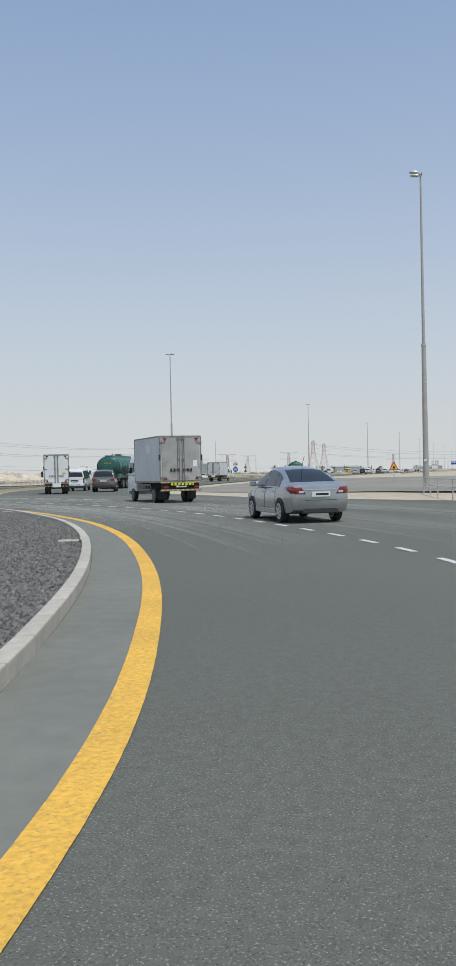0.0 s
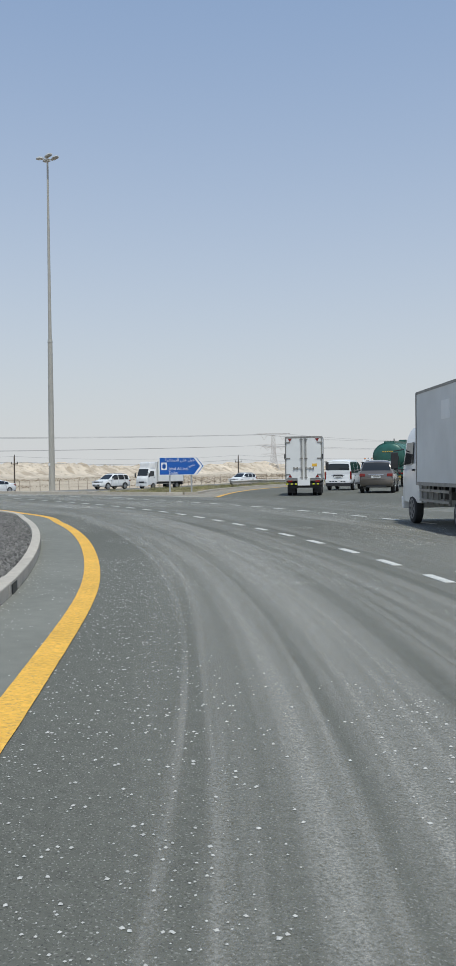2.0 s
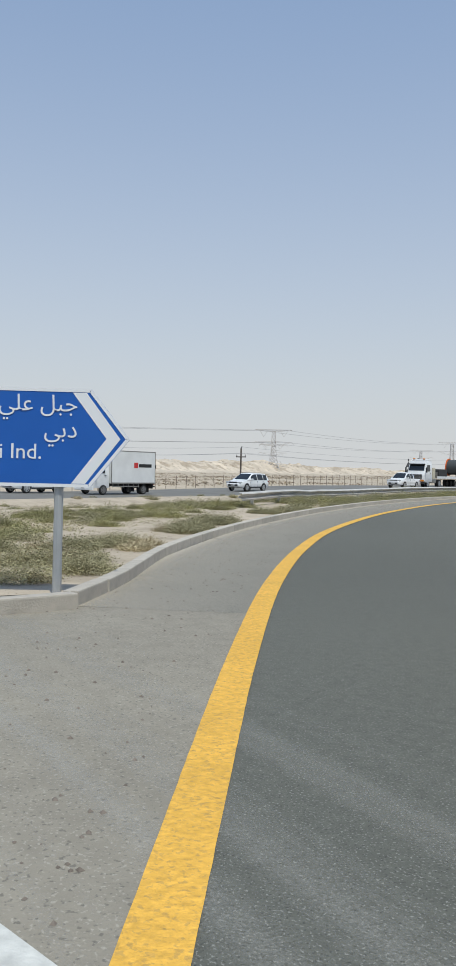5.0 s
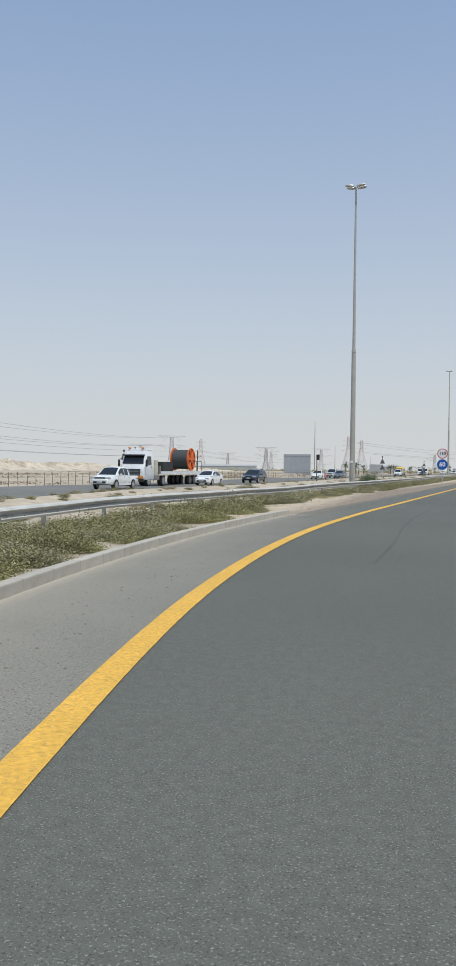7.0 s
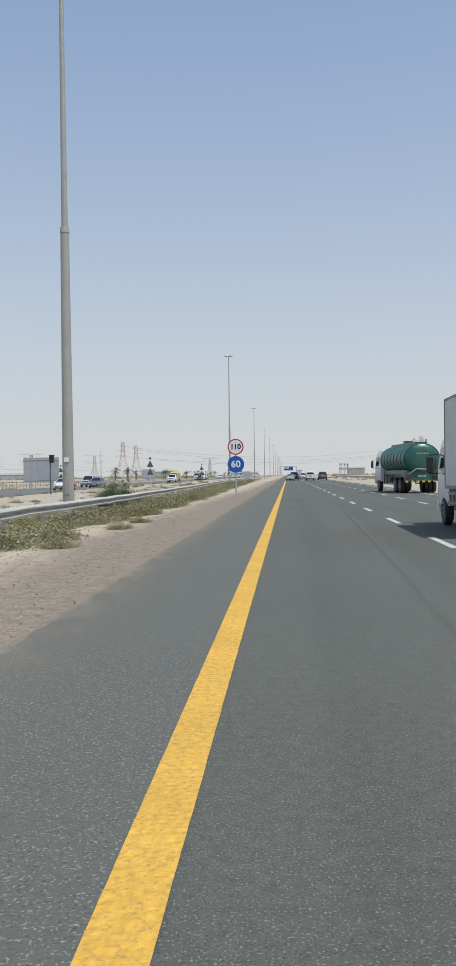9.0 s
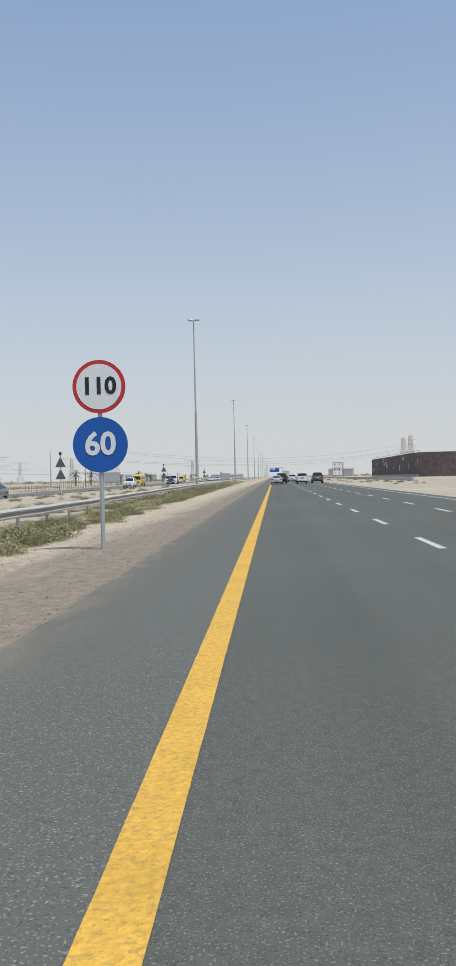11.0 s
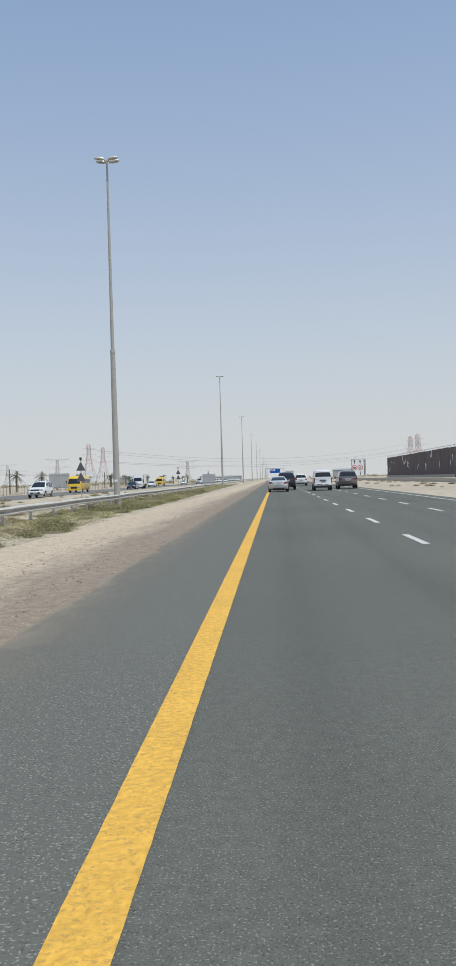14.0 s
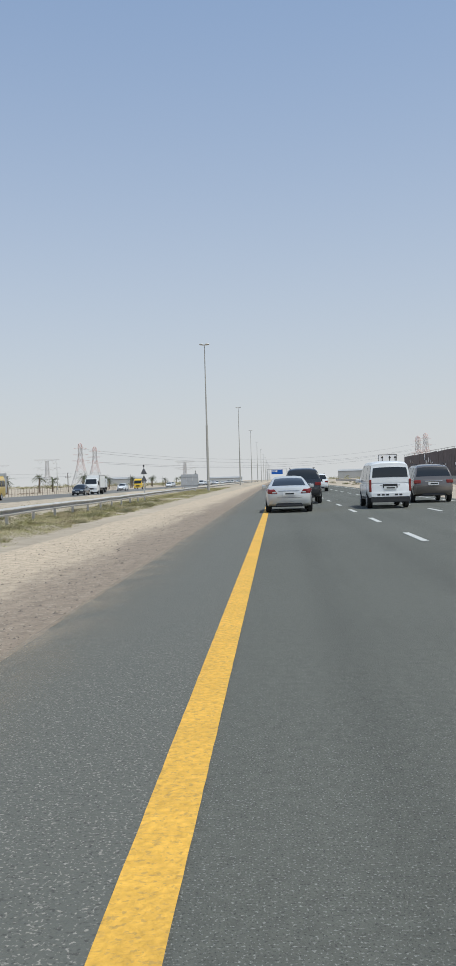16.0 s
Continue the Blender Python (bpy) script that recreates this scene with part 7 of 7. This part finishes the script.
def bush_mesh(seed, r, h, m, n=520, blade=0.034):
    """A low shrub of many short upright twigs and leaves."""
    rnd = random.Random(seed)
    verts, faces = [], []
    for _ in range(n):
        a, d = rnd.uniform(0, 6.28), r * math.sqrt(rnd.random())
        bx, by = math.cos(a) * d * 0.55, math.sin(a) * d * 0.55
        top = h * (1 - 0.75 * (d / r) ** 2) * rnd.uniform(0.45, 1.05) * (0.72 + 0.5 * noise.noise((math.cos(a) * 2.2 + seed, math.sin(a) * 2.2, d * 2)))
        lx, ly = math.cos(a) * d + rnd.uniform(-0.1, 0.1), math.sin(a) * d + rnd.uniform(-0.1, 0.1)
        u = rnd.uniform(0.25, 1.0)
        px, py, pz = bx + (lx - bx) * u, by + (ly - by) * u, top * u
        b = blade * rnd.uniform(0.5, 1.4)
        c = rnd.uniform(0, 6.28)
        ex, ey = math.cos(c) * b * 0.42, math.sin(c) * b * 0.42
        k = len(verts)
        tz = b * rnd.uniform(-0.5, 0.9)
        ox, oy = (lx - bx) * 0.03 + rnd.uniform(-b, b), (ly - by) * 0.03 + rnd.uniform(-b, b)
        verts += [(px - ex, py - ey, pz), (px + ex, py + ey, pz + b * 0.2), (px + ox, py + oy, pz + tz)]
        faces.append((k, k + 1, k + 2))
        if rnd.random() < 0.25:
            k = len(verts)
            verts += [(bx, by, -0.05), (bx + 0.012, by + 0.01, -0.05), (px, py, pz)]
            faces.append((k, k + 1, k + 2))
    return raw("foliage", verts, faces, m)


def scrub():
    rnd = random.Random(11)
    kinds = []
    for i, (r, h, m, lab) in enumerate(((0.55, 0.5, LEAF, "low olive-green desert shrub on sand"), (0.75, 0.62, LEAFGREY, "grey-green twiggy desert shrub on sand"), (0.5, 0.42, LEAFDRY, "dry straw-coloured desert shrub on sand"), (0.9, 0.75, LEAF, "broad olive-green desert shrub on sand"))):
        kinds.append((bush_mesh(20 + i, r, h, m, 4200 if r > 0.7 else 2700, 0.034), lab))
    def plant(x, y, k, s):
        z = max(ground_z(x, y), verge_z(x, y)) if -5.4 < x < -1.75 and y > -11 else ground_z(x, y)
        plants.append((x, y, k, pose(x, y, z - 0.02, 0, 0, rnd.uniform(0, 360)) @ Matrix.Scale(s, 4)))
    plants = []
    kerb = [(x, y) for x, y, h in beside(edge_b, 2.3) if -56 < y < -9]
    # shrubs behind the kerb of the slip road
    for _ in range(430):
        x, y = rnd.choice(kerb)
        if noise.noise((x * 0.45, y * 0.45, 12)) < (-0.2 if y < -40 else -0.4):
            continue
        if y < -36 and rnd.random() < 0.68:
            plant(x - rnd.uniform(3.2, 7.2), y + rnd.uniform(-0.4, 0.8), rnd.choice((0, 0, 0, 3, 1)), rnd.uniform(0.45, 0.8))
        elif y < -36:
            plant(x - rnd.uniform(0.5, 1.7), y, rnd.choice((1, 1, 1, 2)), rnd.uniform(0.5, 0.85))
        else:
            plant(x - rnd.uniform(0.4, 5.4), y + rnd.uniform(-0.4, 0.8), rnd.choice((0, 0, 0, 1, 1, 3)), rnd.uniform(0.5, 0.95))
    # well-grown ones by the kerb's end and beside the dirt
    for x, y, k, size in ((-2.95, -14.0, 3, 0.85), (-4.2, -13.9, 1, 1.0), (-5.0, -14.8, 0, 1.2), (-3.35, -9.6, 3, 0.8), (-4.4, -8.6, 1, 1.1), (-5.3, -10.5, 3, 0.9), (-6.2, -6.3, 0, 1.2), (-3.7, -18.2, 0, 1.1), (-4.9, -17.0, 3, 0.9), (-3.95, 16.5, 1, 0.65), (-3.85, 25.2, 0, 0.75), (-3.9, 22.3, 1, 0.6), (-4.6, 12.0, 3, 0.7), (-4.4, 30.5, 3, 0.6)):
        plant(x, y, k, size)
    # along the rail
    for _ in range(560):
        y = rnd.uniform(-12, 215) if rnd.random() < 0.7 else rnd.uniform(-12, 75)
        x = rail_x(y) + 2.9 - abs(rnd.gauss(0, 1.9))
        plant(x, y, rnd.choice((0, 0, 1, 2, 3, 1)), rnd.uniform(0.5, 1.3) if y < 60 else rnd.uniform(0.45, 0.9))
    # the median
    for _ in range(150):
        y = rnd.uniform(-50, 200)
        plant(rnd.uniform(-19, -9), y, rnd.choice((0, 1, 2, 2)), rnd.uniform(0.6, 1.3))
    for _ in range(110):
        y = rnd.uniform(-44, 30)
        plant(rnd.uniform(-17, -8.2), y, rnd.choice((0, 0, 1, 2, 3)), rnd.uniform(0.6, 1.2))
    # on the low bank along the far carriageway
    for _ in range(170):
        plant(rnd.uniform(-23.2, -19.5), rnd.uniform(-55, 210), rnd.choice((0, 0, 1, 2, 2)), rnd.uniform(0.4, 0.9))
    # beyond the highway on the other side
    for _ in range(70):
        plant(rnd.uniform(13.5, 25), rnd.uniform(150, 400), rnd.choice((0, 1, 2, 2)), rnd.uniform(0.5, 1.1))
    # the foot of the blue sign
    for _ in range(26):
        plant(rnd.uniform(0, 9.5), rnd.uniform(-58, -53.5), rnd.choice((1, 2, 2)), rnd.uniform(0.5, 0.9))
    # the shrubs nearest the road stand singly, the rest grow together
    plants.sort(key=lambda p: max(0, -4 - p[0]) * 3 + max(0, p[1] - 20) * 0.6)
    for x, y, k, m in plants[:290]:
        me, lab = kinds[k]
        share("foliage", me, thing("shrub", lab, "shrub", m, "roadside shrubs"))
    verts, faces, mats = [], [], []
    coarse = [bush_mesh(40 + i, r, h, m, 1250 if r > 0.7 else 900, 0.05) for i, (r, h, m) in enumerate(((0.55, 0.5, LEAF), (0.75, 0.62, LEAFGREY), (0.5, 0.42, LEAFDRY), (0.9, 0.75, LEAF)))]
    for x, y, k, m in plants[290:]:
        me, n0 = coarse[k], len(verts)
        verts += [tuple(m @ v.co) for v in me.vertices]
        faces += [tuple(n0 + i for i in p.vertices) for p in me.polygons]
        mats += [(0, 1, 2, 0)[k]] * len(me.polygons)
    me = raw("far_shrubs", verts, faces, LEAF)
    me.materials.append(LEAFGREY)
    me.materials.append(LEAFDRY)
    me.polygons.foreach_set("material_index", mats)
    tagged(new("far_shrubs", me), "low olive and straw-coloured desert shrubs along the rail", "shrubs", kind="stuff")
    big = thing("bush", "large dense green bush behind the guard rail", "bush", pose(-8.9, 46.4, ground_z(-8.9, 46.4)))
    share("foliage", bush_mesh(99, 1.35, 2.5, BUSHLEAF, 15000, 0.065), big)


scrub()


def far_thicket():
    """A low band of trees and bushes at the edge of the plain."""
    rnd = random.Random(77)
    verts, faces = [], []
    for _ in range(420):
        cx, cy, r, h = rnd.uniform(-330, -45), rnd.uniform(560, 1000), rnd.uniform(1.2, 3.5), rnd.uniform(1.0, 3.6)
        if rnd.random() < 0.25:
            cx, cy = rnd.uniform(40, 200), rnd.uniform(700, 1200)
        for _ in range(70):
            a, d, u = rnd.uniform(0, 6.28), r * math.sqrt(rnd.random()), rnd.random()
            px, py, pz = cx + math.cos(a) * d, cy + math.sin(a) * d, -0.7 + h * u * (1 - 0.5 * (d / r) ** 2)
            k = len(verts)
            for i in range(3):
                verts.append((px + rnd.gauss(0, 0.3), py + rnd.gauss(0, 0.3), pz + rnd.gauss(0, 0.25)))
            faces.append((k, k + 1, k + 2))
    tagged(new("far_thicket", raw("far_thicket", verts, faces, LEAFGREY)), "distant grey-green trees and bushes across the plain", "trees", kind="stuff")


far_thicket()


def plain_scrub():
    """Dry tufts on the plain between fence and spoil heap."""
    rnd = random.Random(91)
    verts, faces = [], []
    for _ in range(7000):
        cx, cy, r, h = rnd.uniform(-140, -40.5), rnd.uniform(-110, 330), rnd.uniform(0.25, 1.3), rnd.uniform(0.08, 0.36)
        if noise.noise((cx * 0.06, cy * 0.02, 1)) < 0.02:
            continue
        z = ground_z(cx, cy)
        for _ in range(14):
            a, d, u = rnd.uniform(0, 6.28), r * math.sqrt(rnd.random()), rnd.random()
            px, py, pz = cx + math.cos(a) * d, cy + math.sin(a) * d * 1.6, z + h * u * (1 - 0.5 * (d / r) ** 2)
            k = len(verts)
            for i in range(3):
                verts.append((px + rnd.gauss(0, 0.10), py + rnd.gauss(0, 0.12), pz + rnd.gauss(0, 0.05)))
            faces.append((k, k + 1, k + 2))
    tagged(new("plain_scrub", raw("plain_scrub", verts, faces, DRYTUFT)), "dry grey-brown tufts on the sandy plain", "shrubs", kind="stuff")


plain_scrub()


def ground_cover():
    """Low grass and creeping plants in one mesh, thick beside the rail and thin elsewhere."""
    rnd = random.Random(21)
    for name, m, count, lab in (("scrub_cover", LEAF, 96000, "low green ground plants on the sandy verge"), ("dry_grass", LEAFDRY, 34000, "dry straw-coloured grass on the sandy verge")):
        verts, faces = [], []
        made = 0
        while made < count:
            y = rnd.uniform(-57, 330) if rnd.random() < 0.55 else rnd.uniform(-57, 60)
            if y < -9 and rnd.random() > 0.16:
                continue
            edge = -2.3
            if y < -9:
                edge = min((abs(q[1] - y), q[0]) for q in KERBLINE)[1] - 0.3
            x = edge - max(0.25, rnd.gauss(5.0, 1.6) if y < -36 else rnd.uniform(0.9, 6.4)) if rnd.random() < 0.93 else edge - rnd.uniform(0.3, 9)
            if y >= -9:
                x = rail_x(y) + 3.2 + 0.9 * noise.noise((0, y * 0.25, 6)) - (rnd.uniform(0, 1) ** 0.85) * 5.0 - (0 if rnd.random() < 0.8 else rnd.uniform(0, 8))
            if noise.noise((x * 0.28, y * 0.2, 5)) + 0.35 * noise.noise((x * 1.1, y * 1.1, 9)) + 0.22 * noise.noise((x * 3.1, y * 2.6, 2)) < (0.02 - 0.30 * smoothstep(50, 100, y) if m is LEAF else 0.08) + (0.12 if x < rail_x(y) - 4 else 0):
                if rnd.random() > 0.05:
                    continue
            z = ground_z(x, y)
            made += 1
            for _ in range(8):
                k = len(verts)
                px, py = x + rnd.gauss(0, 0.10), y + rnd.gauss(0, 0.10)
                h, c = rnd.uniform(0.02, 0.12), rnd.uniform(0, 6.28)
                w = rnd.uniform(0.006, 0.013)
                ex, ey = math.cos(c) * w, math.sin(c) * w
                lift = rnd.uniform(0.0, 0.85) * h
                verts += [(px - ex, py - ey, z + lift), (px + ex, py + ey, z + lift + 0.01), (px + rnd.gauss(0, 0.025), py + rnd.gauss(0, 0.025), z + lift + rnd.uniform(0.01, 0.035))]
                faces.append((k, k + 1, k + 2))
        tagged(new(name, raw(name, verts, faces, m)), lab, "ground plants", kind="stuff")


KERBLINE = [(y_, x_) for x_, y_, h_ in beside(edge_b, 2.3) if y_ < 0]
KERBLINE = [(x_, y_) for y_, x_ in KERBLINE]
ground_cover()


def grit():
    """Pale crumbs spilled on the junction, and pebbles on the verges."""
    rnd = random.Random(31)
    verts, faces = [], []
    lane = curve(GUIDE_1, 0.5)
    for _ in range(90000):
        x, y, h = rnd.choice(lane)
        off = rnd.choice((1.2, 1.9, 3.2, 3.9, 5.2, -1.1, -1.7, -3.0, -3.7, -4.6)) + rnd.gauss(0, 0.28)
        j = rnd.uniform(-0.3, 0.3)
        x, y = x - math.sin(h) * off + math.cos(h) * j, y + math.cos(h) * off + math.sin(h) * j
        if noise.noise((x * 0.25, y * 0.25, 2)) < -0.18 or x > 45 - rnd.random() * 4:
            continue
        s = rnd.choice((0.004, 0.004, 0.005, 0.005, 0.006, 0.007, 0.008, 0.010, 0.012))
        k, a = len(verts), rnd.uniform(0, 6.3)
        verts += [(x + math.cos(a + i * 1.57) * s * rnd.uniform(0.6, 1.2), y + math.sin(a + i * 1.57) * s * rnd.uniform(0.6, 1.2), 0.004) for i in range(4)] + [(x, y, 0.005 + s * 0.4)]
        faces += [(k + i, k + (i + 1) % 4, k + 4) for i in range(4)]
    tagged(new("grit", raw("grit", verts, faces, DUST)), "pale stone crumbs spilled on the junction asphalt", "grit", kind="stuff")
    verts, faces = [], []
    for _ in range(26000):
        y = rnd.uniform(-10, 190)
        x = -1.75 - abs(rnd.gauss(0, 1)) * 1.5
        z = verge_z(x, y) if -5.4 < x < -1.75 else max(ground_z(x, y), 0.0)
        if rnd.random() < 0.09:
            q = rnd.choice([e for e in edge_b[:52]])
            o = rnd.uniform(0.3, 2.0)
            j = rnd.uniform(-0.5, 0.5)
            x, y, z = q[0] - math.sin(q[2]) * o + math.cos(q[2]) * j, q[1] + math.cos(q[2]) * o + math.sin(q[2]) * j, 0.004
        s = rnd.choice((0.005, 0.005, 0.006, 0.006, 0.007, 0.008, 0.010, 0.014, 0.010, rnd.uniform(0.01, 0.03))) if z != 0.004 else rnd.choice((0.005, 0.006, 0.008, 0.012, 0.018))
        k, a = len(verts), rnd.uniform(0, 6.3)
        verts += [(x + math.cos(a + i * 1.57) * s * rnd.uniform(0.6, 1.2), y + math.sin(a + i * 1.57) * s * rnd.uniform(0.6, 1.2), z) for i in range(4)] + [(x, y, z + s * 0.7)]
        faces += [(k + i, k + (i + 1) % 4, k + 4) for i in range(4)]
    for _ in range(9000):
        if rnd.random() < 0.5:
            q = rnd.choice(KERBLINE)
            x, y = q[0] - 0.25 - abs(rnd.gauss(0, 1)) * 2.5, q[1] + rnd.uniform(-0.5, 0.5)
        else:
            y = rnd.uniform(-9, 170)
            x = -3.3 - abs(rnd.gauss(0, 1)) * 1.2
        s = rnd.choice((0.006, 0.007, 0.008, 0.010, 0.013, 0.02))
        z, k, a = (verge_z(x, y) if x > -5.4 and y > -9 else ground_z(x, y)) - 0.2 * s, len(verts), rnd.uniform(0, 6.3)
        verts += [(x + math.cos(a + i * 1.57) * s * rnd.uniform(0.6, 1.2), y + math.sin(a + i * 1.57) * s * rnd.uniform(0.6, 1.2), z) for i in range(4)] + [(x, y, z + s * 0.8)]
        faces += [(k + i, k + (i + 1) % 4, k + 4) for i in range(4)]
    tagged(new("pebbles", raw("pebbles", verts, faces, PEBBLE)), "small brown pebbles on shoulder and verge", "pebbles", kind="stuff")


grit()


def streak_material(name, color, amount, across, along, lo=0.40, hi=0.72, edge=1.0, start=0.0, lean=False, crumb=0.25, ramp=14.0):
    """A thin film in streaks along a band, thinning out at its edges, that lets the asphalt show through."""
    m = mat(name, color, 0.95)
    nt = m.node_tree
    b = nt.nodes["Principled BSDF"]
    uv = nt.nodes.new("ShaderNodeUVMap")
    uv.uv_map = "band"
    mp = nt.nodes.new("ShaderNodeMapping")
    mp.inputs["Scale"].default_value = (across, along, 1)
    a = nt.nodes.new("ShaderNodeTexNoise")
    a.inputs["Scale"].default_value, a.inputs["Detail"].default_value = 1.0, 6
    mr = nt.nodes.new("ShaderNodeMapRange")
    mr.inputs["From Min"].default_value, mr.inputs["From Max"].default_value = lo, hi
    mr.inputs["To Max"].default_value = amount
    sp = nt.nodes.new("ShaderNodeSeparateXYZ")
    def calc(op, p, q):
        n = nt.nodes.new("ShaderNodeMath")
        n.operation = op
        for i, v in enumerate((p, q)):
            if isinstance(v, float):
                n.inputs[i].default_value = v
            else:
                nt.links.new(v, n.inputs[i])
        return n.outputs[0]
    nt.links.new(uv.outputs[0], mp.inputs[0])
    nt.links.new(uv.outputs[0], sp.inputs[0])
    nt.links.new(mp.outputs[0], a.inputs["Vector"])
    nt.links.new(a.outputs["Fac"], mr.inputs["Value"])
    u = sp.outputs["X"]
    fade = calc("MULTIPLY", calc("MULTIPLY", u, 4.0), calc("SUBTRACT", 1.0, u))
    if lean:
        fade = calc("MULTIPLY", u, 1.0)
    fade = calc("POWER", fade, edge)
    if start:
        sr = nt.nodes.new("ShaderNodeMapRange")
        sr.interpolation_type = "SMOOTHSTEP"
        sr.inputs["From Min"].default_value, sr.inputs["From Max"].default_value = start, start + ramp
        nt.links.new(sp.outputs["Y"], sr.inputs["Value"])
        fade = calc("MULTIPLY", fade, sr.outputs[0])
    # crumbs break the film up
    g = nt.nodes.new("ShaderNodeTexNoise")
    g.inputs["Scale"].default_value, g.inputs["Detail"].default_value = 85.0, 4
    tc = nt.nodes.new("ShaderNodeTexCoord")
    nt.links.new(tc.outputs["Object"], g.inputs["Vector"])
    gr = nt.nodes.new("ShaderNodeMapRange")
    gr.inputs["From Min"].default_value, gr.inputs["From Max"].default_value = 0.35, 0.65
    gr.inputs["To Min"].default_value = crumb
    nt.links.new(g.outputs["Fac"], gr.inputs["Value"])
    nt.links.new(calc("MULTIPLY", calc("MULTIPLY", mr.outputs[0], fade), gr.outputs[0]), b.inputs["Alpha"])
    return m


def streaks():
    film = streak_material("pale_dust_film", (0.48, 0.46, 0.41), 0.64, 16.0, 0.06, 0.40, 0.70, 0.5, 4.0, crumb=0.25)
    blown = streak_material("blown_sand_film", (0.37, 0.31, 0.235), 1.0, 3.0, 1.3, 0.25, 0.6, 2.4, lean=True)
    kerbsand = streak_material("kerb_sand_film", (0.50, 0.45, 0.365), 1.0, 3.0, 1.6, 0.12, 0.42, 3.6, lean=True, crumb=0.6)
    skid = streak_material("tyre_rubber_film", (0.04, 0.04, 0.04), 0.30, 2.0, 0.05, 0.25, 0.6, 0.8)
    wear = streak_material("lane_wear_film", (0.03, 0.031, 0.031), 0.12, 2.0, 0.02, 0.3, 0.65, 1.0)
    g1 = curve(GUIDE_1, 0.6)
    tagged(strip("dust_track", g1, 0.15, 3.4, 0.0045, film), "pale dusty wheel tracks on the asphalt", "wheel track", "dust tracks", kind="structure")
    tagged(strip("dust_track", g1, -4.6, -0.2, 0.0047, film), "pale dusty wheel tracks on the asphalt", "wheel track", "dust tracks", kind="structure")
    tagged(strip("dust_track", g1, -10.0, -5.0, 0.0049, film), "pale dusty wheel tracks on the asphalt", "wheel track", "dust tracks", kind="structure")
    tagged(strip("dust_track", [q for q in edge_a if -104 < q[1] and q[0] > -20], -5.2, -0.5, 0.0043, film), "pale dusty wheel tracks on the asphalt", "wheel track", "dust tracks", kind="structure")
    thin = streak_material("thin_dust_line", (0.46, 0.44, 0.39), 0.5, 2.0, 0.25, 0.35, 0.65, 0.8, 3.0)
    near_a = [q for q in edge_a if -106 < q[1] and q[0] > 5]
    for ln, o in ((near_a, -1.15), (near_a, -2.9), (g1, 2.55), (g1, 3.3), (g1, -2.1), (g1, -3.35)):
        tagged(strip("dust_line", ln, o - 0.05, o + 0.05, 0.0055, thin), "thin pale tyre line of dust on the asphalt", "wheel track", "dust lines", kind="structure")
    s = curve([(2.75, -23), (2.5, -19), (2.1, -14.5), (1.85, -10), (1.75, -3), (1.9, 7.4), (1.95, 9.6), (2.05, 12.5), (2.25, 21), (2.5, 32)], 0.5)
    tagged(strip("skid_mark", s, -0.035, 0.035, 0.005, skid), "curved black skid mark on the asphalt", "skid mark", "skid marks", kind="structure")
    for X in (1.0, 2.6, 4.3, 5.75, 7.3, 8.6):
        ln = [(X + 0.12 * math.sin(y * 0.05), y, math.pi / 2) for y in range(-8, 400, 3)]
        tagged(strip("tyre_track", ln, -0.42, 0.42, 0.0045, wear), "long faint dark tyre track in the lane", "wheel track", "tyre tracks", kind="structure")
    tagged(strip("dust_edge", [q for q in edge_b if -57 < q[1] < -9], 0.5, 1.87, 0.009, kerbsand), "blown sand along the kerb", "dust", "dust edges", kind="structure")
    tagged(strip("dust_edge", [q for q in edge_b if -12 < q[1] < 400], 0.55, 1.78, 0.0075, blown), "blown sand along the asphalt edge", "dust", "dust edges", kind="structure")


streaks()
